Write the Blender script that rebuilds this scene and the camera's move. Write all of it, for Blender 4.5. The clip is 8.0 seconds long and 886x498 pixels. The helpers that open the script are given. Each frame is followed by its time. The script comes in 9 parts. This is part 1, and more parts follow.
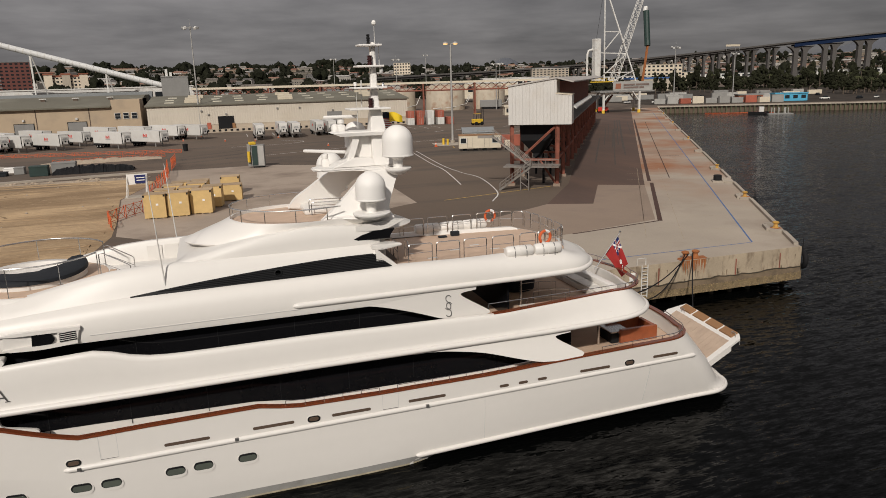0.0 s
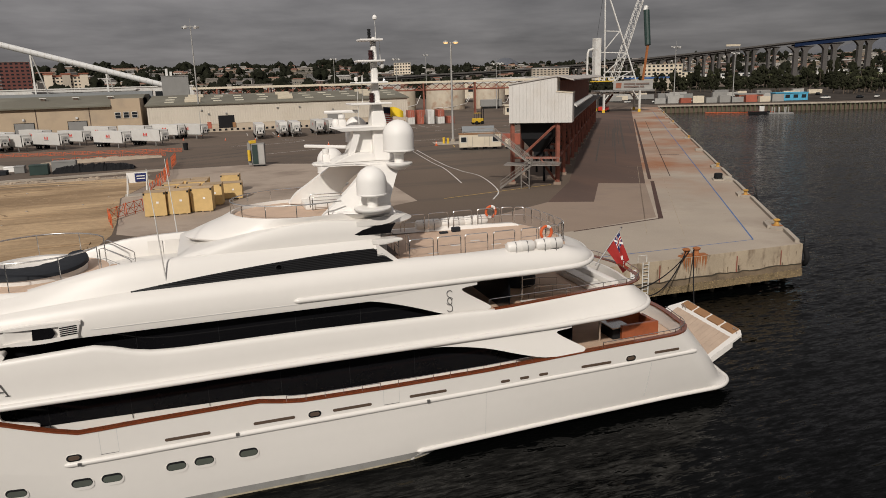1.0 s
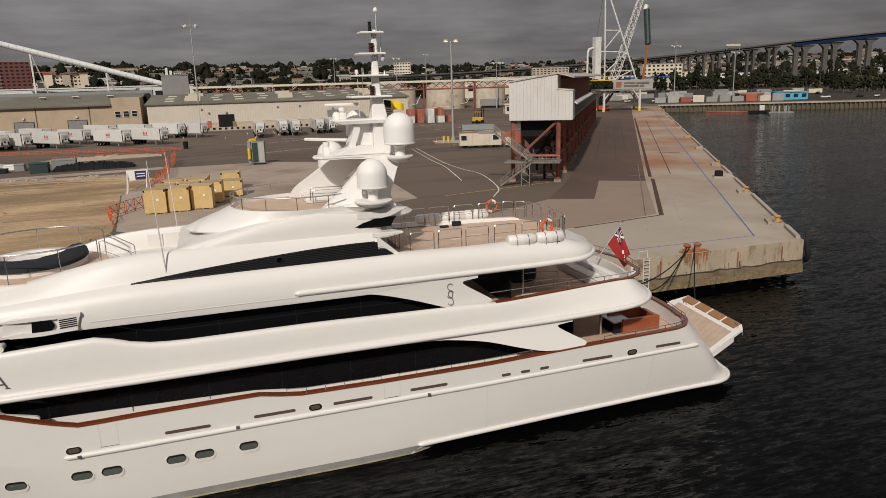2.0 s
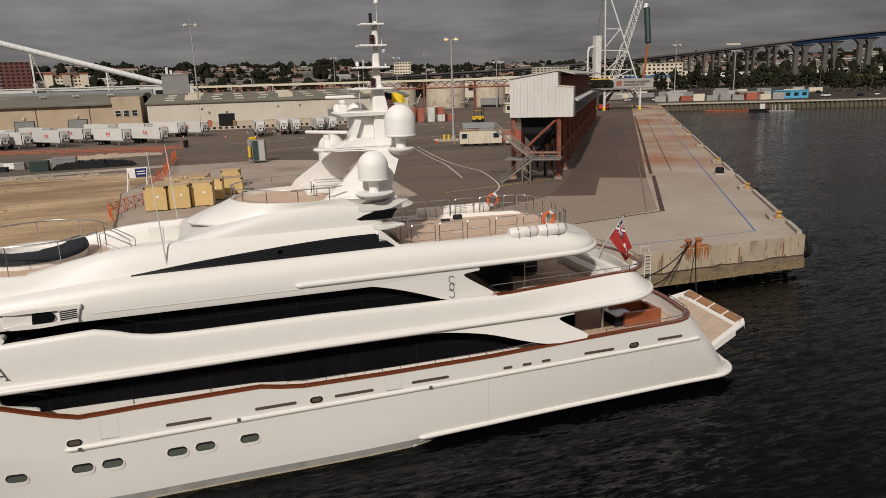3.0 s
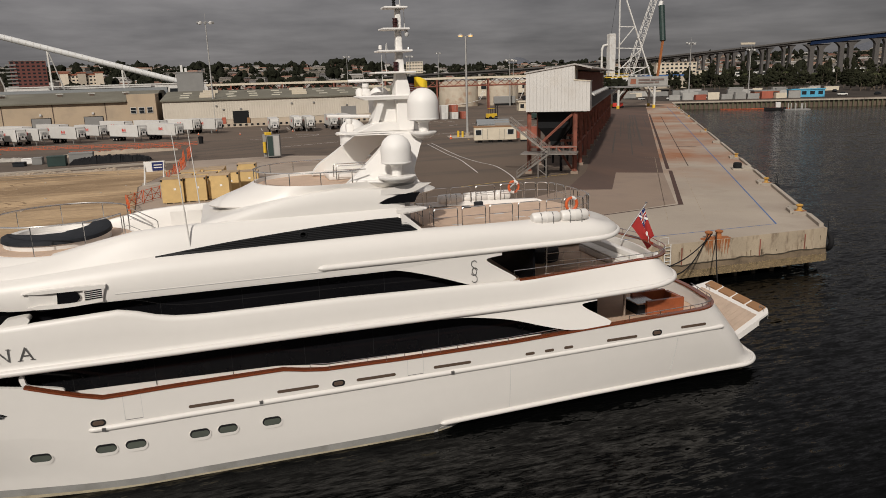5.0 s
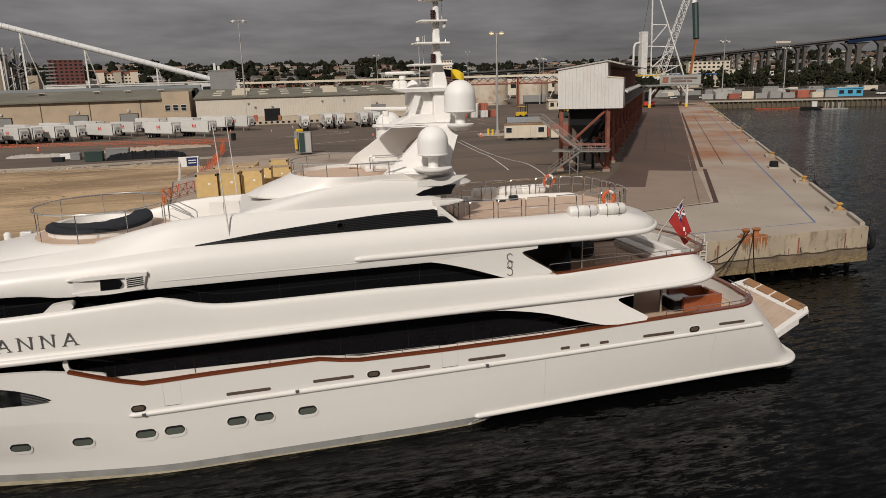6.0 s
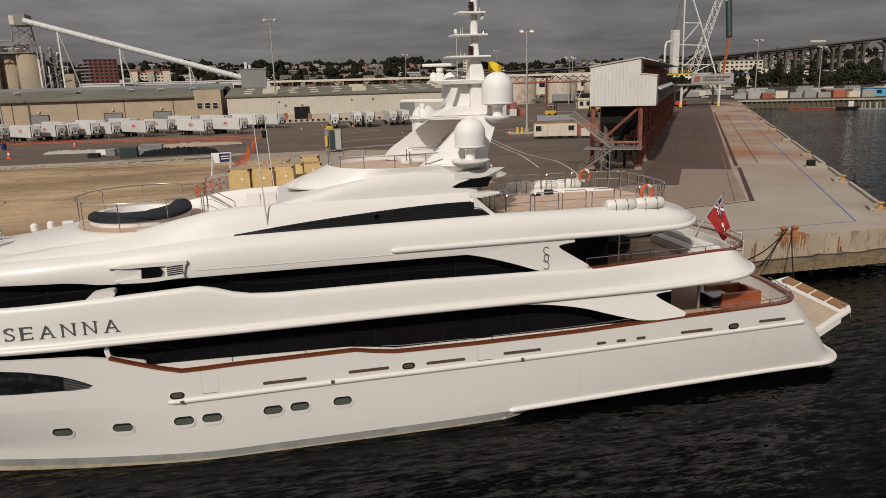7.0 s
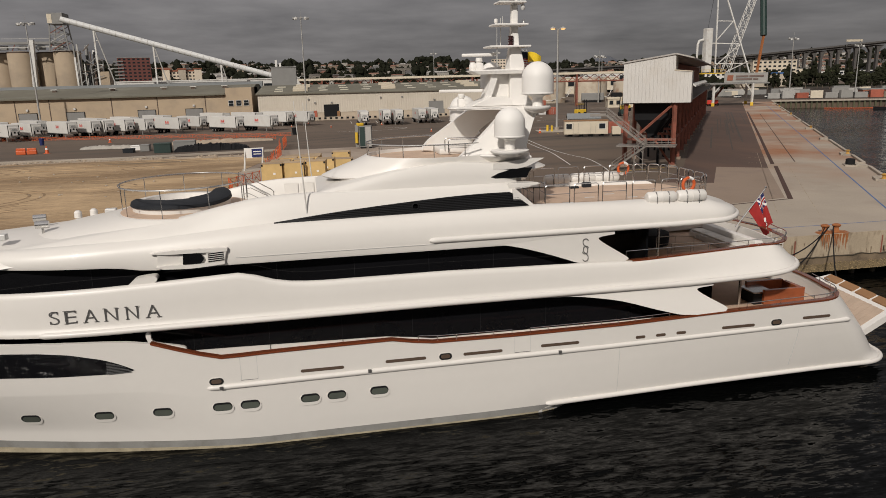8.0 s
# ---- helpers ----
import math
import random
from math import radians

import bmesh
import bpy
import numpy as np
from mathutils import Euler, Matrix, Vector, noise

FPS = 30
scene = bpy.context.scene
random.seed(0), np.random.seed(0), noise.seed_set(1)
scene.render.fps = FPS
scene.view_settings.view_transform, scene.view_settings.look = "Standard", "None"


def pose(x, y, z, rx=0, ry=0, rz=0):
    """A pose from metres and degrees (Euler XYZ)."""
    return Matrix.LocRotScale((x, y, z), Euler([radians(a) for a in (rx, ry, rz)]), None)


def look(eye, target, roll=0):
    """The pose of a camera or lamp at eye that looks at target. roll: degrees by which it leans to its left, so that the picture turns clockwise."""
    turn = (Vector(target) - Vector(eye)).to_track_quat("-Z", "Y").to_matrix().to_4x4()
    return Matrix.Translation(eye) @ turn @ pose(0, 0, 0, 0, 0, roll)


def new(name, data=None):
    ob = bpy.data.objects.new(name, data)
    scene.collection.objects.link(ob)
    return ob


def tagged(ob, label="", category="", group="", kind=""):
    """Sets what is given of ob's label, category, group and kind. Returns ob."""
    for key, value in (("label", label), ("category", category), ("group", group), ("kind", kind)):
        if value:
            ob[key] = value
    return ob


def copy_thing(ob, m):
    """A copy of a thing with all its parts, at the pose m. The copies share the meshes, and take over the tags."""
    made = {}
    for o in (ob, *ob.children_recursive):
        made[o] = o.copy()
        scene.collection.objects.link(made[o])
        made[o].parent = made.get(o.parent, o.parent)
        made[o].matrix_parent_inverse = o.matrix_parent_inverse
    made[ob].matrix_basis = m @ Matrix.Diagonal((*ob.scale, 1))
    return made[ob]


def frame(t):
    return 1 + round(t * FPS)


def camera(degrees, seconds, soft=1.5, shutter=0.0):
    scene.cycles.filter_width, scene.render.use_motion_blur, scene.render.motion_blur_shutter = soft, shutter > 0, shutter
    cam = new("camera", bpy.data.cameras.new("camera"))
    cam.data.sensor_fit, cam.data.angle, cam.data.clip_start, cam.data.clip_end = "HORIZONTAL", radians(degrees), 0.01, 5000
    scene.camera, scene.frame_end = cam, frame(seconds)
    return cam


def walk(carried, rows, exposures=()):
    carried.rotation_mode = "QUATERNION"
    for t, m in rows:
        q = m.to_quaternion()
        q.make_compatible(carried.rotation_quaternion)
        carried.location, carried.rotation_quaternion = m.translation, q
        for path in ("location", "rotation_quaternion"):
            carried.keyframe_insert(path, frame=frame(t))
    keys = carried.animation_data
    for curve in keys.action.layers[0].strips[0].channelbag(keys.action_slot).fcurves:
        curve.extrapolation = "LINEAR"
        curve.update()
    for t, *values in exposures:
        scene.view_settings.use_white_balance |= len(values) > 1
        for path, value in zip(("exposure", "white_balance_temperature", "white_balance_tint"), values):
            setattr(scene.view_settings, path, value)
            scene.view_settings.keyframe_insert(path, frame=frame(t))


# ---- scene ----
# ---- camera ----
PATH = [
    (0, look((-0.628, -33.651, 20.500), (-0.030, -31.801, 20.033), -1.69)),
    (0.5, look((-0.656, -33.651, 20.385), (-0.058, -31.801, 19.917), -1.68)),
    (1, look((-0.683, -33.624, 20.222), (-0.085, -31.773, 19.755), -1.69)),
    (1.5, look((-0.705, -33.604, 20.041), (-0.107, -31.753, 19.574), -1.68)),
    (3, look((-0.786, -33.573, 19.415), (-0.189, -31.722, 18.948), -1.79)),
    (3.5, look((-0.835, -33.530, 19.213), (-0.239, -31.679, 18.745), -1.79)),
    (4, look((-0.974, -33.485, 18.984), (-0.377, -31.634, 18.517), -1.77)),
    (5.5, look((-1.609, -33.301, 18.392), (-1.076, -31.431, 17.926), -1.72)),
    (6, look((-1.838, -33.250, 18.218), (-1.345, -31.369, 17.752), -1.69)),
    (6.5, look((-2.096, -33.167, 18.037), (-1.638, -31.276, 17.571), -1.66)),
    (7, look((-2.352, -33.075, 17.833), (-1.930, -31.176, 17.368), -1.62)),
    (7.5, look((-2.634, -32.982, 17.606), (-2.248, -31.076, 17.140), -1.56)),
    (8, look((-2.984, -32.860, 17.341), (-2.633, -30.947, 16.877), -1.48)),
]
cam = camera(64.29, 8.0, soft=0.7)
walk(cam, PATH, exposures=[(0, 0.0), (4.0, 0.0), (8.0, -0.08)])

# ---- light ----
SUN_DIR = Vector((-0.40, -0.69, 0.57)).normalized()      # towards the sun
sun_data = bpy.data.lights.new("sun", "SUN")
sun_data.energy, sun_data.angle, sun_data.color = 3.3, radians(2.0), (1.0, 0.94, 0.86)
sun = new("sun", sun_data)
sun.matrix_world = look((0, 0, 80), Vector((0, 0, 80)) - SUN_DIR)

world = bpy.data.worlds.new("overcast")
scene.world = world
world.use_nodes = True
wt = world.node_tree
wt.nodes.clear()



sky = wt.nodes.new("ShaderNodeTexSky")
sky.sky_type, sky.sun_disc = "NISHITA", False
sky.sun_elevation = math.asin(SUN_DIR.z)
sky.sun_rotation = math.atan2(SUN_DIR.x, SUN_DIR.y)
tc = wt.nodes.new("ShaderNodeTexCoord")
sep = wt.nodes.new("ShaderNodeSeparateXYZ")
wt.links.new(tc.outputs["Generated"], sep.inputs[0])
lift = wt.nodes.new("ShaderNodeMath"); lift.operation = "MAXIMUM"; lift.inputs[1].default_value = 0.0
wt.links.new(sep.outputs["Z"], lift.inputs[0])
den = wt.nodes.new("ShaderNodeMath"); den.operation = "ADD"; den.inputs[1].default_value = 0.09
wt.links.new(lift.outputs[0], den.inputs[0])
flat = wt.nodes.new("ShaderNodeVectorMath"); flat.operation = "DIVIDE"
dv = wt.nodes.new("ShaderNodeCombineXYZ")
for k in range(3):
    wt.links.new(den.outputs[0], dv.inputs[k])
wt.links.new(tc.outputs["Generated"], flat.inputs[0]); wt.links.new(dv.outputs[0], flat.inputs[1])
cn = wt.nodes.new("ShaderNodeTexNoise")
cn.inputs["Scale"].default_value, cn.inputs["Detail"].default_value, cn.inputs["Roughness"].default_value = 1.3, 7.0, 0.55
wt.links.new(flat.outputs[0], cn.inputs["Vector"])
cn2 = wt.nodes.new("ShaderNodeTexNoise")
cn2.inputs["Scale"].default_value, cn2.inputs["Detail"].default_value, cn2.inputs["Roughness"].default_value = 4.5, 6.0, 0.5
cmap = wt.nodes.new("ShaderNodeMapping"); cmap.inputs["Scale"].default_value = (1, 1, 3.2)
wt.links.new(tc.outputs["Generated"], cmap.inputs["Vector"]); wt.links.new(cmap.outputs[0], cn2.inputs["Vector"])
cmix = wt.nodes.new("ShaderNodeMix"); cmix.inputs[0].default_value = 0.55
wt.links.new(cn.outputs["Fac"], cmix.inputs[2]); wt.links.new(cn2.outputs["Fac"], cmix.inputs[3])
cr = wt.nodes.new("ShaderNodeValToRGB")
cr.color_ramp.elements[0].position, cr.color_ramp.elements[0].color = 0.34, (0.094, 0.089, 0.092, 1)
cr.color_ramp.elements[1].position, cr.color_ramp.elements[1].color = 0.66, (0.205, 0.194, 0.194, 1)
wt.links.new(cmix.outputs[0], cr.inputs["Fac"])
# the cloud sheet is thinner overhead
er = wt.nodes.new("ShaderNodeMapRange")
er.inputs["From Min"].default_value, er.inputs["From Max"].default_value = 0.02, 1.0
er.inputs["To Min"].default_value, er.inputs["To Max"].default_value = 1.0, 3.1
wt.links.new(sep.outputs["Z"], er.inputs["Value"])
mulc = wt.nodes.new("ShaderNodeVectorMath"); mulc.operation = "SCALE"
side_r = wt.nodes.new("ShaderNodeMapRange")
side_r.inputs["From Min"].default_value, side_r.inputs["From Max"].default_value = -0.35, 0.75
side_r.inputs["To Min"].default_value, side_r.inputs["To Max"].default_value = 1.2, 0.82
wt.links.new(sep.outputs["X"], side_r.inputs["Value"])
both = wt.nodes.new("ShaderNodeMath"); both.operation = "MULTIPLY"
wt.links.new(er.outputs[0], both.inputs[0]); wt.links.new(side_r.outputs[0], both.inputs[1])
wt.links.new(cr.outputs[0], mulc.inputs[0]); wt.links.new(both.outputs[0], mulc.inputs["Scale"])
skys = wt.nodes.new("ShaderNodeVectorMath"); skys.operation = "SCALE"; skys.inputs["Scale"].default_value = 0.002
wt.links.new(sky.outputs[0], skys.inputs[0])
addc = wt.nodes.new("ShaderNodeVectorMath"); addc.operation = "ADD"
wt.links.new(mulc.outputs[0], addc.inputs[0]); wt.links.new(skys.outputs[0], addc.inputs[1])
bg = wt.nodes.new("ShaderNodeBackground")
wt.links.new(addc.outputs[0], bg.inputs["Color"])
wo = wt.nodes.new("ShaderNodeOutputWorld")
wt.links.new(bg.outputs[0], wo.inputs[0])


# ---- materials ----
def mat(name, base, rough=0.6, metal=0.0, var=0.12, scale=0.6, fine=25.0, bump=0.15, dist=0.01,
        coat=0.0, rand=0.0, stain=None, stain_scale=0.15, stain_amt=0.5, spec=0.5, streak=None):
    """Paint, stone, wood or metal: two scales of colour change, fine relief, and stains where given."""
    m = bpy.data.materials.new(name)
    m.use_nodes = True
    nt = m.node_tree
    b = nt.nodes["Principled BSDF"]
    geo = nt.nodes.new("ShaderNodeNewGeometry")
    n1 = nt.nodes.new("ShaderNodeTexNoise"); n1.inputs["Scale"].default_value = scale; n1.inputs["Detail"].default_value = 4
    n2 = nt.nodes.new("ShaderNodeTexNoise"); n2.inputs["Scale"].default_value = fine; n2.inputs["Detail"].default_value = 3
    nt.links.new(geo.outputs["Position"], n1.inputs["Vector"]); nt.links.new(geo.outputs["Position"], n2.inputs["Vector"])
    add = nt.nodes.new("ShaderNodeMath"); add.operation = "ADD"
    nt.links.new(n1.outputs["Fac"], add.inputs[0])
    half = nt.nodes.new("ShaderNodeMath"); half.operation = "MULTIPLY"; half.inputs[1].default_value = 0.5
    nt.links.new(n2.outputs["Fac"], half.inputs[0]); nt.links.new(half.outputs[0], add.inputs[1])
    mr = nt.nodes.new("ShaderNodeMapRange")
    mr.inputs["From Min"].default_value, mr.inputs["From Max"].default_value = 0.45, 1.05
    mr.inputs["To Min"].default_value, mr.inputs["To Max"].default_value = 1 - var, 1 + var
    nt.links.new(add.outputs[0], mr.inputs["Value"])
    val = mr.outputs[0]
    if rand:
        oi = nt.nodes.new("ShaderNodeObjectInfo")
        rr = nt.nodes.new("ShaderNodeMapRange")
        rr.inputs["To Min"].default_value, rr.inputs["To Max"].default_value = 1 - rand, 1 + rand
        nt.links.new(oi.outputs["Random"], rr.inputs["Value"])
        mm = nt.nodes.new("ShaderNodeMath"); mm.operation = "MULTIPLY"
        nt.links.new(val, mm.inputs[0]); nt.links.new(rr.outputs[0], mm.inputs[1])
        val = mm.outputs[0]
    sc = nt.nodes.new("ShaderNodeVectorMath"); sc.operation = "SCALE"
    sc.inputs[0].default_value = base[:3]
    nt.links.new(val, sc.inputs["Scale"])
    col = sc.outputs[0]
    if stain:
        n3 = nt.nodes.new("ShaderNodeTexNoise"); n3.inputs["Scale"].default_value = stain_scale; n3.inputs["Detail"].default_value = 7
        n3.inputs["Roughness"].default_value = 0.62
        if streak:
            mp = nt.nodes.new("ShaderNodeMapping"); mp.inputs["Rotation"].default_value = (0, 0, radians(streak[2])); mp.inputs["Scale"].default_value = (streak[0], streak[1], 1)
            nt.links.new(geo.outputs["Position"], mp.inputs["Vector"]); nt.links.new(mp.outputs[0], n3.inputs["Vector"])
        else:
            nt.links.new(geo.outputs["Position"], n3.inputs["Vector"])
        sr = nt.nodes.new("ShaderNodeMapRange")
        sr.inputs["From Min"].default_value, sr.inputs["From Max"].default_value = 0.50, 0.68
        sr.inputs["To Min"].default_value, sr.inputs["To Max"].default_value = 0.0, stain_amt
        nt.links.new(n3.outputs["Fac"], sr.inputs["Value"])
        mx = nt.nodes.new("ShaderNodeMix"); mx.data_type = "RGBA"
        mx.inputs[7].default_value = (*stain, 1)
        nt.links.new(sr.outputs[0], mx.inputs[0]); nt.links.new(col, mx.inputs[6])
        col = mx.outputs[2]
    nt.links.new(col, b.inputs["Base Color"])
    b.inputs["Roughness"].default_value, b.inputs["Metallic"].default_value = rough, metal
    b.inputs["Coat Weight"].default_value = coat
    b.inputs["Specular IOR Level"].default_value = spec
    if bump:
        bp = nt.nodes.new("ShaderNodeBump")
        bp.inputs["Strength"].default_value, bp.inputs["Distance"].default_value = bump, dist
        nt.links.new(n2.outputs["Fac"], bp.inputs["Height"]); nt.links.new(bp.outputs[0], b.inputs["Normal"])
    return m


def rust_drift(m, along_dir, start, full):
    """Rust stain that sets in along a direction of the ground, broken up by noise."""
    nt = m.node_tree
    b = nt.nodes["Principled BSDF"]
    src = b.inputs["Base Color"].links[0].from_socket
    geo = nt.nodes.new("ShaderNodeNewGeometry")
    dot = nt.nodes.new("ShaderNodeVectorMath"); dot.operation = "DOT_PRODUCT"; dot.inputs[1].default_value = along_dir
    nt.links.new(geo.outputs["Position"], dot.inputs[0])
    mr = nt.nodes.new("ShaderNodeMapRange")
    mr.inputs["From Min"].default_value, mr.inputs["From Max"].default_value = start, full
    nt.links.new(dot.outputs["Value"], mr.inputs["Value"])
    n = nt.nodes.new("ShaderNodeTexNoise"); n.inputs["Scale"].default_value = 0.07; n.inputs["Detail"].default_value = 8; n.inputs["Roughness"].default_value = 0.6
    nt.links.new(geo.outputs["Position"], n.inputs["Vector"])
    nr = nt.nodes.new("ShaderNodeMapRange")
    nr.inputs["From Min"].default_value, nr.inputs["From Max"].default_value = 0.35, 0.66
    nt.links.new(n.outputs["Fac"], nr.inputs["Value"])
    mu = nt.nodes.new("ShaderNodeMath"); mu.operation = "MULTIPLY"
    nt.links.new(mr.outputs[0], mu.inputs[0]); nt.links.new(nr.outputs[0], mu.inputs[1])
    mx = nt.nodes.new("ShaderNodeMix"); mx.data_type = "RGBA"; mx.inputs[7].default_value = (0.29, 0.125, 0.058, 1)
    nt.links.new(mu.outputs[0], mx.inputs[0]); nt.links.new(src, mx.inputs[6])
    nt.links.new(mx.outputs[2], b.inputs["Base Color"])
    return m


def ribbed(m, axis_dir, pitch, depth=0.03):
    """Adds pressed ribs to a sheet-metal material, across the given horizontal direction."""
    nt = m.node_tree
    geo = nt.nodes.new("ShaderNodeNewGeometry")
    dot = nt.nodes.new("ShaderNodeVectorMath"); dot.operation = "DOT_PRODUCT"
    dot.inputs[1].default_value = axis_dir
    nt.links.new(geo.outputs["Position"], dot.inputs[0])
    mu = nt.nodes.new("ShaderNodeMath"); mu.operation = "MULTIPLY"; mu.inputs[1].default_value = 2 * math.pi / pitch
    nt.links.new(dot.outputs["Value"], mu.inputs[0])
    si = nt.nodes.new("ShaderNodeMath"); si.operation = "SINE"
    nt.links.new(mu.outputs[0], si.inputs[0])
    bp = nt.nodes.new("ShaderNodeBump"); bp.inputs["Distance"].default_value = depth; bp.inputs["Strength"].default_value = 0.6
    nt.links.new(si.outputs[0], bp.inputs["Height"])
    nt.links.new(bp.outputs[0], nt.nodes["Principled BSDF"].inputs["Normal"])
    return m


def water_mat():
    m = bpy.data.materials.new("harbour_water")
    m.use_nodes = True
    nt = m.node_tree
    b = nt.nodes["Principled BSDF"]
    b.inputs["Base Color"].default_value = (0.0012, 0.0014, 0.0014, 1)
    b.inputs["Roughness"].default_value = 0.07
    b.inputs["IOR"].default_value = 1.33
    b.inputs["Specular IOR Level"].default_value = 0.125
    geo = nt.nodes.new("ShaderNodeNewGeometry")
    mp = nt.nodes.new("ShaderNodeMapping"); mp.inputs["Rotation"].default_value = (0, 0, radians(18)); mp.inputs["Scale"].default_value = (0.30, 1.25, 1)
    nt.links.new(geo.outputs["Position"], mp.inputs["Vector"])
    gust = nt.nodes.new("ShaderNodeTexNoise"); gust.inputs["Scale"].default_value, gust.inputs["Detail"].default_value = 0.035, 3
    nt.links.new(mp.outputs[0], gust.inputs["Vector"])
    gm = nt.nodes.new("ShaderNodeMapRange"); gm.inputs["From Min"].default_value, gm.inputs["From Max"].default_value = 0.3, 0.7
    gm.inputs["To Min"].default_value, gm.inputs["To Max"].default_value = 0.55, 1.25
    nt.links.new(gust.outputs["Fac"], gm.inputs["Value"])
    # slopes of wavelets at four sizes
    total = None
    for scl, amp, det in ((0.3, 0.16, 2), (1.1, 0.50, 2), (2.8, 0.95, 3), (8.0, 0.55, 2)):
        n = nt.nodes.new("ShaderNodeTexNoise"); n.inputs["Scale"].default_value = scl; n.inputs["Detail"].default_value = det
        n.inputs["Distortion"].default_value = 0.5
        nt.links.new(mp.outputs[0], n.inputs["Vector"])
        c = nt.nodes.new("ShaderNodeVectorMath"); c.operation = "SUBTRACT"; c.inputs[1].default_value = (0.5, 0.5, 0.5)
        nt.links.new(n.outputs["Color"], c.inputs[0])
        k = nt.nodes.new("ShaderNodeVectorMath"); k.operation = "SCALE"; k.inputs["Scale"].default_value = amp
        nt.links.new(c.outputs[0], k.inputs[0])
        if total is None:
            total = k
        else:
            a = nt.nodes.new("ShaderNodeVectorMath"); a.operation = "ADD"
            nt.links.new(total.outputs[0], a.inputs[0]); nt.links.new(k.outputs[0], a.inputs[1])
            total = a
    g = nt.nodes.new("ShaderNodeVectorMath"); g.operation = "SCALE"
    nt.links.new(total.outputs[0], g.inputs[0]); nt.links.new(gm.outputs[0], g.inputs["Scale"])
    fl_ = nt.nodes.new("ShaderNodeVectorMath"); fl_.operation = "MULTIPLY"; fl_.inputs[1].default_value = (0.7, 1.0, 0.0)
    nt.links.new(g.outputs[0], fl_.inputs[0])
    up = nt.nodes.new("ShaderNodeVectorMath"); up.operation = "ADD"; up.inputs[1].default_value = (0, 0, 1)
    nt.links.new(fl_.outputs[0], up.inputs[0])
    nv = nt.nodes.new("ShaderNodeVectorMath"); nv.operation = "NORMALIZE"
    nt.links.new(up.outputs[0], nv.inputs[0])
    nt.links.new(nv.outputs[0], b.inputs["Normal"])
    return m


def glass_dark(name, tint, rough=0.04):
    return mat(name, tint, rough=rough, var=0.15, scale=0.4, fine=3, bump=0, spec=0.22)


GEL = mat("white_gelcoat", (0.685, 0.655, 0.615), rough=0.40, var=0.02, scale=0.25, fine=2.0, bump=0.0, coat=0.12)
# Matte mast white, lifted above the gelcoat to hold the sun falling on it.
MASTW = mat("sunlit_mast_white", (0.76, 0.735, 0.70), rough=0.55, var=0.02, scale=0.4, fine=3.0, bump=0.0)
GELG = mat("grey_white_panel", (0.55, 0.54, 0.52), rough=0.4, var=0.04, bump=0.0)
BLACKG = glass_dark("black_glass", (0.006, 0.006, 0.007), 0.05)
PORTG = glass_dark("porthole_glass", (0.085, 0.095, 0.08), 0.12)
GREYL = mat("grey_louvre", (0.10, 0.10, 0.10), rough=0.4, var=0.1, bump=0)
LOUV = mat("black_louvre", (0.012, 0.012, 0.013), rough=0.45, var=0.1, bump=0, spec=0.15)
TEAK = mat("teak_deck", (0.52, 0.375, 0.275), rough=0.7, var=0.12, scale=1.2, fine=12, bump=0.1)
TEAKG = mat("weathered_teak", (0.43, 0.325, 0.245), rough=0.75, var=0.12, scale=1.2, fine=12, bump=0.1)
CAPR = mat("varnished_caprail", (0.17, 0.045, 0.018), rough=0.18, var=0.15, scale=3, bump=0.02, coat=0.6)
MAHOG = mat("varnished_mahogany", (0.27, 0.075, 0.03), rough=0.25, var=0.2, scale=2, bump=0.02, coat=0.4)
STAIRG = mat("dull_stair_steel", (0.22, 0.20, 0.18), rough=0.7, metal=0.2, var=0.25, scale=0.8, bump=0, stain=(0.16, 0.08, 0.05), stain_scale=0.6, stain_amt=0.6)
STEEL = mat("polished_steel", (0.62, 0.61, 0.59), rough=0.22, metal=1.0, var=0.05, bump=0)
BOOT = mat("boot_stripe", (0.27, 0.265, 0.25), rough=0.5, var=0.18, stain=(0.15, 0.14, 0.12), stain_scale=0.8)
WEED = mat("dried_weed_line", (0.42, 0.36, 0.25), rough=0.8, var=0.3, scale=2.0, bump=0.1)
MAROON = mat("maroon_lens", (0.035, 0.009, 0.009), rough=0.35, var=0.2, bump=0)
SLOT = mat("scupper_recess", (0.085, 0.055, 0.038), rough=0.6, var=0.1, bump=0)
# Near-black for black parts; in openings and under the pier it paints shade.
DARK = mat("near_black_and_shade", (0.014, 0.014, 0.015), rough=0.7, var=0.1, bump=0, spec=0.12)
COVER = mat("tub_cover", (0.017, 0.019, 0.023), rough=0.7, var=0.2, scale=3, bump=0.2, dist=0.02, spec=0.2)
CUSH = mat("pale_cushion", (0.66, 0.63, 0.58), rough=0.85, var=0.06, bump=0.1)
CUSHT = mat("tan_pad", (0.26, 0.135, 0.06), rough=0.8, var=0.1, bump=0.1)
LETTER = mat("grey_metal_letter", (0.19, 0.185, 0.18), rough=0.35, metal=0.6, var=0.05, bump=0)
ORANGE = mat("orange_plastic", (0.55, 0.10, 0.025), rough=0.5, var=0.12, bump=0)
REDP = mat("red_cloth", (0.34, 0.022, 0.02), rough=0.8, var=0.12, scale=3, bump=0.05)
BLUEC = mat("navy_cloth", (0.012, 0.02, 0.11), rough=0.8, var=0.1, bump=0)
NAVYD = mat("dark_navy_cloth", (0.008, 0.010, 0.028), rough=0.85, var=0.1, bump=0)
WHITEC = mat("white_cloth", (0.75, 0.73, 0.7), rough=0.8, var=0.05, bump=0)
YELC = mat("yellow_cloth", (0.75, 0.52, 0.02), rough=0.8, var=0.08, bump=0)

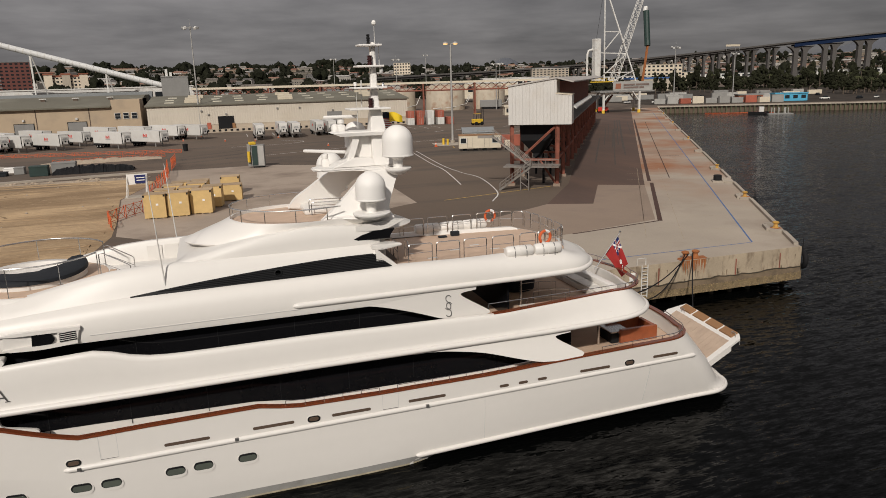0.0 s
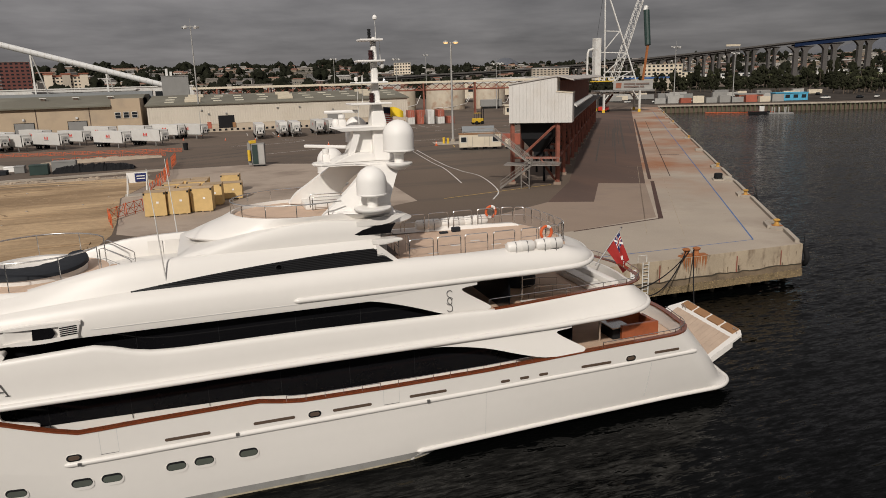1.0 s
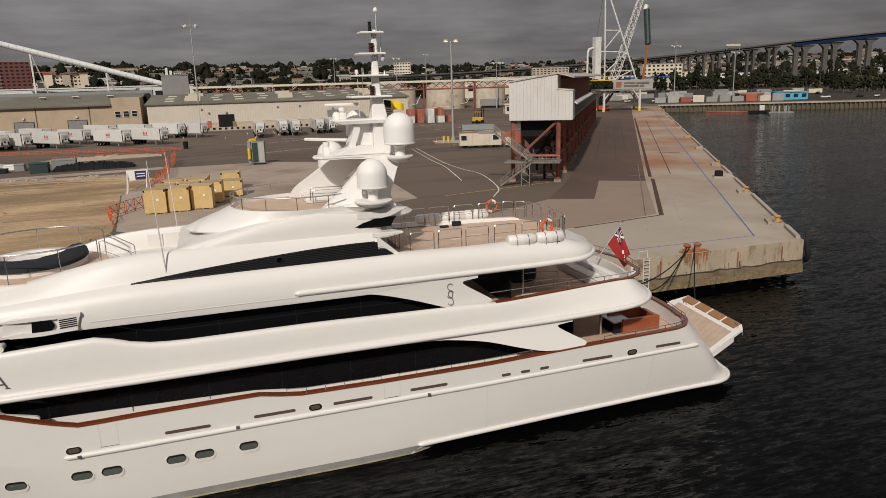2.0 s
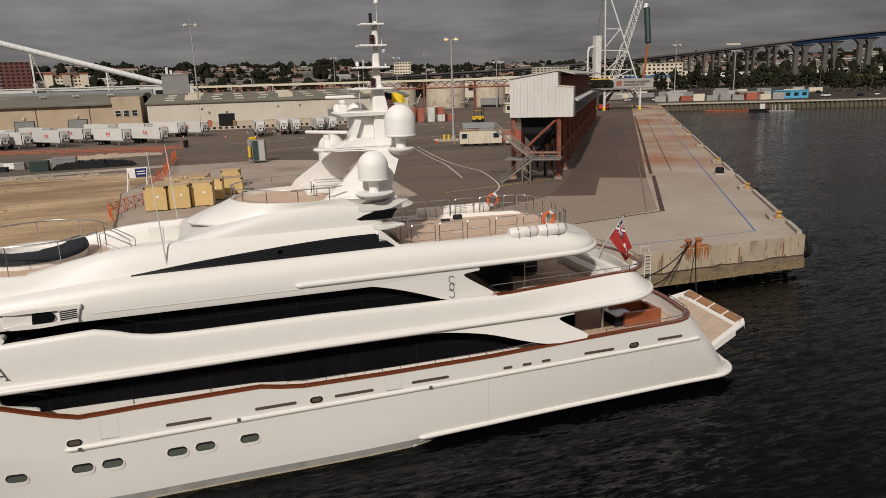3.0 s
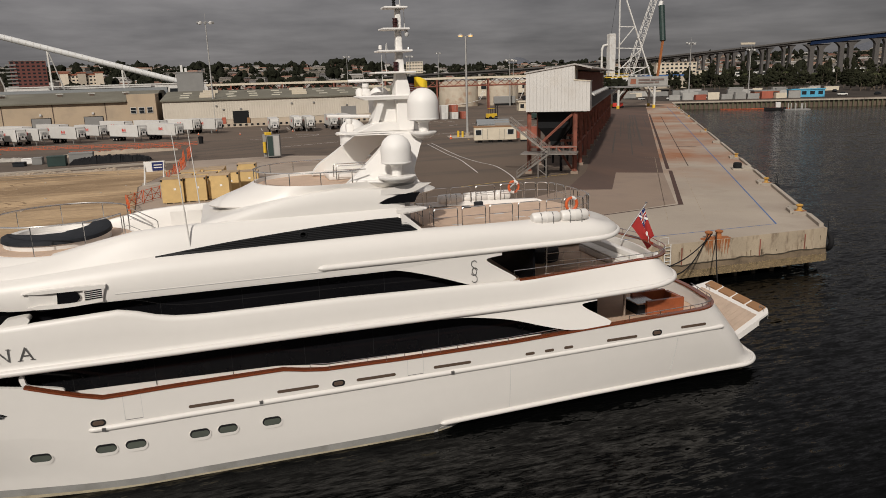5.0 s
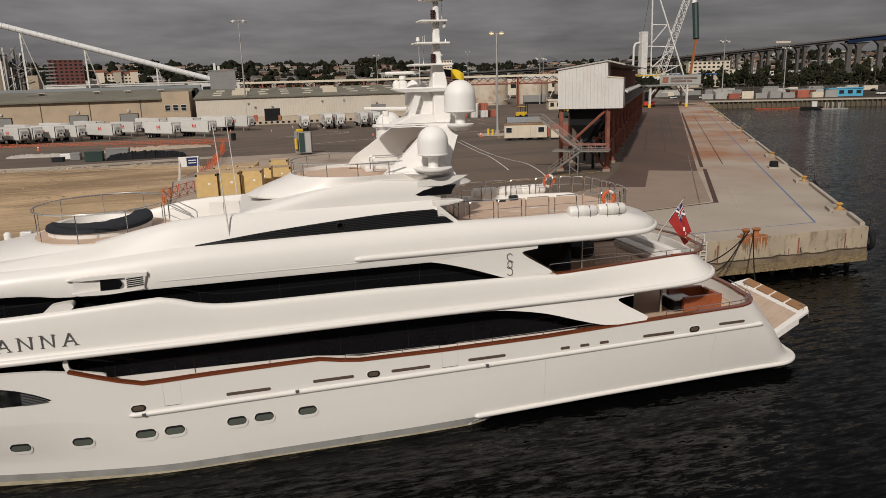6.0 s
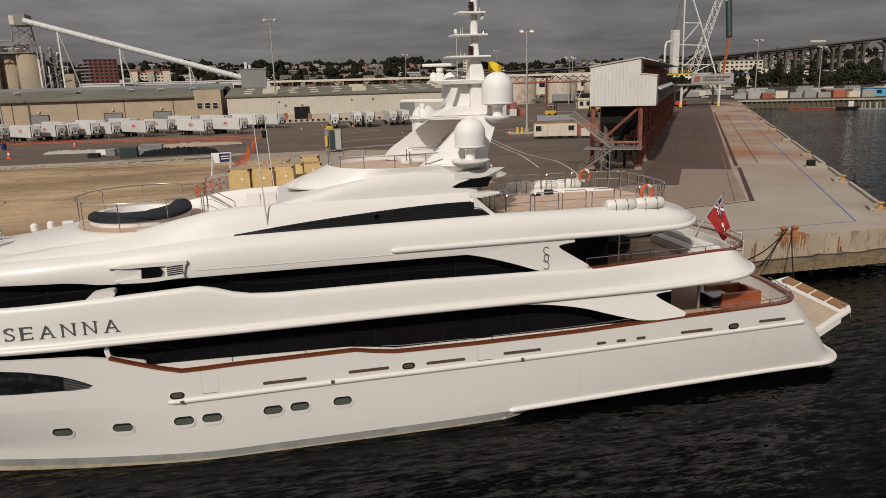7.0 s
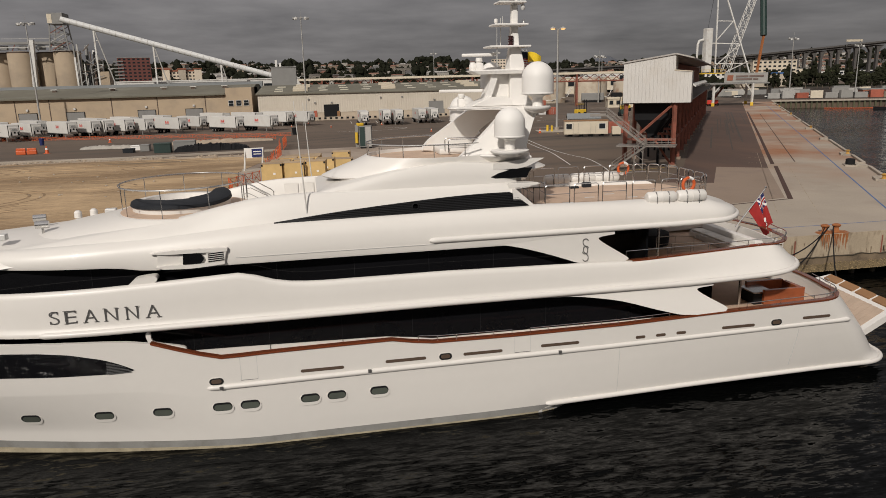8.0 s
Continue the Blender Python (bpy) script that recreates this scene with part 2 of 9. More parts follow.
ASPH = mat("asphalt", (0.112, 0.080, 0.057), rough=0.92, var=0.24, scale=0.035, fine=6, bump=0.25, dist=0.01, stain=(0.056, 0.046, 0.038), stain_scale=0.05, stain_amt=0.75, streak=(0.35, 2.4, -6))
ASPHD = mat("dark_asphalt", (0.082, 0.050, 0.038), rough=0.92, var=0.18, scale=0.06, fine=6, bump=0.25, stain=(0.125, 0.070, 0.048), stain_scale=0.05, stain_amt=0.7, streak=(2.0, .4, 57))
CONC = mat("quay_concrete", (0.37, 0.32, 0.262), rough=0.85, var=0.14, scale=0.12, fine=8, bump=0.2, stain=(0.27, 0.235, 0.195), stain_scale=0.11, stain_amt=0.7)
CONCR = rust_drift(mat("pier_concrete", (0.36, 0.305, 0.245), rough=0.85, var=0.14, scale=0.12, fine=8, bump=0.2, stain=(0.26, 0.205, 0.16), stain_scale=0.11, stain_amt=0.75), (0.535, 0.845, 0), 43.7 + 12, 43.7 + 62)
CONCB = mat("brown_concrete", (0.255, 0.19, 0.143), rough=0.88, var=0.12, scale=0.12, fine=8, bump=0.2, stain=(0.18, 0.135, 0.11), stain_scale=0.12, stain_amt=0.6)
CONCP = mat("patched_concrete", (0.33, 0.265, 0.21), rough=0.88, var=0.16, scale=0.12, fine=6, bump=0.2, stain=(0.17, 0.125, 0.095), stain_scale=0.07, stain_amt=0.85)
WALLC = mat("weathered_quay_wall", (0.37, 0.30, 0.215), rough=0.9, var=0.2, scale=0.4, fine=10, bump=0.4, dist=0.02, stain=(0.13, 0.088, 0.055), stain_scale=0.42, stain_amt=0.85, streak=(2.2, 2.2, 0))
MUSSEL = mat("barnacle_crust", (0.17, 0.125, 0.07), rough=0.95, var=0.5, scale=2.5, fine=9, bump=1.0, dist=0.08)
TIDE = mat("tide_stain", (0.17, 0.125, 0.08), rough=0.85, var=0.3, scale=0.8, fine=6, bump=0.5, dist=0.03, stain=(0.06, 0.045, 0.03), stain_scale=0.6, stain_amt=0.8)
# Weed line and piles; on the piles the shade under the pier is painted in.
PILED = mat("shaded_pile_and_weed", (0.045, 0.035, 0.022), rough=0.7, var=0.4, scale=1.5, bump=0.4, dist=0.03)
MUSS2 = mat("mussel_shell", (0.25, 0.18, 0.09), rough=0.8, var=0.5, scale=6, bump=0.3)
def sand_mat():
    """Bare sand: pale dry ground, broad damp bands, and curved tyre tracks."""
    m = mat("sand", (0.43, 0.30, 0.172), rough=0.95, var=0.2, scale=0.16, fine=1.6, bump=0.8, dist=0.12)
    nt = m.node_tree
    b = nt.nodes["Principled BSDF"]
    geo = nt.nodes.new("ShaderNodeNewGeometry")
    col = b.inputs["Base Color"].links[0].from_socket
    for sx, sy, scl, lo, hi, amt, tone in ((0.4, 1.2, 0.06, 0.45, 0.60, 0.9, (0.225, 0.145, 0.075)), (0.6, 2.6, 0.22, 0.5, 0.72, 0.6, (0.19, 0.125, 0.068)), (1, 1.6, 0.9, 0.56, 0.7, 0.45, (0.50, 0.37, 0.23))):
        mp = nt.nodes.new("ShaderNodeMapping"); mp.inputs["Scale"].default_value = (sx, sy, 1); mp.inputs["Rotation"].default_value = (0, 0, radians(3))
        nt.links.new(geo.outputs["Position"], mp.inputs["Vector"])
        n = nt.nodes.new("ShaderNodeTexNoise"); n.inputs["Scale"].default_value = scl; n.inputs["Detail"].default_value = 9; n.inputs["Roughness"].default_value = 0.62; n.inputs["Distortion"].default_value = 0.4
        nt.links.new(mp.outputs[0], n.inputs["Vector"])
        r = nt.nodes.new("ShaderNodeMapRange"); r.inputs["From Min"].default_value, r.inputs["From Max"].default_value = lo, hi; r.inputs["To Max"].default_value = amt
        nt.links.new(n.outputs["Fac"], r.inputs["Value"])
        mx = nt.nodes.new("ShaderNodeMix"); mx.data_type = "RGBA"; mx.inputs[7].default_value = (*tone, 1)
        nt.links.new(r.outputs[0], mx.inputs[0]); nt.links.new(col, mx.inputs[6])
        col = mx.outputs[2]
    mp = nt.nodes.new("ShaderNodeMapping"); mp.inputs["Scale"].default_value = (0.12, 1, 1)
    nt.links.new(geo.outputs["Position"], mp.inputs["Vector"])
    wv = nt.nodes.new("ShaderNodeTexWave"); wv.bands_direction = "Y"
    wv.inputs["Scale"].default_value, wv.inputs["Distortion"].default_value, wv.inputs["Detail"].default_value, wv.inputs["Detail Scale"].default_value = 0.35, 14, 3, 0.5
    nt.links.new(mp.outputs[0], wv.inputs["Vector"])
    wr = nt.nodes.new("ShaderNodeMapRange"); wr.inputs["To Min"].default_value, wr.inputs["To Max"].default_value = 0.90, 1.05
    nt.links.new(wv.outputs["Fac"], wr.inputs["Value"])
    sc = nt.nodes.new("ShaderNodeVectorMath"); sc.operation = "SCALE"
    nt.links.new(col, sc.inputs[0]); nt.links.new(wr.outputs[0], sc.inputs["Scale"])
    nt.links.new(sc.outputs[0], b.inputs["Base Color"])
    return m


SAND = sand_mat()
DIRT = mat("grey_dirt", (0.33, 0.265, 0.20), rough=0.95, var=0.3, scale=0.4, fine=4, bump=0.5, dist=0.06)
EARTH = mat("town_ground", (0.12, 0.105, 0.08), rough=0.95, var=0.4, scale=0.01, fine=0.2, bump=0)
PAINTW = mat("road_paint_white", (0.55, 0.53, 0.5), rough=0.8, var=0.25, scale=2, bump=0)
PAINTY = mat("road_paint_yellow", (0.5, 0.33, 0.08), rough=0.8, var=0.25, scale=2, bump=0)
PAINTB = mat("road_paint_blue", (0.045, 0.115, 0.29), rough=0.8, var=0.2, scale=2, bump=0)
TYRED = mat("tyre_rubbed_asphalt", (0.058, 0.046, 0.038), rough=0.9, var=0.3, scale=0.5, bump=0.1)
LOTD = mat("dark_lot_asphalt", (0.048, 0.040, 0.034), rough=0.95, spec=0.1, var=0.3, scale=0.06, fine=2, bump=0, stain=(0.085, 0.068, 0.055), stain_scale=0.05, stain_amt=0.7)
GROOVE = mat("rail_groove", (0.06, 0.028, 0.02), rough=0.9, var=0.25, scale=1, bump=0.2)
RUSTY = mat("red_rusted_steel", (0.23, 0.075, 0.048), rough=0.75, var=0.3, scale=0.6, fine=10, bump=0.2, stain=(0.09, 0.035, 0.02), stain_scale=0.8, stain_amt=0.7)
RUSTB = mat("bollard_rust", (0.29, 0.10, 0.03), rough=0.85, var=0.3, scale=3, bump=0.3)
RUBBER = mat("black_rubber", (0.013, 0.013, 0.014), rough=0.8, var=0.2, bump=0.2, spec=0.15)
GALV = mat("galvanised_steel", (0.40, 0.39, 0.37), rough=0.55, metal=0.5, var=0.12, bump=0)
WSTEEL = mat("white_painted_steel", (0.60, 0.59, 0.56), rough=0.5, var=0.12, scale=0.8, bump=0, stain=(0.35, 0.27, 0.2), stain_scale=0.5, stain_amt=0.4)
SHEDW = ribbed(mat("white_shed_cladding", (0.55, 0.53, 0.50), rough=0.55, var=0.06, scale=0.3, bump=0, stain=(0.48, 0.44, 0.39), stain_scale=0.35, stain_amt=0.5), (0.845, -0.535, 0), 0.3, 0.012)
WHW = ribbed(mat("cream_warehouse_cladding", (0.53, 0.475, 0.395), rough=0.6, var=0.07, scale=0.1, bump=0, stain=(0.42, 0.36, 0.28), stain_scale=0.12, stain_amt=0.5), (1, 0, 0), 0.9, 0.035)
WHBASE = mat("warehouse_dado", (0.42, 0.35, 0.27), rough=0.8, var=0.1, scale=0.2, bump=0)
WHT = mat("tan_tilt_up_concrete", (0.42, 0.325, 0.225), rough=0.85, var=0.08, scale=0.12, bump=0, stain=(0.31, 0.25, 0.185), stain_scale=0.16, stain_amt=0.6)
ROOFG = mat("green_grey_roof", (0.135, 0.125, 0.095), rough=0.9, var=0.18, scale=0.05, fine=1.5, bump=0, stain=(0.21, 0.20, 0.16), stain_scale=0.06, stain_amt=0.6)
ROOFB = mat("blue_grey_roof", (0.20, 0.21, 0.215), rough=0.7, var=0.1, scale=0.1, bump=0)
SKYL = mat("skylight_panel", (0.52, 0.49, 0.40), rough=0.6, var=0.2, scale=0.3, bump=0)
TRAIL = mat("white_trailer_skin", (0.58, 0.565, 0.535), rough=0.45, var=0.05, scale=0.4, bump=0, rand=0.08, stain=(0.5, 0.47, 0.42), stain_scale=0.7, stain_amt=0.4)
TRAILD = mat("trailer_unit_grey", (0.34, 0.34, 0.33), rough=0.5, var=0.4, scale=2.2, fine=4, bump=0)
LOGOR = mat("red_mark", (0.55, 0.045, 0.03), rough=0.5, var=0.1, bump=0)
PLY = mat("plywood", (0.58, 0.40, 0.17), rough=0.75, var=0.10, scale=1.5, fine=14, bump=0.1, rand=0.10)
PLYT = mat("plywood_lid", (0.40, 0.29, 0.18), rough=0.85, var=0.15, scale=1.5, bump=0.1, rand=0.15)
FARW = mat("dulled_container_paint", (0.31, 0.30, 0.28), rough=0.7, var=0.12, scale=0.3, bump=0, rand=0.25)
SILO = mat("silo_concrete", (0.355, 0.28, 0.20), rough=0.9, var=0.10, scale=0.15, bump=0, stain=(0.26, 0.21, 0.16), stain_scale=0.12, stain_amt=0.6)
CONVM = mat("conveyor_tube", (0.60, 0.60, 0.59), rough=0.5, var=0.06, scale=0.4, bump=0)
GREYB = mat("grey_sheet_metal", (0.21, 0.205, 0.195), rough=0.7, var=0.1, scale=0.3, bump=0)
CREAM = mat("cream_panel", (0.56, 0.49, 0.38), rough=0.65, var=0.07, scale=0.6, bump=0)
YELP = mat("yellow_paint", (0.62, 0.40, 0.03), rough=0.55, var=0.15, bump=0)
GREENP = mat("dark_green_paint", (0.012, 0.032, 0.027), rough=0.6, var=0.2, bump=0)
BOXRED = mat("container_red", (0.32, 0.085, 0.05), rough=0.6, var=0.2, scale=0.6, bump=0, rand=0.15)
BLUEP = mat("sky_blue_paint", (0.07, 0.33, 0.50), rough=0.6, var=0.1, bump=0)
BLUEB = mat("bridge_blue_paint", (0.008, 0.018, 0.050), rough=0.8, spec=0.1, var=0.1, scale=0.05, bump=0)
BRC = mat("bridge_concrete", (0.088, 0.082, 0.078), rough=0.9, spec=0.1, var=0.08, scale=0.05, bump=0)
BRICK = mat("red_brick_facade", (0.135, 0.045, 0.035), rough=0.8, var=0.1, scale=0.05, bump=0)
WIN = glass_dark("window_glass", (0.02, 0.023, 0.026), 0.1)
STUC = mat("stucco", (0.50, 0.43, 0.34), rough=0.85, var=0.1, scale=0.05, bump=0, rand=0.35)
TERRA = mat("terracotta_roof", (0.26, 0.09, 0.05), rough=0.85, var=0.2, scale=0.1, bump=0, rand=0.2)
LEAF = mat("dark_foliage", (0.020, 0.021, 0.012), rough=0.9, spec=0.05, var=0.45, scale=0.35, fine=2.0, bump=0.6, dist=0.3, rand=0.3)
PALM = mat("palm_fronds", (0.060, 0.065, 0.030), rough=0.8, spec=0.1, var=0.3, bump=0, rand=0.2)
BARK = mat("bark", (0.10, 0.075, 0.055), rough=0.9, var=0.2, bump=0)
# Blue-grey because the haze of distance is mixed into the base colour.
HILL = mat("far_hill", (0.085, 0.09, 0.105), rough=1.0, var=0.15, scale=0.004, fine=0.05, bump=0)
TARP = mat("black_sheeting", (0.009, 0.009, 0.010), rough=0.6, var=0.3, scale=2, bump=0.6, dist=0.1, spec=0.15)
TARPW = mat("pale_sheeting", (0.36, 0.33, 0.29), rough=0.7, var=0.2, scale=1.5, bump=0.6, dist=0.1)
PILE = mat("green_timber_piles", (0.10, 0.095, 0.055), rough=0.9, var=0.3, scale=0.8, bump=0.2, stain=(0.04, 0.05, 0.025), stain_scale=0.5)
LAMPG = bpy.data.materials.new("lit_lamp")
LAMPG.use_nodes = True
LAMPG.node_tree.nodes["Principled BSDF"].inputs["Emission Color"].default_value = (1.0, 0.55, 0.17, 1)
LAMPG.node_tree.nodes["Principled BSDF"].inputs["Emission Strength"].default_value = 1.4
WATER = water_mat()

# ---- building helpers ----
ORG = {}


def part(name, bm, material, parent=None, label="", smooth=False):
    """Links a bmesh, built in world coordinates, as one mesh under a thing or a part."""
    me = bpy.data.meshes.new(name)
    bmesh.ops.recalc_face_normals(bm, faces=bm.faces)
    if parent is not None:
        bmesh.ops.translate(bm, verts=bm.verts, vec=-ORG[parent])
    if smooth:
        for f in bm.faces:
            f.smooth = True
        for e in bm.edges:
            if len(e.link_faces) == 2 and e.calc_face_angle(0) > radians(38):
                e.smooth = False
    bm.to_mesh(me)
    bm.free()
    me.materials.append(material)
    ob = new(name, me)
    if parent is not None:
        ob.parent = parent
        ORG[ob] = ORG[parent]
    else:
        ORG[ob] = Vector((0, 0, 0))
    if label:
        ob["label"] = label
    return ob


def thing(name, loc, label, category, group="", kind=""):
    ob = new(name)
    ob.empty_display_size = 0.3
    ob.location = loc
    ORG[ob] = Vector(loc)
    return tagged(ob, label, category, group, kind)


def BM():
    return bmesh.new()


def box(bm, x0, x1, y0, y1, z0, z1, bevel=0.0):
    vs = [bm.verts.new((x, y, z)) for x in (x0, x1) for y in (y0, y1) for z in (z0, z1)]
    fs = []
    for q in ((0, 1, 3, 2), (4, 6, 7, 5), (0, 4, 5, 1), (2, 3, 7, 6), (0, 2, 6, 4), (1, 5, 7, 3)):
        fs.append(bm.faces.new([vs[i] for i in q]))
    if bevel:
        es = list({e for f in fs for e in f.edges})
        bmesh.ops.bevel(bm, geom=es, offset=bevel, segments=2, affect="EDGES", profile=0.5)
    return vs


def boxm(bm, m, sx, sy, sz, bevel=0.0):
    """A box sized sx, sy, sz, centred in plan on the pose m and standing on it."""
    t = bmesh.new()
    box(t, -sx / 2, sx / 2, -sy / 2, sy / 2, 0, sz, bevel)
    bmesh.ops.transform(t, matrix=m, verts=t.verts)
    me = bpy.data.meshes.new("t")
    t.to_mesh(me)
    t.free()
    bm.from_mesh(me)
    bpy.data.meshes.remove(me)


def tube(bm, p, q, r, seg=8, r2=None):
    p, q = Vector(p), Vector(q)
    d = q - p
    if d.length < 1e-6:
        return
    a = d.orthogonal().normalized()
    b = d.cross(a).normalized()
    r2 = r if r2 is None else r2
    lo = [bm.verts.new(p + (a * math.cos(k * 2 * math.pi / seg) + b * math.sin(k * 2 * math.pi / seg)) * r) for k in range(seg)]
    hi = [bm.verts.new(q + (a * math.cos(k * 2 * math.pi / seg) + b * math.sin(k * 2 * math.pi / seg)) * r2) for k in range(seg)]
    for k in range(seg):
        bm.faces.new((lo[k], lo[(k + 1) % seg], hi[(k + 1) % seg], hi[k]))
    bm.faces.new(lo[::-1]); bm.faces.new(hi)


def sweep(bm, pts, r, seg=6):
    """A round bar along a line of points."""
    pts = [Vector(p) for p in pts]
    rings = []
    for i, p in enumerate(pts):
        d = (pts[min(i + 1, len(pts) - 1)] - pts[max(i - 1, 0)]).normalized()
        side = d.cross(Vector((0, 0, 1)))
        if side.length < 1e-3:
            side = d.cross(Vector((0, 1, 0)))
        side.normalize()
        up = side.cross(d)
        rings.append([bm.verts.new(p + (side * math.cos(k * 2 * math.pi / seg) + up * math.sin(k * 2 * math.pi / seg)) * r) for k in range(seg)])
    for a, b in zip(rings, rings[1:]):
        for k in range(seg):
            bm.faces.new((a[k], a[(k + 1) % seg], b[(k + 1) % seg], b[k]))
    bm.faces.new(rings[0][::-1]); bm.faces.new(rings[-1])


def prism(bm, pts, axis, a, b):
    """A flat outline (two coordinates each) pushed along an axis from a to b."""
    def put(u, v, w):
        return {"x": (w, u, v), "y": (u, w, v), "z": (u, v, w)}[axis]
    lo = [bm.verts.new(put(u, v, a)) for u, v in pts]
    hi = [bm.verts.new(put(u, v, b)) for u, v in pts]
    n = len(pts)
    for k in range(n):
        bm.faces.new((lo[k], lo[(k + 1) % n], hi[(k + 1) % n], hi[k]))
    bm.faces.new(lo[::-1]); bm.faces.new(hi)


def loft(bm, rows, closed=False, cap=False):
    vr = [[bm.verts.new(p) for p in row] for row in rows]
    n = len(vr[0])
    for a, b in zip(vr, vr[1:]):
        for k in range(n if closed else n - 1):
            bm.faces.new((a[k], a[(k + 1) % n], b[(k + 1) % n], b[k]))
    if cap:
        bm.faces.new(vr[0][::-1]); bm.faces.new(vr[-1])
    return vr


def lathe(bm, prof, c, seg=24, sx=1.0, sy=1.0):
    """A turned shape: (radius, height) pairs round the point c."""
    rows = [[(c[0] + r * sx * math.cos(k * 2 * math.pi / seg), c[1] + r * sy * math.sin(k * 2 * math.pi / seg), c[2] + z) for k in range(seg)] for r, z in prof]
    loft(bm, rows, closed=True, cap=True)


def lerp(x, pairs):
    """Straight interpolation through (x, value) pairs."""
    return float(np.interp(x, [p[0] for p in pairs], [p[1] for p in pairs]))


def smooth_curve(pairs, n=8):
    """Catmull-Rom through a few points."""
    P = [Vector((*p, 0)) if len(p) == 2 else Vector(p) for p in pairs]
    P = [P[0] * 2 - P[1]] + P + [P[-1] * 2 - P[-2]]
    out = []
    for i in range(1, len(P) - 2):
        for k in range(n):
            t = k / n
            out.append(0.5 * ((2 * P[i]) + (P[i + 1] - P[i - 1]) * t + (2 * P[i - 1] - 5 * P[i] + 4 * P[i + 1] - P[i + 2]) * t * t
                              + (3 * P[i] - P[i - 1] - 3 * P[i + 1] + P[i + 2]) * t ** 3))
    out.append(P[-2])
    return [tuple(v)[:len(pairs[0])] for v in out]

# ---- water, ground and quay ----
QZ = 3.9                                   # height of the quay over the water
PC = Vector((52.4, 18.5))                  # outer corner of the pier
PU = Vector((math.cos(radians(57.66)), math.sin(radians(57.66))))   # along the pier's side
PV = Vector((-PU.y, PU.x))                 # across the pier, to the landward side


def on_pier(a, b):
    """A place a metres along the pier's side from its corner and b metres in from that side."""
    p = PC + PU * a + PV * b
    return (p.x, p.y)


bm = BM()
S = 4600
vs = [bm.verts.new(p) for p in ((-S, -S, 0), (S, -S, 0), (S, S, 0), (-S, S, 0))]
bm.faces.new(vs)
tagged(part("water", bm, WATER), "dark rippled harbour water under an overcast sky", "water", kind="structure")

PIER_FAR = on_pier(318, 0)
SHORE = [(-2500, 18.3), (PC.x, PC.y), PIER_FAR, (262, 268), (303, 245), (420, 200), (900, 20), (2600, -700)]
bm = BM()
top = [bm.verts.new((x, y, QZ)) for x, y in SHORE] + [bm.verts.new((4000, 900, QZ)), bm.verts.new((4000, 4300, QZ)), bm.verts.new((-2500, 4300, QZ))]
bm.faces.new(top)
# the quay's own wall, stopping short of the water
for (x0, y0), (x1, y1) in zip(SHORE[2:], SHORE[3:]):
    bm.faces.new([bm.verts.new(p) for p in ((x0, y0, -2), (x1, y1, -2), (x1, y1, QZ), (x0, y0, QZ))])
tagged(part("ground", bm, ASPH), "worn grey-brown asphalt yard of a harbour terminal", "ground", kind="structure")

# wall of the pier: concrete beam over piles
quay = tagged(new("quay_wall"), "weathered concrete quay wall with rust streaks and mussel crust", "quay wall", kind="structure")
ORG[quay] = Vector((0, 0, 0))
bm = BM()
box(bm, -400, PC.x + 0.1, 18.35, 20.0, 1.15, QZ - 0.004)
part("end_beam", bm, WALLC, quay)
bm = BM()
box(bm, -400, PC.x + 0.16, 18.22, 20.0, 0.72, 1.35)
part("crust", bm, MUSSEL, quay, "brown mussel and barnacle crust")
bm = BM()
rng = random.Random(9)
xs = np.linspace(-60, PC.x + .12, 260)
lo_row = [(x, 18.30, 1.3) for x in xs]
hi_row = [(x, 18.32, 1.95 + .10 * noise.noise(Vector((x * .5, 0, 0))) + .10 * noise.noise(Vector((x * 3, 0, 4))) + .08 * rng.random()) for x in xs]
loft(bm, [[(x, 18.36, z) for x, y, z in hi_row], hi_row, lo_row])
part("tide_zone", bm, TIDE, quay, "dark wet tide zone")
bm = BM()
loft(bm, [[(x, 18.29, z - .05 - .05 * rng.random()) for x, y, z in hi_row], [(x, 18.27, z - .02) for x, y, z in hi_row], [(x, 18.33, z + .03) for x, y, z in hi_row]])
part("moss_line", bm, PILED, quay, "black line of weed along the tide mark")
bm = BM()
for k in range(34):
    x, z = rng.uniform(PC.x - 24, PC.x), rng.uniform(2.1, 3.6)
    h, w = rng.uniform(.15, .9), rng.uniform(.02, .07)
    prism(bm, [(x - w, z), (x + w, z), (x + w * .3, z - h), (x - w * .4, z - h * .9)], "y", 18.338, 18.36)
part("damp_streaks", bm, TIDE, quay, "dark damp streaks down the concrete")["kind"] = "stuff"
bm = BM()
for k in range(1600):
    x = rng.uniform(PC.x - 24, PC.x + .1)
    z = .72 + rng.random() ** 1.5 * .75
    bmesh.ops.create_icosphere(bm, subdivisions=1, radius=rng.uniform(.02, .06), matrix=Matrix.Translation((x, 18.2 + .05 * rng.random(), z)))
c_ = part("mussels", bm, MUSS2, quay, "clumped pale mussels")
c_["kind"] = "stuff"
bm = BM()
a, b, c, d = on_pier(0, 0), on_pier(318, 0), on_pier(318, 1.6), on_pier(0, 1.6)
prism(bm, [(a[0] + .1, a[1] + .1), b, c, d], "z", 1.15, QZ - 0.004)
part("side_beam", bm, WALLC, quay)
# near-black backing behind the piles: the shade under the pier is its colour
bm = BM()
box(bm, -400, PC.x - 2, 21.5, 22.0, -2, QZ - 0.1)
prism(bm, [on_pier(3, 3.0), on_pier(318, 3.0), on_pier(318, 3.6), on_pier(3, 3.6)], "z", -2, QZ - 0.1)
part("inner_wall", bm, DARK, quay)
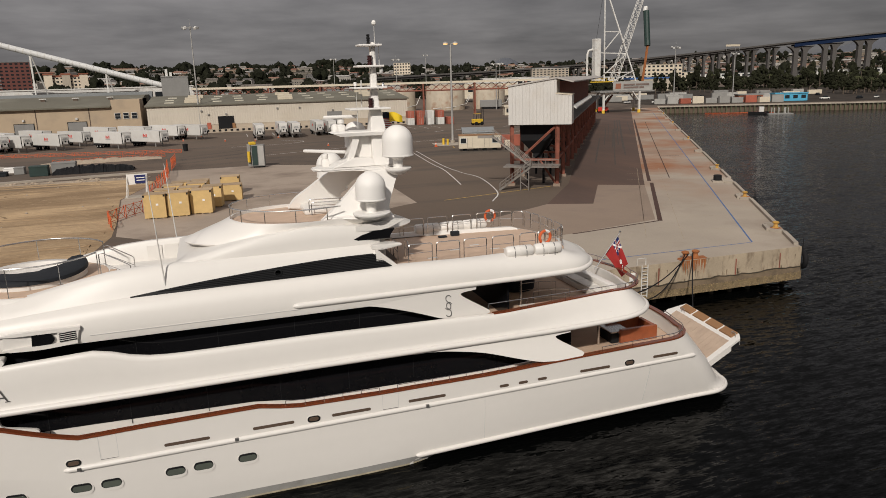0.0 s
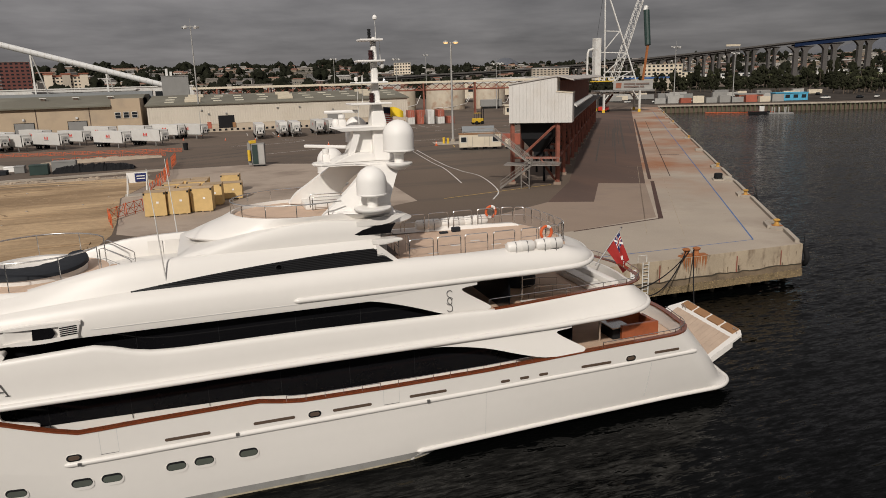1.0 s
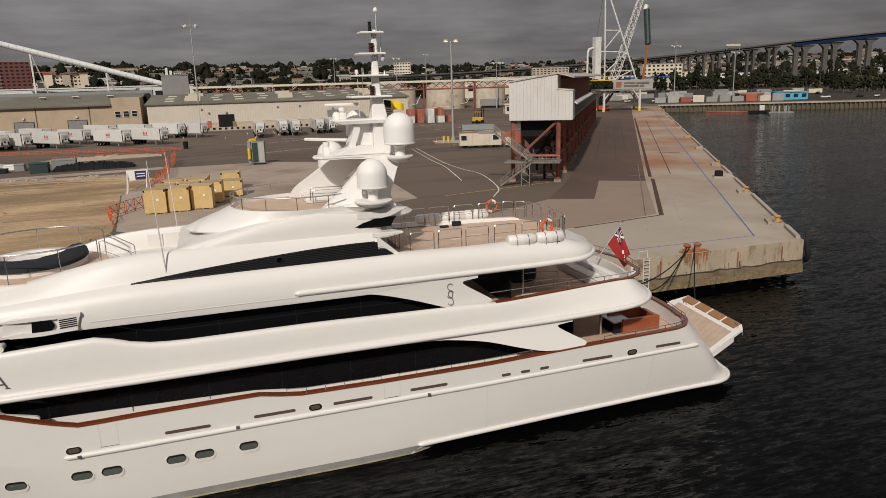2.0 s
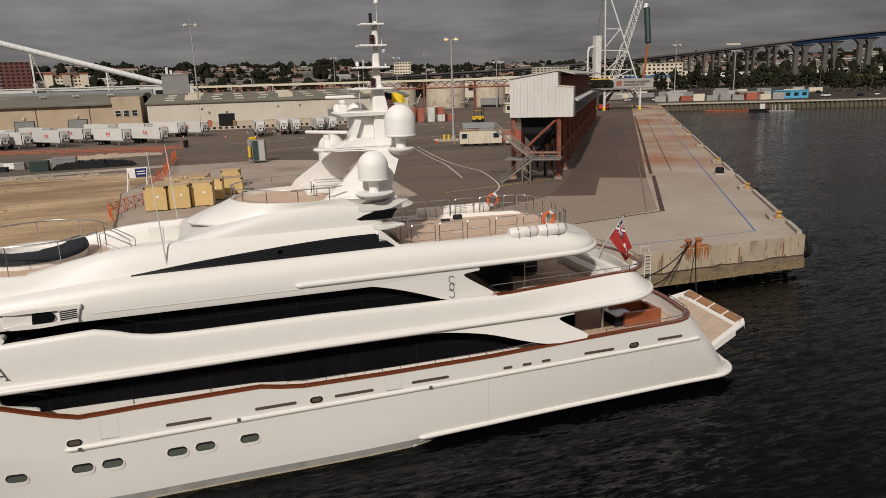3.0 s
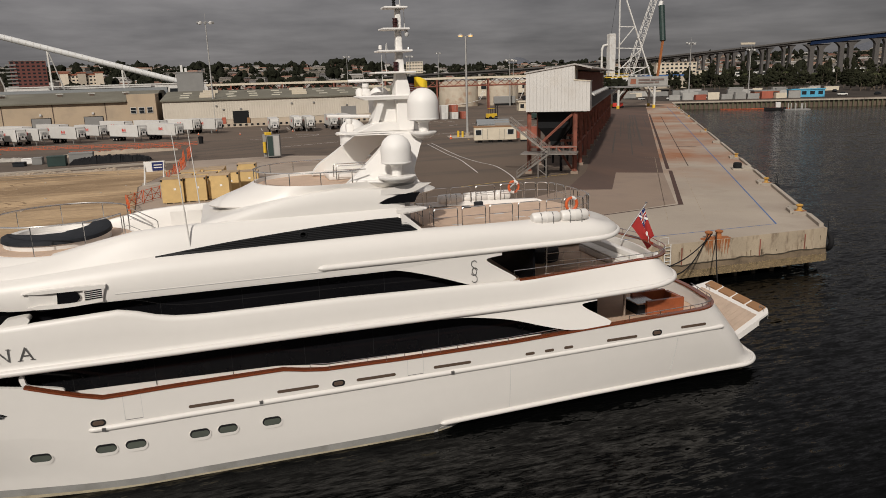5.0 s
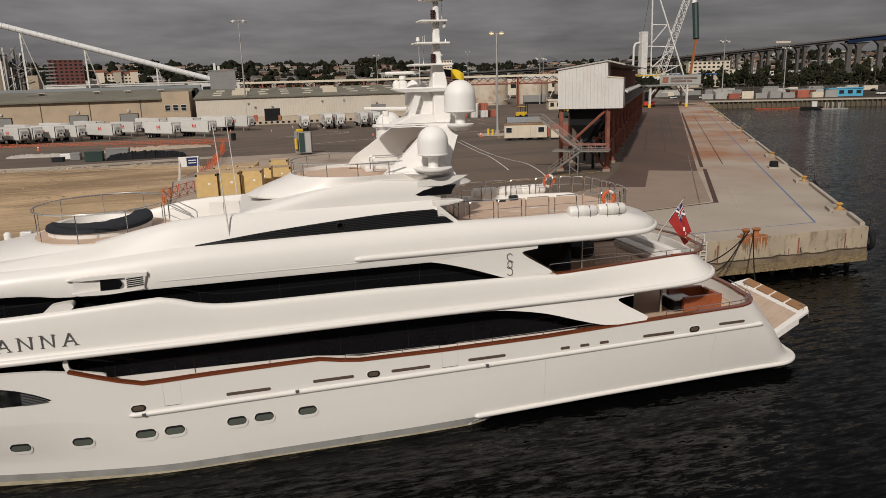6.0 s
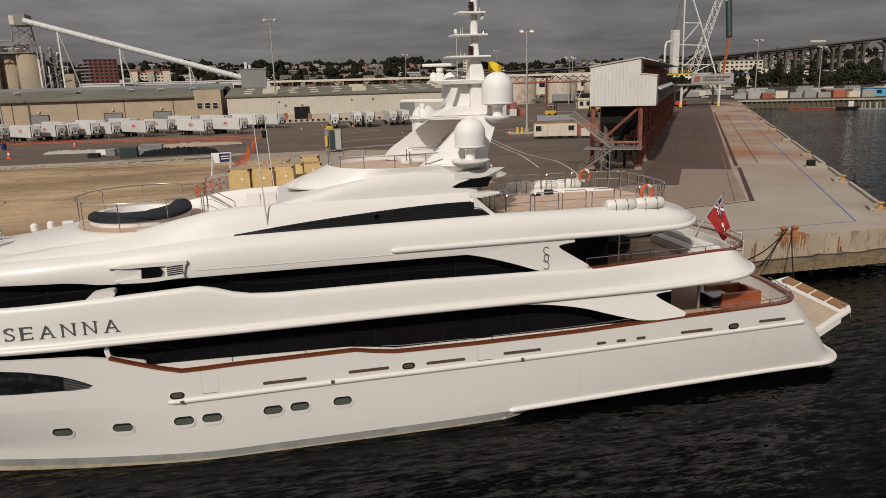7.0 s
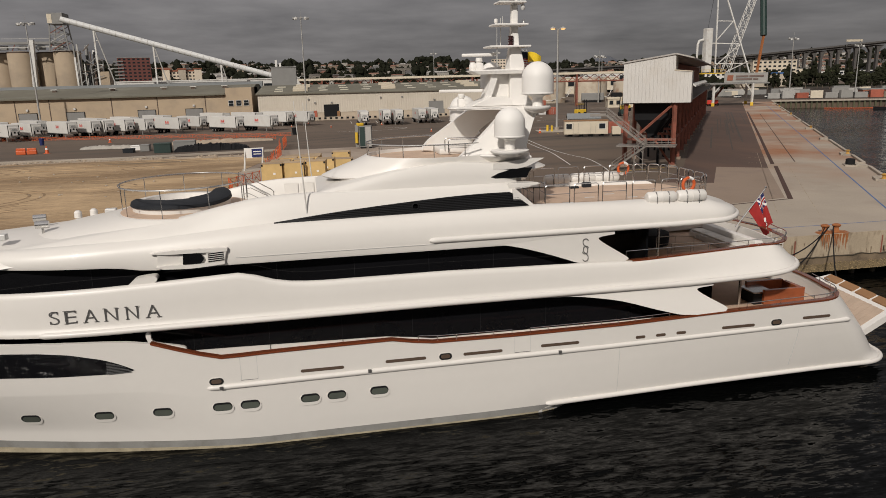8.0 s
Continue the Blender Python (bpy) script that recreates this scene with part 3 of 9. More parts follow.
# piles, darkened in their colour for the shadow they stand in
for i in range(44):
    bm = BM()
    x = PC.x - 0.9 - i * 2.1
    tube(bm, (x, 19.4, -2), (x, 19.4, 1.2), 0.23, 10)
    part("pile", bm, PILED, quay)


def sheet(name, pts, material, label, category, dz=0.006):
    """A laid surface that lies on the yard."""
    bm = BM()
    prism(bm, pts, "z", QZ - 0.02, QZ + dz)
    return tagged(part(name, bm, material), label, category, kind="structure")


def stripe(bm, pts, w, dz=0.014):
    """A painted or cut line along points, w wide."""
    pts = [Vector(p) for p in pts]
    L, R = [], []
    for i, p in enumerate(pts):
        d = (pts[min(i + 1, len(pts) - 1)] - pts[max(i - 1, 0)]).normalized()
        n = Vector((-d.y, d.x)) * w / 2
        L.append(bm.verts.new((p.x + n.x, p.y + n.y, QZ + dz))); R.append(bm.verts.new((p.x - n.x, p.y - n.y, QZ + dz)))
    for k in range(len(pts) - 1):
        bm.faces.new((L[k], L[k + 1], R[k + 1], R[k]))


# concrete apron at the pier's head, then bands of other paving
sheet("concrete_apron", [(-60, 18.36), (PC.x, PC.y), on_pier(60, 0), on_pier(60, 13.4), on_pier(39, 13.4), on_pier(12, 12.9), (35.6, 32.9), (8, 30), (-60, 30)],
      CONCR, "pale worn concrete apron at the head of the pier", "pavement")
sheet("rusty_apron", [on_pier(60, 0), on_pier(300, 0), on_pier(300, 13.4), on_pier(60, 13.4)], CONCR, "rust-stained concrete strip along the pier's edge", "pavement")
sheet("brown_slab", [on_pier(12, 12.9), on_pier(39, 13.4), on_pier(39, 20.4), on_pier(22, 20.4), on_pier(21.2, 26.4), (30, 44), (24, 32.2), (35.6, 32.9)], CONCB, "square brown concrete slab in the pier's paving", "pavement", 0.010)
sheet("dark_paving", [on_pier(39, 13.4), on_pier(262, 13.4), on_pier(262, 31), on_pier(40, 25), on_pier(21.2, 26.4), on_pier(22, 20.4), on_pier(39, 20.4)], ASPHD,
      "dark brown asphalt lane beside the loading shed", "pavement", 0.008)
# the sandy lot, and the kerb and paved strip behind it
sheet("sand_lot", [(-300, 24), (-16, 24), (-12.5, 54), (-12.8, 62), (-14.6, 84), (-10.5, 104), (-14.5, 110), (-40, 112), (-130, 116), (-300, 118)], SAND,
      "raked bare sand lot with tyre tracks", "sand")
sheet("dirt_strip", [(-300, 118), (-130, 116), (-40, 112), (-14.5, 110), (-12, 113.5), (-40, 115), (-130, 119.5), (-300, 122)], DIRT, "strip of pale rubble and dirt", "dirt", 0.05)
sheet("paved_strip", [(-12, 54), (-2, 44), (26, 60), (28, 110), (10, 121), (-9, 121), (-10.4, 104), (-14.4, 84)], CONCP, "worn pale concrete paving under the crates", "pavement", 0.012)

kerb = tagged(new("kerb"), "low pale concrete kerb along the sand", "kerb", kind="structure")
ORG[kerb] = Vector((0, 0, 0))
bm = BM()
prism(bm, [(-300, 122), (-130, 119.5), (-40, 115.2), (-9, 119.5), (-9, 120.6), (-40, 116.4), (-130, 120.8), (-300, 123.4)], "z", QZ, QZ + 0.35)
part("kerbstone", bm, CONC, kerb)

markings = tagged(new("road_marking"), "worn painted lines on the yard", "marking", kind="structure")
ORG[markings] = Vector((0, 0, 0))
bm = BM()
stripe(bm, [on_pier(262, 4.4), on_pier(1.2, 4.1)], 0.15)
stripe(bm, [on_pier(1.2, 4.1), (20, 21.8)], 0.12)
part("blue_line", bm, PAINTB, markings)
bm = BM()
stripe(bm, smooth_curve([(46.5, 131), (43.0, 101), (42.5, 88), (42.9, 79), (39.6, 63.5), (35.8, 56)]), 0.2)
stripe(bm, smooth_curve([(44.9, 128.6), (42, 105), (41.0, 93.5), (39, 82), (37.3, 73.2)]), 0.2)
stripe(bm, smooth_curve([(10, 142), (30, 150), (60, 158), (90, 160)]), 0.3)
stripe(bm, smooth_curve([(5, 172), (20, 174), (26, 180), (20, 186)]), 0.3)
for i in range(16):
    stripe(bm, [(12 + i * 4.4, 226 - i * 0.35), (11.6 + i * 4.4, 212 - i * 0.35)], 0.2)
for i in range(9):
    stripe(bm, [(84 + i * 5, 168 + i * 4), (90 + i * 5, 170 + i * 4)], 0.35)
    stripe(bm, [(70 + i * 7, 190 + i * 2), (74 + i * 7, 193 + i * 2)], 0.35)
part("white_line", bm, PAINTW, markings)
bm = BM()
rng = random.Random(5)
for k in range(34):
    x, y, a = rng.uniform(-30, 70), rng.uniform(118, 190), rng.uniform(-.5, .4)
    bend, L = rng.uniform(-.02, .02), rng.uniform(18, 60)
    run = []
    for i in range(12):
        run.append((x, y)); x += math.cos(a) * L / 12; y += math.sin(a) * L / 12; a += bend * L / 12
    for off in (0, 1.9):
        stripe(bm, [(u + off * .3, v + off) for u, v in run], rng.uniform(.25, .5), 0.006 + .0001 * k)
for k in range(14):
    a0, b0 = rng.uniform(30, 150), rng.uniform(14.5, 22)
    stripe(bm, [on_pier(a0 + u * 14, b0 + .25 * u) for u in range(5)], rng.uniform(.2, .45), 0.0125 + .0001 * k)
part("tyre_mark", bm, TYRED, markings, "dark rubbed tyre marks")
bm = BM()
stripe(bm, [(49, 64.6), (30, 60)], 0.22)
for i in range(4):
    stripe(bm, [(58 + i * 2.2, 137), (57 + i * 2.2, 133)], 0.22)
part("yellow_line", bm, PAINTY, markings)
bm = BM()
stripe(bm, [on_pier(205, 12.9), on_pier(96, 12.6), on_pier(43.5, 12.6)], 0.55, 0.016)
stripe(bm, [on_pier(41.5, 12.3), on_pier(11.2, 12.4)], 0.55, 0.016)
stripe(bm, [on_pier(11.2, 12.6), (35.6, 32.7)], 0.32, 0.016)
stripe(bm, [on_pier(190, 9.3), on_pier(47.5, 9.3)], 0.16, 0.016)
stripe(bm, [on_pier(80, 9.6), on_pier(80, 5.6)], 0.5, 0.016)
part("crane_rail_groove", bm, GROOVE, markings)
bm = BM()
for k in range(1, 9):
    stripe(bm, [on_pier(k * 7.5, 1.0), on_pier(k * 7.5, 16)], 0.05, 0.010)
stripe(bm, [on_pier(2, 10.5), on_pier(60, 10.5)], 0.05, 0.010)
stripe(bm, [on_pier(2, 14.2), on_pier(60, 14.2)], 0.05, 0.010)
part("joint", bm, WALLC, markings)

# timber and concrete kerb along the pier's edge with bollard seats
edge = tagged(new("pier_edge_beam"), "pale concrete bull rail along the pier's edge", "kerb", kind="structure")
ORG[edge] = Vector((0, 0, 0))
BAYS = [8.0, 28.5, 43.6, 58.8, 88.0, 117.6, 148.0, 178.9, 208.0, 238.0, 268.0]
stops = [0.3] + BAYS + [298.0]


def kerb_run(p, q, w=0.42):
    """One length of kerb between two places (along, across) on the pier."""
    P, Q = Vector(p), Vector(q)
    n = (Q - P).normalized()
    n = Vector((-n.y, n.x)) * w / 2
    bm = BM()
    prism(bm, [on_pier(*(P - n)), on_pier(*(Q - n)), on_pier(*(Q + n)), on_pier(*(P + n))], "z", QZ, QZ + 0.32)
    part("beam", bm, CONC, edge)


for k, (a0, a1) in enumerate(zip(stops, stops[1:])):
    kerb_run((a0 + (2.3 if k else 0), .3), (a1 - 2.3, .3))
    if k:
        kerb_run((a0 - 2.28, .32), (a0 - 1.42, 1.45)); kerb_run((a0 - 1.2, 1.6), (a0 + 1.2, 1.6)); kerb_run((a0 + 1.42, 1.45), (a0 + 2.28, .32))
        bm = BM()
        prism(bm, [on_pier(a0 - 1.5, 0.05), on_pier(a0 + 1.5, 0.05), on_pier(a0 + 1.1, 1.39), on_pier(a0 - 1.1, 1.39)], "z", QZ, QZ + 0.1)
        part("bollard_seat", bm, CONC, edge)

# ---- the yacht ----
YC, HB = 5.7, 5.7                        # centre line and half beam
yacht = thing("motor_yacht", (0, YC, 0), "long white three-deck motor yacht with black window bands, moored", "yacht")


def mirrored(pts):
    """Port points (x, off-centre) made a full ring round the stern: (x, y)."""
    port = [(x, YC - o) for x, o in pts]
    stb = [(x, YC + o) for x, o in reversed(pts)]
    return port + stb


def uline(hw, xe, a, b, x0, camber=0.4, n=26, nose=None):
    """Half outline from bow to stern: straight side, elliptical quarter, slightly bowed end."""
    out = []
    for k in range(n):
        x = x0 + (xe - a - x0) * k / n
        w = hw
        if nose and x < nose[0]:
            t = min(1.0, (nose[0] - x) / (nose[0] - x0))
            w = hw * (1 - t ** nose[1]) + 0.02
        out.append((x, w))
    for k in range(11):
        th = math.radians(90 * k / 10)
        o = hw - b + b * math.cos(th)
        out.append((xe - a - camber + a * math.sin(th), o))
    for k in range(1, 5):
        o = (hw - b) * (1 - k / 4)
        out.append((xe - camber + camber * (1 - (o / (hw - b)) ** 2), o))
    return out


def inset(ring, d):
    """The ring moved inwards by d."""
    n = len(ring)
    out = []
    for i, (x, y) in enumerate(ring):
        p, q = ring[max(i - 1, 0)], ring[min(i + 1, n - 1)]
        tx, ty = q[0] - p[0], q[1] - p[1]
        L = math.hypot(tx, ty) or 1
        out.append((x - ty / L * d, y + tx / L * d))
    return out


def band(ring, section):
    """A wall along a ring: section(x) gives (inset, z) from inside bottom round to inside top."""
    bm = BM()
    cols = [section(x) for x, y in ring]
    m = len(cols[0])
    rows = []
    for k in range(m):
        row = []
        for i, (x, y) in enumerate(ring):
            p, q = ring[max(i - 1, 0)], ring[min(i + 1, len(ring) - 1)]
            tx, ty = q[0] - p[0], q[1] - p[1]
            L = math.hypot(tx, ty) or 1
            d, z = cols[i][k]
            row.append((x - ty / L * d, y + tx / L * d, z))
        rows.append(row)
    loft(bm, rows)
    return bm


def deck(half, z, x0=-99, x1=99, d=0.0):
    """A flat deck inside a half outline."""
    bm = BM()
    pts = [(x, max(o - d, 0.0)) for x, o in half if x0 <= x <= x1]
    port = [bm.verts.new((x, YC - o, z)) for x, o in pts]
    stb = [bm.verts.new((x, YC + o, z)) for x, o in pts]
    for k in range(len(pts) - 1):
        try:
            bm.faces.new((port[k], stb[k], stb[k + 1], port[k + 1]))
        except ValueError:
            pass
    g = bmesh.ops.extrude_face_region(bm, geom=list(bm.faces))
    bmesh.ops.translate(bm, vec=(0, 0, -0.06), verts=[v for v in g["geom"] if isinstance(v, bmesh.types.BMVert)])
    bmesh.ops.remove_doubles(bm, verts=bm.verts, dist=1e-4)
    return bm


SHEER = [(-36, 7.3), (-25, 6.6), (-17.2, 6.15), (-12.5, 5.98), (-11.2, 5.88), (-10.6, 5.66), (-9.15, 5.16), (-7.9, 4.8), (-7.2, 4.80), (-5.7, 4.85), (0.3, 4.92), (0.8, 4.88), (1.5, 4.70),
         (2.4, 4.60), (6.6, 4.56), (12.5, 4.60), (18.7, 4.80), (25, 4.97), (29, 5.0)]
sheer = lambda x: lerp(x, SHEER)


def hull_half(f):
    """Half outline of the hull at a level f: 0 under water, 1 at the sheer."""
    z = -0.8 + f * 5.8
    xe = lerp(z, [(-0.8, 29.3), (0.3, 30.62), (0.72, 30.72), (0.86, 30.4), (1.05, 30.0), (1.4, 29.78), (2.5, 29.05), (5.0, 26.95)])
    hw = lerp(f, [(0, 5.4), (0.14, 5.56), (0.35, 5.66), (0.6, 5.7), (1, 5.7)])
    x0 = lerp(f, [(0, -31.5), (0.3, -33), (1, -36.5)])
    h = uline(hw, xe, 2.0, 2.1, x0, 0.5, 60, (-5.0, lerp(f, [(0, 1.7), (0.3, 1.9), (1, 2.7)])))
    # the run narrows aft and is cut away under the spray rail; forward the side falls in below a knuckle
    under = 1.5 * min(1.0, max(0.0, (0.225 - f) / 0.09))
    fall = 0.55 * min(1.0, max(0.0, (0.62 - f) / 0.30))
    return [(x, max(0.02, o * (1 - 0.15 * max(0.0, 1 - f) ** 1.6 * min(1.0, max(0.0, (x - 5) / 20)))
                    - under * min(1.0, max(0.0, (x - 8.9) / 1.2)) - fall * min(1.0, max(0.0, (-7.5 - x) / 12)))) for x, o in h]


bm = BM()
LV = [0, 0.10, 0.138, 0.185, 0.228, 0.262, 0.286, 0.319, 0.38, 0.46, 0.615, 0.63, 0.70, 0.80, 0.90, 1.0]
rows = []
for f in LV:
    row = []
    for x, y in mirrored(hull_half(f)):
        row.append((x, y, -0.8 + f * (sheer(x) + 0.8)))
    rows.append(row)
loft(bm, rows)
# inner face of the bulwark
top = hull_half(1.0)
loft(bm, [rows[-1], [(x, y, sheer(x)) for x, y in inset(mirrored(top), 0.22)], [(x, y, sheer(x) - 1.0) for x, y in inset(mirrored(top), 0.24)]])
hull = part("hull", bm, GEL, yacht, "glossy white hull", True)

# long mouldings
wl = lambda x, z: z + (0.25 if z > .2 else 0.2 if z > 0 else 0.0) * max(0.0, (-6.5 - x) / 11)


def along(half, x0, x1, zf, r, name, material, parent, both=True, flat=1.0, out=0.0, wrap=False):
    """A half-round moulding along the side of a half outline."""
    ring = [(x, o) for x, o in half if x0 <= x <= x1 and (wrap or o > 1.0)]
    ring = [(x0, float(np.interp(x0, [p[0] for p in half[:70]], [p[1] for p in half[:70]])))] + ring
    for s in ((-1, 1) if both and not wrap else (-1,)):
        pts = [(x, YC + s * (o + out), zf(x)) for x, o in ring]
        if wrap:
            pts = pts + [(x, 2 * YC - y, z) for x, y, z in reversed(pts[:-1])]
        bm = BM()
        sweep(bm, pts, r, 10)
        for e in ((pts[0], pts[-1]) if not wrap else (pts[0], pts[-1])):
            bmesh.ops.create_uvsphere(bm, u_segments=10, v_segments=6, radius=r, matrix=Matrix.Translation(e) @ Matrix.Diagonal((2.2, 1, 1, 1)))
        part(name, bm, material, parent, "", True)


along(hull_half(0.72), -8.3, 26.2, lambda x: lerp(x, [(-8.3, 3.3), (0, 3.38), (12, 3.46), (26, 3.66)]), 0.14, "rub_rail", GEL, hull, out=-0.02)
along(hull_half(0.26), 8.7, 40, lambda x: lerp(x, [(8.7, 0.50), (17, 0.62), (25, 0.66), (31, 0.68)]), 0.14, "spray_rail", GEL, hull, out=0.02, wrap=True)
bm = BM()
capring = mirrored([(x, o) for x, o in top if x > -11.0])
loft(bm, [[(x, y, sheer(x) - 0.03) for x, y in inset(capring, -0.05)], [(x, y, sheer(x) + 0.06) for x, y in inset(capring, -0.05)],
          [(x, y, sheer(x) + 0.06) for x, y in inset(capring, 0.28)], [(x, y, sheer(x) - 0.03) for x, y in inset(capring, 0.28)]])
part("cap_rail", bm, CAPR, hull, "varnished red-brown wooden cap rail", True)


def hull_y(x, z):
    """The port side's y at a place on the hull."""
    f = (z + 0.8) / (sheer(x) + 0.8)
    h = hull_half(f)
    k = 71
    return YC - float(np.interp(x, [p[0] for p in h[:k]], [p[1] for p in h[:k]]))


for name_, m_, za, zb, lab_ in (("boot_stripe", BOOT, .10, .46, "dull grey stripe at the waterline"), ("weed_line", WEED, -.25, .10, "dried tan weed line at the water")):
    for s in (0, 1):
        bm = BM()
        loft(bm, [[(x, (hull_y(x, wl(x, z)) - .02) if s == 0 else 2 * YC - hull_y(x, wl(x, z)) + .02, wl(x, z)) for x in np.linspace(-29, 9.0, 60)] for z in (za, (za + zb) / 2, zb)])
        part(name_, bm, m_, hull, lab_, True)


def stadium(bm, x, z, w, h, y0, y1, n=8, slope=0.0):
    """A lozenge with round ends in the side of the hull."""
    pts = []
    r = h / 2
    for k in range(n + 1):
        t = math.pi / 2 - math.pi * k / n
        pts.append((x + w / 2 - r + r * math.cos(t), z + slope * (w / 2) + r * math.sin(t)))
    for k in range(n + 1):
        t = -math.pi / 2 - math.pi * k / n
        pts.append((x - w / 2 + r + r * math.cos(t), z - slope * (w / 2) + r * math.sin(t)))
    prism(bm, pts, "y", y0, y1)


def porthole(x, z, w=0.92, h=0.42):
    """A round-ended port with a white sill, a near-black lozenge set high as the recess's top shadow, and its glass,
    laid on the curved side.
    """
    parent = hull
    for s in (0, 1):
        y = hull_y(x, z)
        for nm_, m_, dx, dz, ww, hh, out, lab_ in (("porthole", GEL, 0, -.04, w + .14, h + .16, .035, ""), ("rebate", DARK, 0, .05, w, h, .045, ""), ("pane", PORTG, .02, .015, w * .9, h * .74, .055, "grey-green glass")):
            bm = BM()
            stadium(bm, x + dx, z + dz, ww, hh, -out, .06)
            for v in bm.verts:
                yv = v.co.y + hull_y(v.co.x, v.co.z)
                v.co.y = yv if s == 0 else 2 * YC - yv
            ob = part(nm_, bm, m_, parent if nm_ != "porthole" else hull, lab_, nm_ == "porthole")
            if nm_ == "porthole":
                parent = ob


for x, z in ((-20.4, 2.15), (-16.95, 2.07), (-13.5, 2.13), (-10.77, 2.17), (-7.97, 2.24), (-6.67, 2.24), (-3.8, 2.25), (-2.5, 2.27), (-0.39, 2.28)):
    porthole(x, z)
for x, z in ((-8.13, 3.63), (3.03, 3.80), (21.64, 3.93)):
    y = hull_y(x, z)
    for s in (0, 1):
        f = lambda v: v if s == 0 else 2 * YC - v
        bm = BM(); stadium(bm, x, z, 0.66, 0.34, f(y - 0.035), f(y + 0.05))
        fr = part("fairlead", bm, STEEL, hull, "polished steel fairlead", True)
        bm = BM(); stadium(bm, x, z, 0.48, 0.2, f(y - 0.045), f(y + 0.05))
        part("opening", bm, SLOT, fr)
for x0, x1, z in ((-4.16, -2.06, 3.74), (-0.01, 2.04, 3.81), (3.96, 6.01, 3.81), (8.07, 10.16, 3.86), (13.33, 13.88, 3.82), (14.49, 15.05, 3.83), (15.67, 16.23, 3.85), (18.36, 20.33, 3.89), (23.27, 25.0, 4.02)):
    for s in (0, 1):
        y = hull_y((x0 + x1) / 2, z)
        f = lambda v: v if s == 0 else 2 * YC - v
        bm = BM(); stadium(bm, (x0 + x1) / 2, z, x1 - x0, 0.16, f(y - 0.012), f(y + 0.06))
        part("freeing_slot", bm, SLOT, hull)
# hull doors and the plate seam as fine grooves
for x0, x1, z0, z1 in ((-6.98, -6.2, 3.56, 4.74), (6.65, 7.5, 3.62, 4.5)):
    for xa, xb, za, zb in ((x0, x0 + .025, z0, z1), (x1, x1 + .025, z0, z1), (x0, x1, z0, z0 + .025)):
        y = hull_y(x0, z0 + .3)
        bm = BM(); box(bm, xa, xb, y - .006, y + .02, za, zb)
        part("door_seam", bm, LETTER if za == z0 and zb < z1 else GELG, hull)
bm = BM()
for k in range(10):
    z = 0.75 + k * 0.265
    y = hull_y(12.45, z + .13)
    box(bm, 12.44, 12.465, y - .012, y + .02, z, z + 0.265)
part("plate_seam", bm, GELG, hull)
bm = BM()
for k in range(9):
    z = 1.15 + k * 0.25
    xs_ = 22.9 + k * 0.026
    y = hull_y(xs_, z + .12)
    box(bm, xs_, xs_ + .05, y - .010, y + .02, z, z + 0.25)
part("plate_seam", bm, GELG, hull, "greyish stained plate seam")
# long dark window in the fore part of the hull
for s in (0, 1):
    pts = smooth_curve([(-22, 5.75), (-17.3, 5.74), (-14.5, 5.50), (-13.07, 5.16), (-11.75, 4.56)]) + smooth_curve([(-12.6, 4.42), (-15.1, 4.42), (-17.4, 4.5), (-22, 4.6)])
    bm = BM()
    sgn = lambda y: y if s == 0 else 2 * YC - y
    xs = np.linspace(-22, -11.75, 30)
    up_e = [(-22, 5.75), (-17.3, 5.74), (-15.8, 5.66), (-14.5, 5.50), (-13.07, 5.16), (-12.3, 4.86), (-11.75, 4.56)]
    lo_e = [(-22, 4.6), (-17.4, 4.5), (-15.1, 4.42), (-12.6, 4.42), (-12.1, 4.46), (-11.75, 4.54)]
    loft(bm, [[(x, sgn(hull_y(x, lerp(x, lo_e) + (lerp(x, up_e) - lerp(x, lo_e)) * k / 4) - 0.02), lerp(x, lo_e) + (lerp(x, up_e) - lerp(x, lo_e)) * k / 4) for x in xs] for k in range(5)])
    part("hull_window", bm, BLACKG, hull, "long black glass window")
    for k in range(8):
        bm = BM()
        z = 4.46 + k * 0.075
        x1 = float(np.interp(-z, [-p[1] for p in up_e], [p[0] for p in up_e])) - .12
        if x1 + 12.9 < .1:
            continue
        yy = hull_y(x1 - .3, z)
        box(bm, -12.95, x1, (yy - .06) if s == 0 else 2 * YC - yy, yy if s == 0 else 2 * YC - yy + .06, z, z + .022)
        part("louvre", bm, GREYL, hull, "grey metal louvre")

# decks
main_half = uline(HB - 0.2, 26.9, 2.0, 2.0, -34, 0.4, 60, (-5.0, 2.7))
part("main_deck", deck(main_half, 3.95), TEAK, yacht, "teak-planked main deck")

# ---- band of the upper deck, carrying the name ----
B_LOW = [(-26, 6.55), (-17, 6.30), (-15.4, 6.28), (-5, 6.28), (3, 6.34), (16.8, 6.34), (21, 6.45), (22.6, 6.6), (24.4, 6.72)]
B_TOP = [(-26, 8.3), (-17, 8.36), (-13.7, 8.42), (-11, 8.50), (-6.8, 8.70), (-6.2, 8.62), (-5.5, 8.36), (-4.7, 8.15), (-3.9, 8.07), (-3, 8.03), (3.5, 8.04), (9.5, 7.93), (13.2, 7.84), (17.4, 7.9), (21.4, 7.98), (24.4, 8.0)]
bl, bt = (lambda x: lerp(x, B_LOW)), (lambda x: lerp(x, B_TOP))
b_half = uline(5.35, 24.4, 2.3, 2.5, -26, 0.35, 60, (-12.0, 2.6))


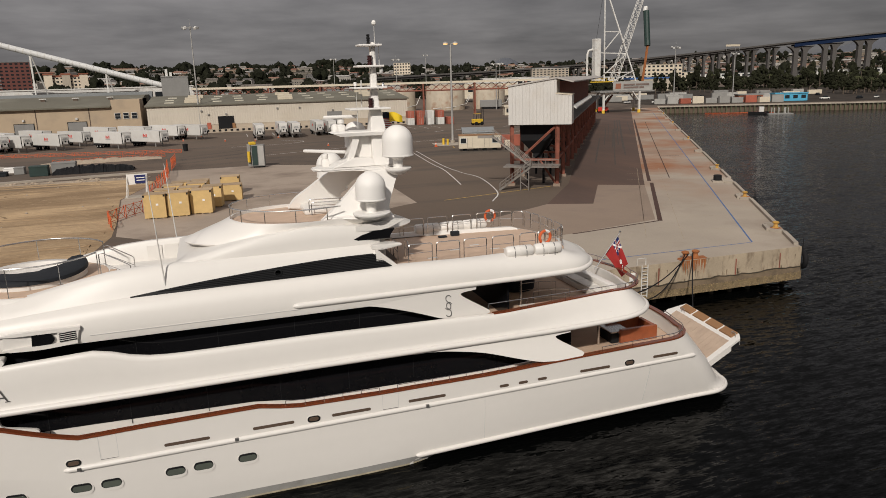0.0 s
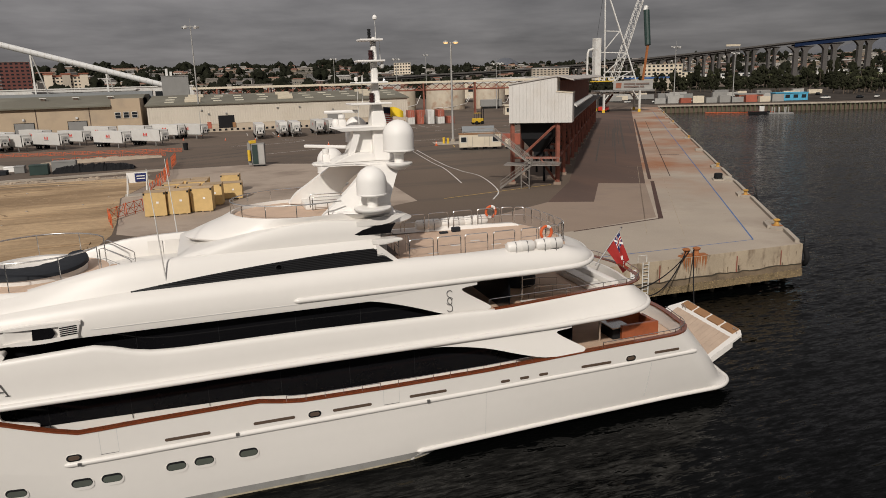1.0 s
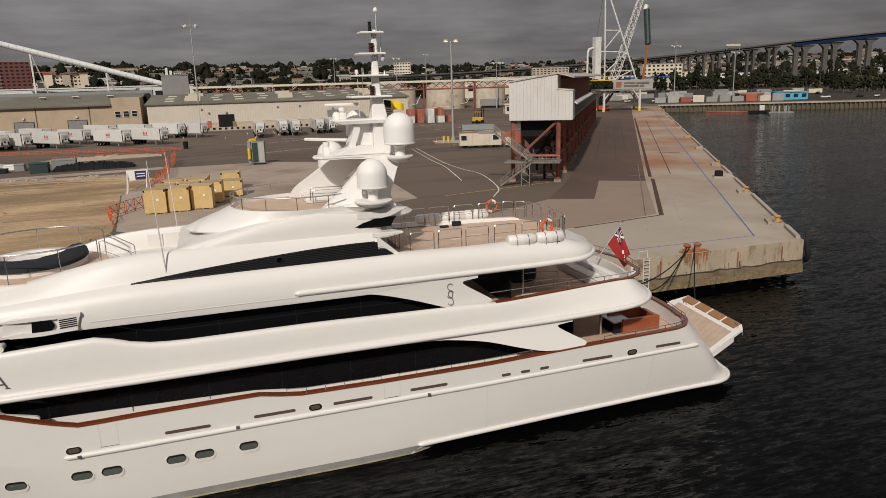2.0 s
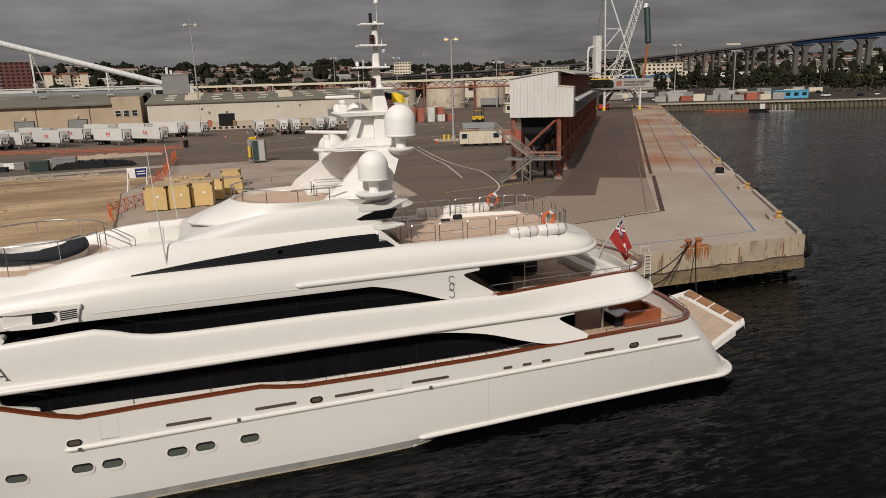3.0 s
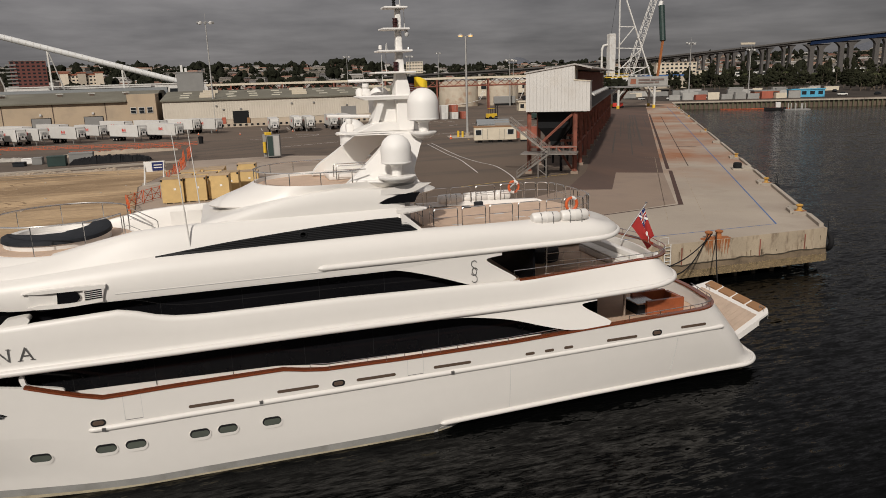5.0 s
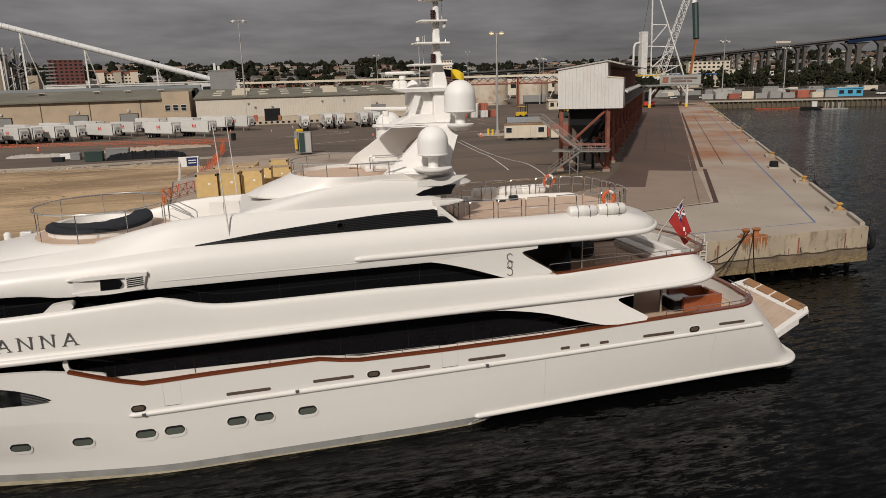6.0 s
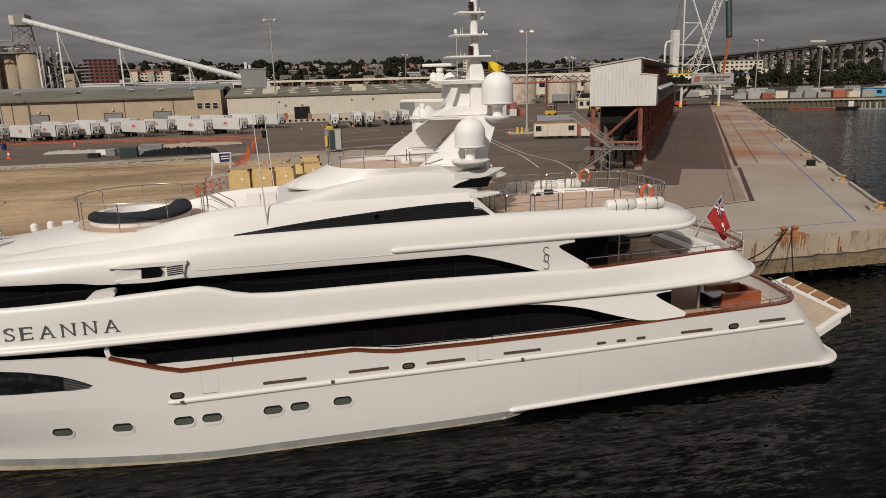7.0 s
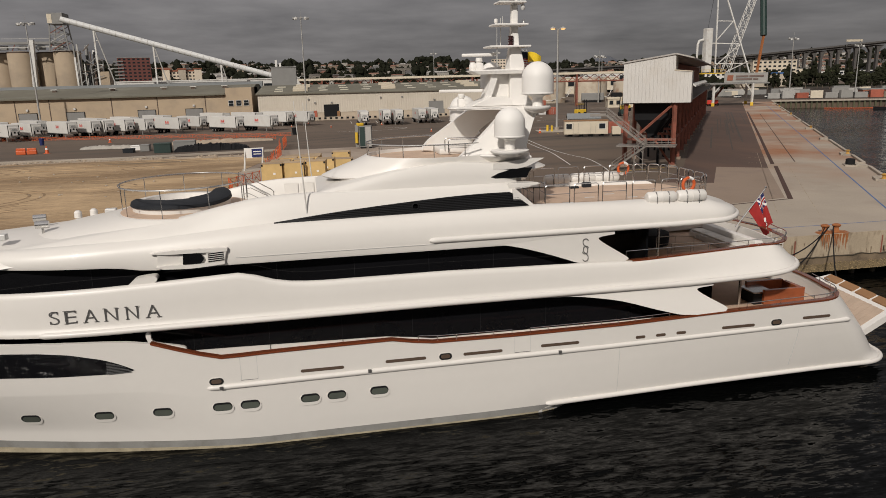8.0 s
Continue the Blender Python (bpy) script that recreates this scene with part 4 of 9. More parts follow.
def b_section(x):
    lo, hi = bl(x), bt(x)
    over = 0.75 if x > 21 else 0.75 * max(0.0, (x - 14) / 7)      # the stern sweeps out below
    return [(1.2, lo + 0.12), (0.16, lo), (0.03, lo + 0.04), (0.0, lo + 0.14), (0.03, lo + 0.26), (0.10, lo + 0.36), (0.12 + over * .25, lo + 0.5), (0.14 + over * .55, lo + (hi - lo) * .55),
            (0.20 + over * .9, hi - 0.25), (0.24 + over, hi - 0.10), (0.29 + over, hi - 0.03), (0.38 + over, hi), (0.50 + over, hi), (0.52 + over, lo + .7)]


upper = part("upper_deck_band", band(mirrored(b_half), b_section), GEL, yacht, "rounded white bulwark band of the upper deck", True)
part("soffit", deck(b_half, 6.47, -22, 23.7, 0.6), GEL, upper)
up_half = uline(5.0, 23.3, 2.2, 2.4, -22, 0.3, 60, (-9.0, 2.6))
part("upper_deck", deck(up_half, 7.02), TEAK, yacht, "teak-planked upper deck")
along(b_half, -15.4, 40, lambda x: bl(x) + 0.15, 0.15, "moulding", GEL, upper, out=0.0, wrap=True)
bm = BM()
cr = mirrored([(x, o - (0.36 + (0.75 if x > 21 else 0.75 * max(0.0, (x - 14) / 7)))) for x, o in b_half if x > 13.0 and o > 0.8])
loft(bm, [[(x, y, bt(x) + .0) for x, y in inset(cr, -0.07)], [(x, y, bt(x) + .07) for x, y in inset(cr, -0.07)], [(x, y, bt(x) + .07) for x, y in inset(cr, 0.2)], [(x, y, bt(x)) for x, y in inset(cr, 0.2)]])
part("cap_rail", bm, CAPR, upper, "varnished red-brown wooden cap rail", True)

# ---- band of the sun deck ----
C_LOW = [(-26, 9.5), (-17, 9.38), (-12.3, 9.26), (-10.9, 9.02), (-6.9, 9.04), (7, 9.06), (9.5, 9.3), (11.5, 9.50), (16, 9.52), (19, 9.6), (21, 9.8)]
C_TOP = [(-26, 9.9), (-19, 10.1), (-12, 10.45), (-5, 10.86), (1, 10.92), (7.7, 10.98), (14.3, 10.86), (18, 10.78), (19.5, 10.55), (21, 10.3)]
cl, ct = (lambda x: lerp(x, C_LOW)), (lambda x: lerp(x, C_TOP))
c_half = uline(4.75, 21.0, 2.3, 2.6, -24, 0.5, 60, (-12.0, 2.6))


def c_section(x):
    lo, hi = cl(x), ct(x)
    w = max(0.0, min(1.0, (x - 12) / 8))
    h = hi - lo
    return [(1.4, lo + 0.1), (0.14, lo), (0.05, lo + .03), (0.02, lo + 0.12), (0.02, lo + h * .35), (0.08 + .1 * w, lo + h * .6), (0.22 + .3 * w, lo + h * .82), (0.42 + .6 * w, lo + h * .94), (0.68 + .8 * w, hi), (0.95 + .9 * w, hi + .01), (1.05 + .9 * w, hi - .25)]


sunb = part("sun_deck_band", band(mirrored(c_half), c_section), GEL, yacht, "rounded white coaming band of the sun deck", True)
part("soffit", deck(c_half, 9.66, -20, 20.5, 0.6), GEL, sunb)
along(c_half, 2.85, 40, lambda x: lerp(x, [(2.85, 9.60), (16, 9.63), (19, 9.70), (21, 9.85)]), 0.15, "moulding", GEL, sunb, out=-0.02, wrap=True)
sd_half = uline(3.9, 19.4, 2.0, 2.2, -24, 0.4, 60, (-9.0, 2.6))
part("sun_deck", deck(sd_half, 10.62, 6.0, 30), TEAK, yacht, "teak-planked sun deck")
bm = BM()
rows = []
for x in np.linspace(-23.4, 0, 40):
    w = max(lerp(x, [p for p in c_half if p[0] < 10]) - .9, .05)
    rows.append([(x, YC + w * u, ct(x) - .02 + .32 * (1 - u * u)) for u in np.linspace(-1, 1, 13)] + [(x, YC + w, ct(x) - .3), (x, YC - w, ct(x) - .3)])
loft(bm, rows, closed=True, cap=True)
part("fore_roof", bm, GEL, yacht, "white wheelhouse roof", True)

# ---- deck houses with black glass ----
for s in (0, 1):
    fy = lambda v: v if s == 0 else 2 * YC - v
    bm = BM()
    prism(bm, [(-21, 4.0), (16.75, 4.0), (16.75, 6.5), (-21, 6.7)], "y", fy(1.45), fy(1.75))
    house = part("main_deck_house", bm, GEL, yacht)
    bm = BM()
    prism(bm, [(-20.9, 6.6), (-20.9, 5.0), (-13.8, 4.85), (-7, 4.76), (0.2, 4.62), (1.6, 4.45), (2.6, 4.30), (13, 4.30), (16.6, 4.36), (16.6, 6.46)], "y", fy(1.42), fy(1.5))
    part("window_band", bm, BLACKG, house, "black glass window band")
    for x in (-9.2, -5.6, -2.0, 1.6, 5.2, 8.8):
        bm = BM(); box(bm, x - .012, x + .012, min(fy(1.405), fy(1.43)), max(fy(1.405), fy(1.43)), 4.5, 6.45)
        part("glazing_joint", bm, DARK, house)
    bm = BM()
    low_edge = smooth_curve([(6.5, 6.36), (8.5, 6.30), (9.75, 6.26), (10.67, 6.17), (12.56, 5.83), (14.46, 5.26), (15.75, 4.91), (16.41, 4.83), (17.25, 4.78), (18.1, 4.79)], 4)
    aft_edge = smooth_curve([(18.49, 4.85), (18.61, 4.99), (18.49, 5.12), (18.0, 5.4), (17.36, 5.77), (16.98, 6.03), (16.96, 6.14), (17.2, 6.19), (17.9, 6.24)], 3)
    prism(bm, [(6.5, 6.5)] + low_edge + aft_edge + [(17.9, 6.5)], "y", 0.0, 0.14)
    for v in bm.verts:
        v.co.y = fy(v.co.y + lerp(v.co.z, [(4.7, -.05), (6.3, .40)]))
    part("wing_panel", bm, GEL, yacht, "white swept wing panel")
    # upper house
    bm = BM()
    prism(bm, [(-18, 7.1), (11.5, 7.1), (11.5, 9.6), (-18, 9.6)], "y", fy(1.75), fy(2.1))
    uh = part("upper_deck_house", bm, GEL, yacht)
    bm = BM()
    prism(bm, [(-18, 7.3), (11.52, 7.3), (11.52, 9.4), (-18, 9.45)], "y", fy(1.68), fy(1.8))
    part("window_band", bm, BLACKG, uh, "black glass window band")
    for x in (-13.5, -5.0, -1.2, 2.6, 6.0):
        bm = BM(); box(bm, x - .012, x + .012, min(fy(1.665), fy(1.69)), max(fy(1.665), fy(1.69)), 7.4, 9.4)
        part("glazing_joint", bm, DARK, uh)
    bm = BM()
    prism(bm, [(-11.9, 8.3)] + smooth_curve([(-11.67, 8.49), (-11.41, 8.72), (-11.2, 8.78), (-10.6, 8.84), (-10.43, 8.79), (-10.39, 8.66), (-10.5, 8.52)], 3) + [(-10.6, 8.3)], "y", fy(0.72), fy(1.3))
    part("pillar", bm, GEL, uh)
    bm = BM()
    low_edge = smooth_curve([(4.2, 9.12), (5.1, 9.15), (5.98, 9.14), (6.58, 9.07), (7.48, 8.86), (8.7, 8.49), (9.64, 8.16), (10.42, 7.89), (11.06, 7.80), (11.9, 7.81), (13.0, 7.80)], 3)
    aft_edge = smooth_curve([(13.17, 7.86), (13.20, 7.97), (12.82, 8.23), (12.17, 8.63), (11.69, 8.94), (11.53, 9.08), (11.53, 9.17), (11.75, 9.23), (12.4, 9.30)], 3)
    prism(bm, [(4.2, 9.62)] + low_edge + aft_edge + [(12.4, 9.62)], "y", fy(0.98), fy(1.12))
    wp = part("wing_panel", bm, GEL, yacht, "white swept wing panel with a monogram")
    if s == 0:
        bm = BM()
        SC = [(0.17, 0.30), (0.05, 0.40), (-0.12, 0.34), (-0.13, 0.14), (0.02, 0.0), (0.13, -0.14), (0.12, -0.34), (-0.05, -0.40), (-0.17, -0.30)]
        for cx, cz in ((10.77, 8.76), (10.80, 8.36)):
            sweep(bm, [(x, 0.955, z) for x, z in smooth_curve([(cx + u * .95, cz + v) for u, v in SC], 4)], 0.024, 5)
        part("monogram", bm, LETTER, wp)
# after walls of the saloons
for z0, z1, x in ((4.0, 6.45, 18.6), (7.1, 9.6, 14.6)):
    bm = BM()
    box(bm, x, x + .12, 1.8, 2 * YC - 1.8, z0, z1)
    part("after_wall", bm, BLACKG, yacht, "black glass doors of the saloon")

# name on the bulwark, letter by letter
name_row = [(-15.20, .47), (-14.51, .55), (-13.70, .64), (-12.79, .60), (-11.86, .57), (-10.98, .65)]
SERIFS = {"S": [(.84, .74, .07, .24), (.06, .02, .07, .24)], "E": [(-.12, .0, .30, .04), (-.12, .96, .30, .04), (.93, .0, .07, .2), (.90, .80, .07, .2)],
          "A": [(-.10, .0, .34, .05), (.76, .0, .34, .05)], "N": [(-.10, .0, .30, .05), (-.12, .95, .26, .05), (.80, .95, .30, .05)]}
b_ring = mirrored(b_half)[:60]
for ch, (x, lw) in zip("SEANNA", name_row):
    tc_ = bpy.data.curves.new("letter", "FONT")
    tc_.body, tc_.size, tc_.extrude = ch, 0.80, 0.012
    tc_.offset = -0.014
    tmp = new("letter", tc_)
    bpy.context.view_layer.update()
    nm = bpy.data.meshes.new_from_object(tmp.evaluated_get(bpy.context.evaluated_depsgraph_get()))
    bpy.data.objects.remove(tmp)
    lx = [v.co.x for v in nm.vertices]; ly = [v.co.y for v in nm.vertices]
    w0, w1, h1 = min(lx), max(lx), max(ly)
    bm = BM()
    bm.from_mesh(nm)
    for u, v, w, h in SERIFS[ch]:
        box(bm, w0 + (w1 - w0) * u, w0 + (w1 - w0) * (u + w), h1 * v, h1 * (v + h), -.012, .012)
    bm.to_mesh(nm)
    bm.free()
    nm.materials.append(LETTER)
    lt = new("letter", nm)
    ys = float(np.interp(x + .2, [p[0] for p in b_ring], [p[1] for p in b_ring]))
    lt.parent = upper
    lt.matrix_local = Matrix.Translation(Vector((x, ys + 0.095, 6.93)) - ORG[upper]) @ Euler((radians(92), 0, 0)).to_matrix().to_4x4() @ Matrix.Diagonal((lw * .9 / (w1 - w0), .63 / h1, 1, 1)) @ Matrix.Translation((-w0, 0, 0))
    lt["label"] = "dark grey metal letter of the ship's name"
    ORG[lt] = ORG[upper]

# ---- upper works of the yacht ----
Z1 = [(-20, 9.7), (-17.5, 10.12), (-14.6, 10.5), (-13, 10.70), (-11, 10.96), (-9.3, 11.24), (-7.2, 11.70), (-5.8, 11.96), (-4.4, 12.06), (-2.8, 12.10), (3, 12.10), (8.5, 12.12)]
for s in (-1, 1):
    yy = lambda hw: YC + s * hw
    bm = BM()
    rows = []
    for x in np.linspace(-20, 7.15, 55):
        z1 = lerp(x, Z1)
        zb = min(10.7, z1 - .3)
        zb2 = zb
        h = max(z1 - zb2, 0.06)
        rows.append([(x, yy(4.34), zb2 - .38), (x, yy(4.12), zb2), (x, yy(3.98), zb2 + h * .35), (x, yy(3.74), zb2 + h * .75), (x, yy(3.62), zb2 + h * .92), (x, yy(3.48), z1), (x, yy(3.1), z1 + .02),
                     (x, yy(3.0), z1 - .1), (x, yy(2.95), min(zb2, z1 - .12))])
    loft(bm, rows, cap=True)
    co = part("deck_coaming", bm, GEL, yacht, "white sloping side of the funnel housing", True)
    bm = BM()
    prism(bm, [(7.1, 10.7), (8.35, 10.7), (8.25, 10.95), (7.25, 11.84), (7.1, 11.84)], "y", yy(4.0), yy(3.1))
    part("after_pillar", bm, GEL, co, "", True)
    bm = BM()
    prism(bm, [(6.9, 3.72), (7.6, 3.74), (8.6, 3.82), (8.3, 3.3), (7.9, 2.9), (6.9, 2.9)], "z", 11.83, 12.11)
    for v in bm.verts:
        v.co.y = YC + s * v.co.y
        if v.co.x > 8.0 and v.co.z < 12:
            v.co.z += .14
    bmesh.ops.bevel(bm, geom=list(bm.edges), offset=0.05, segments=2, affect="EDGES")
    part("lower_fin", bm, GEL, co, "", True)
    # louvred wedge
    top_e = smooth_curve([(-4.95, 10.88), (-1.5, 11.24), (2.72, 11.56), (5.2, 11.68), (6.95, 11.70)], 5)
    low_e = lambda x: lerp(x, [(-4.95, 10.80), (0, 10.90), (2.3, 10.92), (7.95, 10.98)])
    vy = lambda z: 4.12 - 0.34 * (z - 10.75)
    bm = BM()
    rows = []
    for x, z in top_e + [(7.4, 11.36), (7.9, 11.0)]:
        lo = min(low_e(x), z - .02)
        rows.append([(x, yy(vy(lo) + 0.065), lo), (x, yy(vy((lo + z) / 2) + 0.06), (lo + z) / 2), (x, yy(vy(z) + 0.055), z)])
    loft(bm, rows)
    vent = part("air_vent", bm, LOUV, co, "long black louvred air intake", True)
    for k in range(9):
        z = 10.98 + k * 0.08
        xs0 = float(np.interp(z + .03, [p[1] for p in top_e], [p[0] for p in top_e]))
        x1 = 7.85 - (z - 11.0) * 1.2
        if x1 - xs0 > .4:
            bm = BM()
            loft(bm, [[(x, yy(vy(z) + a), z + b) for x in (xs0, x1)] for a, b in ((0.05, 0), (0.095, 0.0), (0.095, 0.022), (0.05, 0.03))])
            part("louvre", bm, LOUV, vent)
    bm = BM()
    lathe(bm, [(.19, 0), (.21, .03), (.15, .05), (.13, .0)], (2.0, yy(vy(11.25) + .10), 11.25), 16); bmesh.ops.rotate(bm, verts=bm.verts, cent=(2.0, yy(vy(11.25) + .10), 11.25), matrix=Matrix.Rotation(s * radians(-90), 3, "X"))
    part("outlet", bm, DARK, vent)

Z2 = [(-2.9, 12.04), (-1.7, 12.34), (-0.3, 12.66), (1.15, 12.97), (2.9, 13.22), (4.2, 13.32), (5.9, 13.18), (7.6, 13.08)]
bm = BM()
rows = []
for x in np.linspace(-2.8, 7.5, 28):
    z2 = lerp(x, Z2)
    half = [(3.46, 12.0), (3.43, 12.0 + (z2 - 12) * .45), (3.36, z2 - .16), (3.27, z2 - .04), (3.12, z2), (2.7, min(z2, 13.15))]
    if x > 6.6:
        k = (x - 6.6) / 0.9
        half = [(a - 0.25 * k * k, z) for a, z in half]
    rows.append([(x, YC - a, z) for a, z in half] + [(x, YC + a, z) for a, z in reversed(half)])
loft(bm, rows, cap=True)
uw = part("upper_house", bm, GEL, yacht, "white upper housing under the mast", True)
bm = BM()
box(bm, -1.9, 7.3, YC - 3.0, YC + 3.0, 10.8, 12.05)
part("core_wall", bm, GEL, uw)
for s in (-1, 1):
    bm = BM()
    q = 1 if s > 0 else -1
    prism(bm, [(6.05, 12.44), (6.3, 12.36), (8.0, 12.36), (8.1, 12.6), (8.3, 12.86), (7.2, 12.80), (6.5, 12.64)], "y", YC + s * 3.2, YC + s * 3.44)
    part("quarter_window", bm, BLACKG, uw, "small black quarter window")
    bm = BM()
    prism(bm, [(7.2, 12.36), (8.1, 12.36), (8.1, 12.85), (7.2, 12.85)], "y", YC + s * 2.9, YC + s * 3.25)
    part("after_post", bm, GEL, uw)
bm = BM()
fin_rows = []
for y in np.linspace(-3.4, 3.4, 15):
    k = abs(y) / 3.4
    tip = 8.2 + .75 * k ** 3
    up = .17 * k ** 2
    fin_rows.append([(6.2, YC + y, 12.84), (7.5, YC + y, 12.82), (8.0, YC + y, 12.90), (tip - .06, YC + y, 13.12 + up), (tip, YC + y, 13.15 + up), (tip - .25, YC + y, 13.16 + up), (7.2, YC + y, 13.14 + up * .6), (6.2, YC + y, 13.10)])
loft(bm, fin_rows, closed=True, cap=True)
part("after_fin", bm, GEL, uw, "", True)
bm = BM()
box(bm, 7.2, 7.95, YC - 2.6, YC + 2.6, 10.8, 12.84)
part("stair_house", bm, GELG, uw)
# brim and round lookout deck
bm = BM()
c0 = (3.8, YC, 0)
seg = 56
rows = []
for rx, ry, z in ((5.7, 2.75, 12.40), (6.2, 3.02, 12.48), (6.28, 3.06, 12.56), (5.75, 3.08, 12.80), (5.1, 3.10, 13.04), (4.45, 3.14, 13.26), (4.0, 3.20, 13.46), (3.85, 3.20, 13.54), (3.74, 3.12, 13.54), (3.70, 3.08, 13.2)):
    rows.append([(c0[0] + rx * math.cos(k * 2 * math.pi / seg), c0[1] + ry * math.sin(k * 2 * math.pi / seg), z) for k in range(seg)])
loft(bm, rows, closed=True)
part("lookout_brim", bm, GEL, yacht, "smooth white brim round the lookout deck", True)
bm = BM()
lathe(bm, [(3.76, 13.30), (3.76, 13.36)], (c0[0], c0[1], 0), 56, 1.0, 0.835)
part("lookout_deck", bm, TEAK, yacht)
bm = BM()
box(bm, 4.0, 6.3, YC - .2, YC + 2.4, 13.36, 13.72, 0.1)
part("lookout_seat", bm, GEL, yacht, "white moulded bench", True)


def guard(pts, h, parent, mids=(0.5,), every=1, r=0.022, name="guard_rail", sag=0.0):
    """A steel rail on posts: one bent bar, and each post a part."""
    pts = [Vector(p) for p in pts]
    bm = BM()
    sweep(bm, [p + Vector((0, 0, h)) for p in pts], r * 1.25, 6)
    for m in mids:
        sweep(bm, [p + Vector((0, 0, h * m)) for p in pts], r * 0.7, 5)
    g = part(name, bm, STEEL, parent, "", True)
    for p in pts[::every]:
        bm = BM()
        tube(bm, p, p + Vector((0, 0, h)), r, 6)
        part("stanchion", bm, STEEL, g)
    return g


def hoop(p, q, h, parent):
    """A free-standing bent rail with one bar across."""
    p, q = Vector(p), Vector(q)
    d = (q - p).normalized()
    up = Vector((0, 0, 1))
    bm = BM()
    sweep(bm, [p, p + up * (h - .12), p + up * (h - .03) + d * .04, p + up * h + d * .12, q + up * h - d * .12, q + up * (h - .03) - d * .04, q + up * (h - .12), q], 0.028, 6)
    sweep(bm, [p + up * h * .52, q + up * h * .52], 0.018, 5)
    return part("guard_hoop", bm, STEEL, parent, "", True)


ell = [(c0[0] + 3.80 * math.cos(t), c0[1] + 3.16 * math.sin(t), 13.52) for t in np.linspace(radians(62), radians(298), 20)]
guard(ell, 0.66, yacht, (), 2, 0.027)
for y in (3.6, 4.6):
    hoop((4.2, y + .3, 13.62), (6.2, y + .1, 13.62), 0.7, yacht)

# ---- mast ----
def raked_leg(front, aft, s, o0, o1, th):
    """A raked leg that leans inwards: front and after edges (x, z), o0 to o1 off the centre line."""
    bm = BM()
    leg = front + aft
    z0, z1 = 12.9, 15.9
    def side(d):
        return [bm.verts.new((x, YC + s * (o0 + (o1 - o0) * (z - z0) / (z1 - z0) - d), z)) for x, z in leg]
    a, b = side(0), side(th)
    for k in range(len(a)):
        bm.faces.new((a[k], a[(k + 1) % len(a)], b[(k + 1) % len(a)], b[k]))
    bm.faces.new(a[::-1]); bm.faces.new(b)
    bmesh.ops.bevel(bm, geom=list(bm.edges), offset=0.05, segments=2, affect="EDGES")
    part("mast_leg", bm, MASTW, yacht, "white raked mast leg", True)


raked_leg(smooth_curve([(4.1, 13.10), (4.45, 13.24), (5.75, 14.30), (6.65, 15.12), (7.35, 15.80)], 4), [(9.40, 15.86)] + smooth_curve([(9.30, 15.72), (8.92, 15.35), (8.66, 14.75), (8.36, 13.95), (8.38, 13.55), (8.62, 13.26)], 4) + [(8.4, 13.0), (7.0, 12.95)], -1, 2.55, 1.75, .5)
raked_leg(smooth_curve([(3.3, 13.45), (3.75, 14.05), (4.6, 14.66), (5.95, 15.66)], 4), [(6.2, 15.86), (9.40, 15.86)] + smooth_curve([(8.92, 15.35), (8.6, 15.0), (7.7, 15.2), (6.45, 14.2), (6.2, 13.1)], 4), 1, 2.45, 1.75, .45)
bm = BM()
prism(bm, [(4.6, YC - .2), (4.95, YC - .7), (6.8, YC - .8), (7.4, YC - 1.7), (9.35, YC - 1.7), (9.5, YC - 1.0), (9.5, YC + 1.0), (9.35, YC + 1.7), (7.4, YC + 1.7), (6.8, YC + 1.1), (4.95, YC + 1.0), (4.6, YC + .5)], "z", 15.76, 15.92)
bmesh.ops.bevel(bm, geom=list(bm.edges), offset=0.06, segments=2, affect="EDGES")
part("mast_wing", bm, MASTW, yacht, "", True)
bm = BM()
prism(bm, [(5.5, 15.9), (6.7, 16.42), (7.85, 16.42), (8.1, 15.9)], "y", YC - .75, YC + .75)
bmesh.ops.bevel(bm, geom=list(bm.edges), offset=0.06, segments=2, affect="EDGES")
part("sloped_plinth", bm, MASTW, yacht, "", True)
bm = BM()
loft(bm, [[(cx + dx, YC + dy, z) for dx, dy in ((-w, -d), (w, -d), (w, d), (-w, d))] for cx, w, d, z in ((8.60, .72, .7, 15.9), (8.42, .46, .55, 16.5), (8.36, .40, .5, 17.6), (8.36, .42, .5, 18.0), (8.34, .33, .34, 18.7), (8.3, .24, .24, 19.2), (8.32, .18, .18, 20.2), (8.33, .14, .14, 22.6))], closed=True, cap=True)
bmesh.ops.bevel(bm, geom=list(bm.edges), offset=0.05, segments=2, affect="EDGES")
mastp = part("mast_column", bm, MASTW, yacht, "", True)
for z, x0, x1, d in ((19.05, 6.78, 9.06, .8), (20.18, 7.08, 8.94, .7), (21.33, 7.35, 8.85, .6), (22.44, 7.52, 8.8, .5)):
    bm = BM()
    box(bm, x0, x1, YC - d, YC + d, z - .05, z + .05, .03)
    part("cross_arm", bm, MASTW, mastp)
for x, y, z, r, m in ((8.1, YC - .2, 22.49, .10, DARK), (8.12, YC - .25, 21.38, .15, MAROON), (8.05, YC - .3, 19.1, .15, MAROON)):
    bm = BM()
    for k in (0, .26):
        lathe(bm, [(r * .4, k), (r, k + .02), (r, k + .08), (r * .78, k + .10), (r * .78, k + .18), (r, k + .20), (r, k + .24), (r * .4, k + .26)], (x, y, z), 12)
    part("navigation_light", bm, m, mastp, "stacked dark navigation light", True)
bm = BM(); lathe(bm, [(.04, 0), (.04, .06), (.1, .08), (.1, .24), (.06, .28)], (7.25, YC - .2, 20.22), 12); part("lantern", bm, MASTW, mastp, "", True)
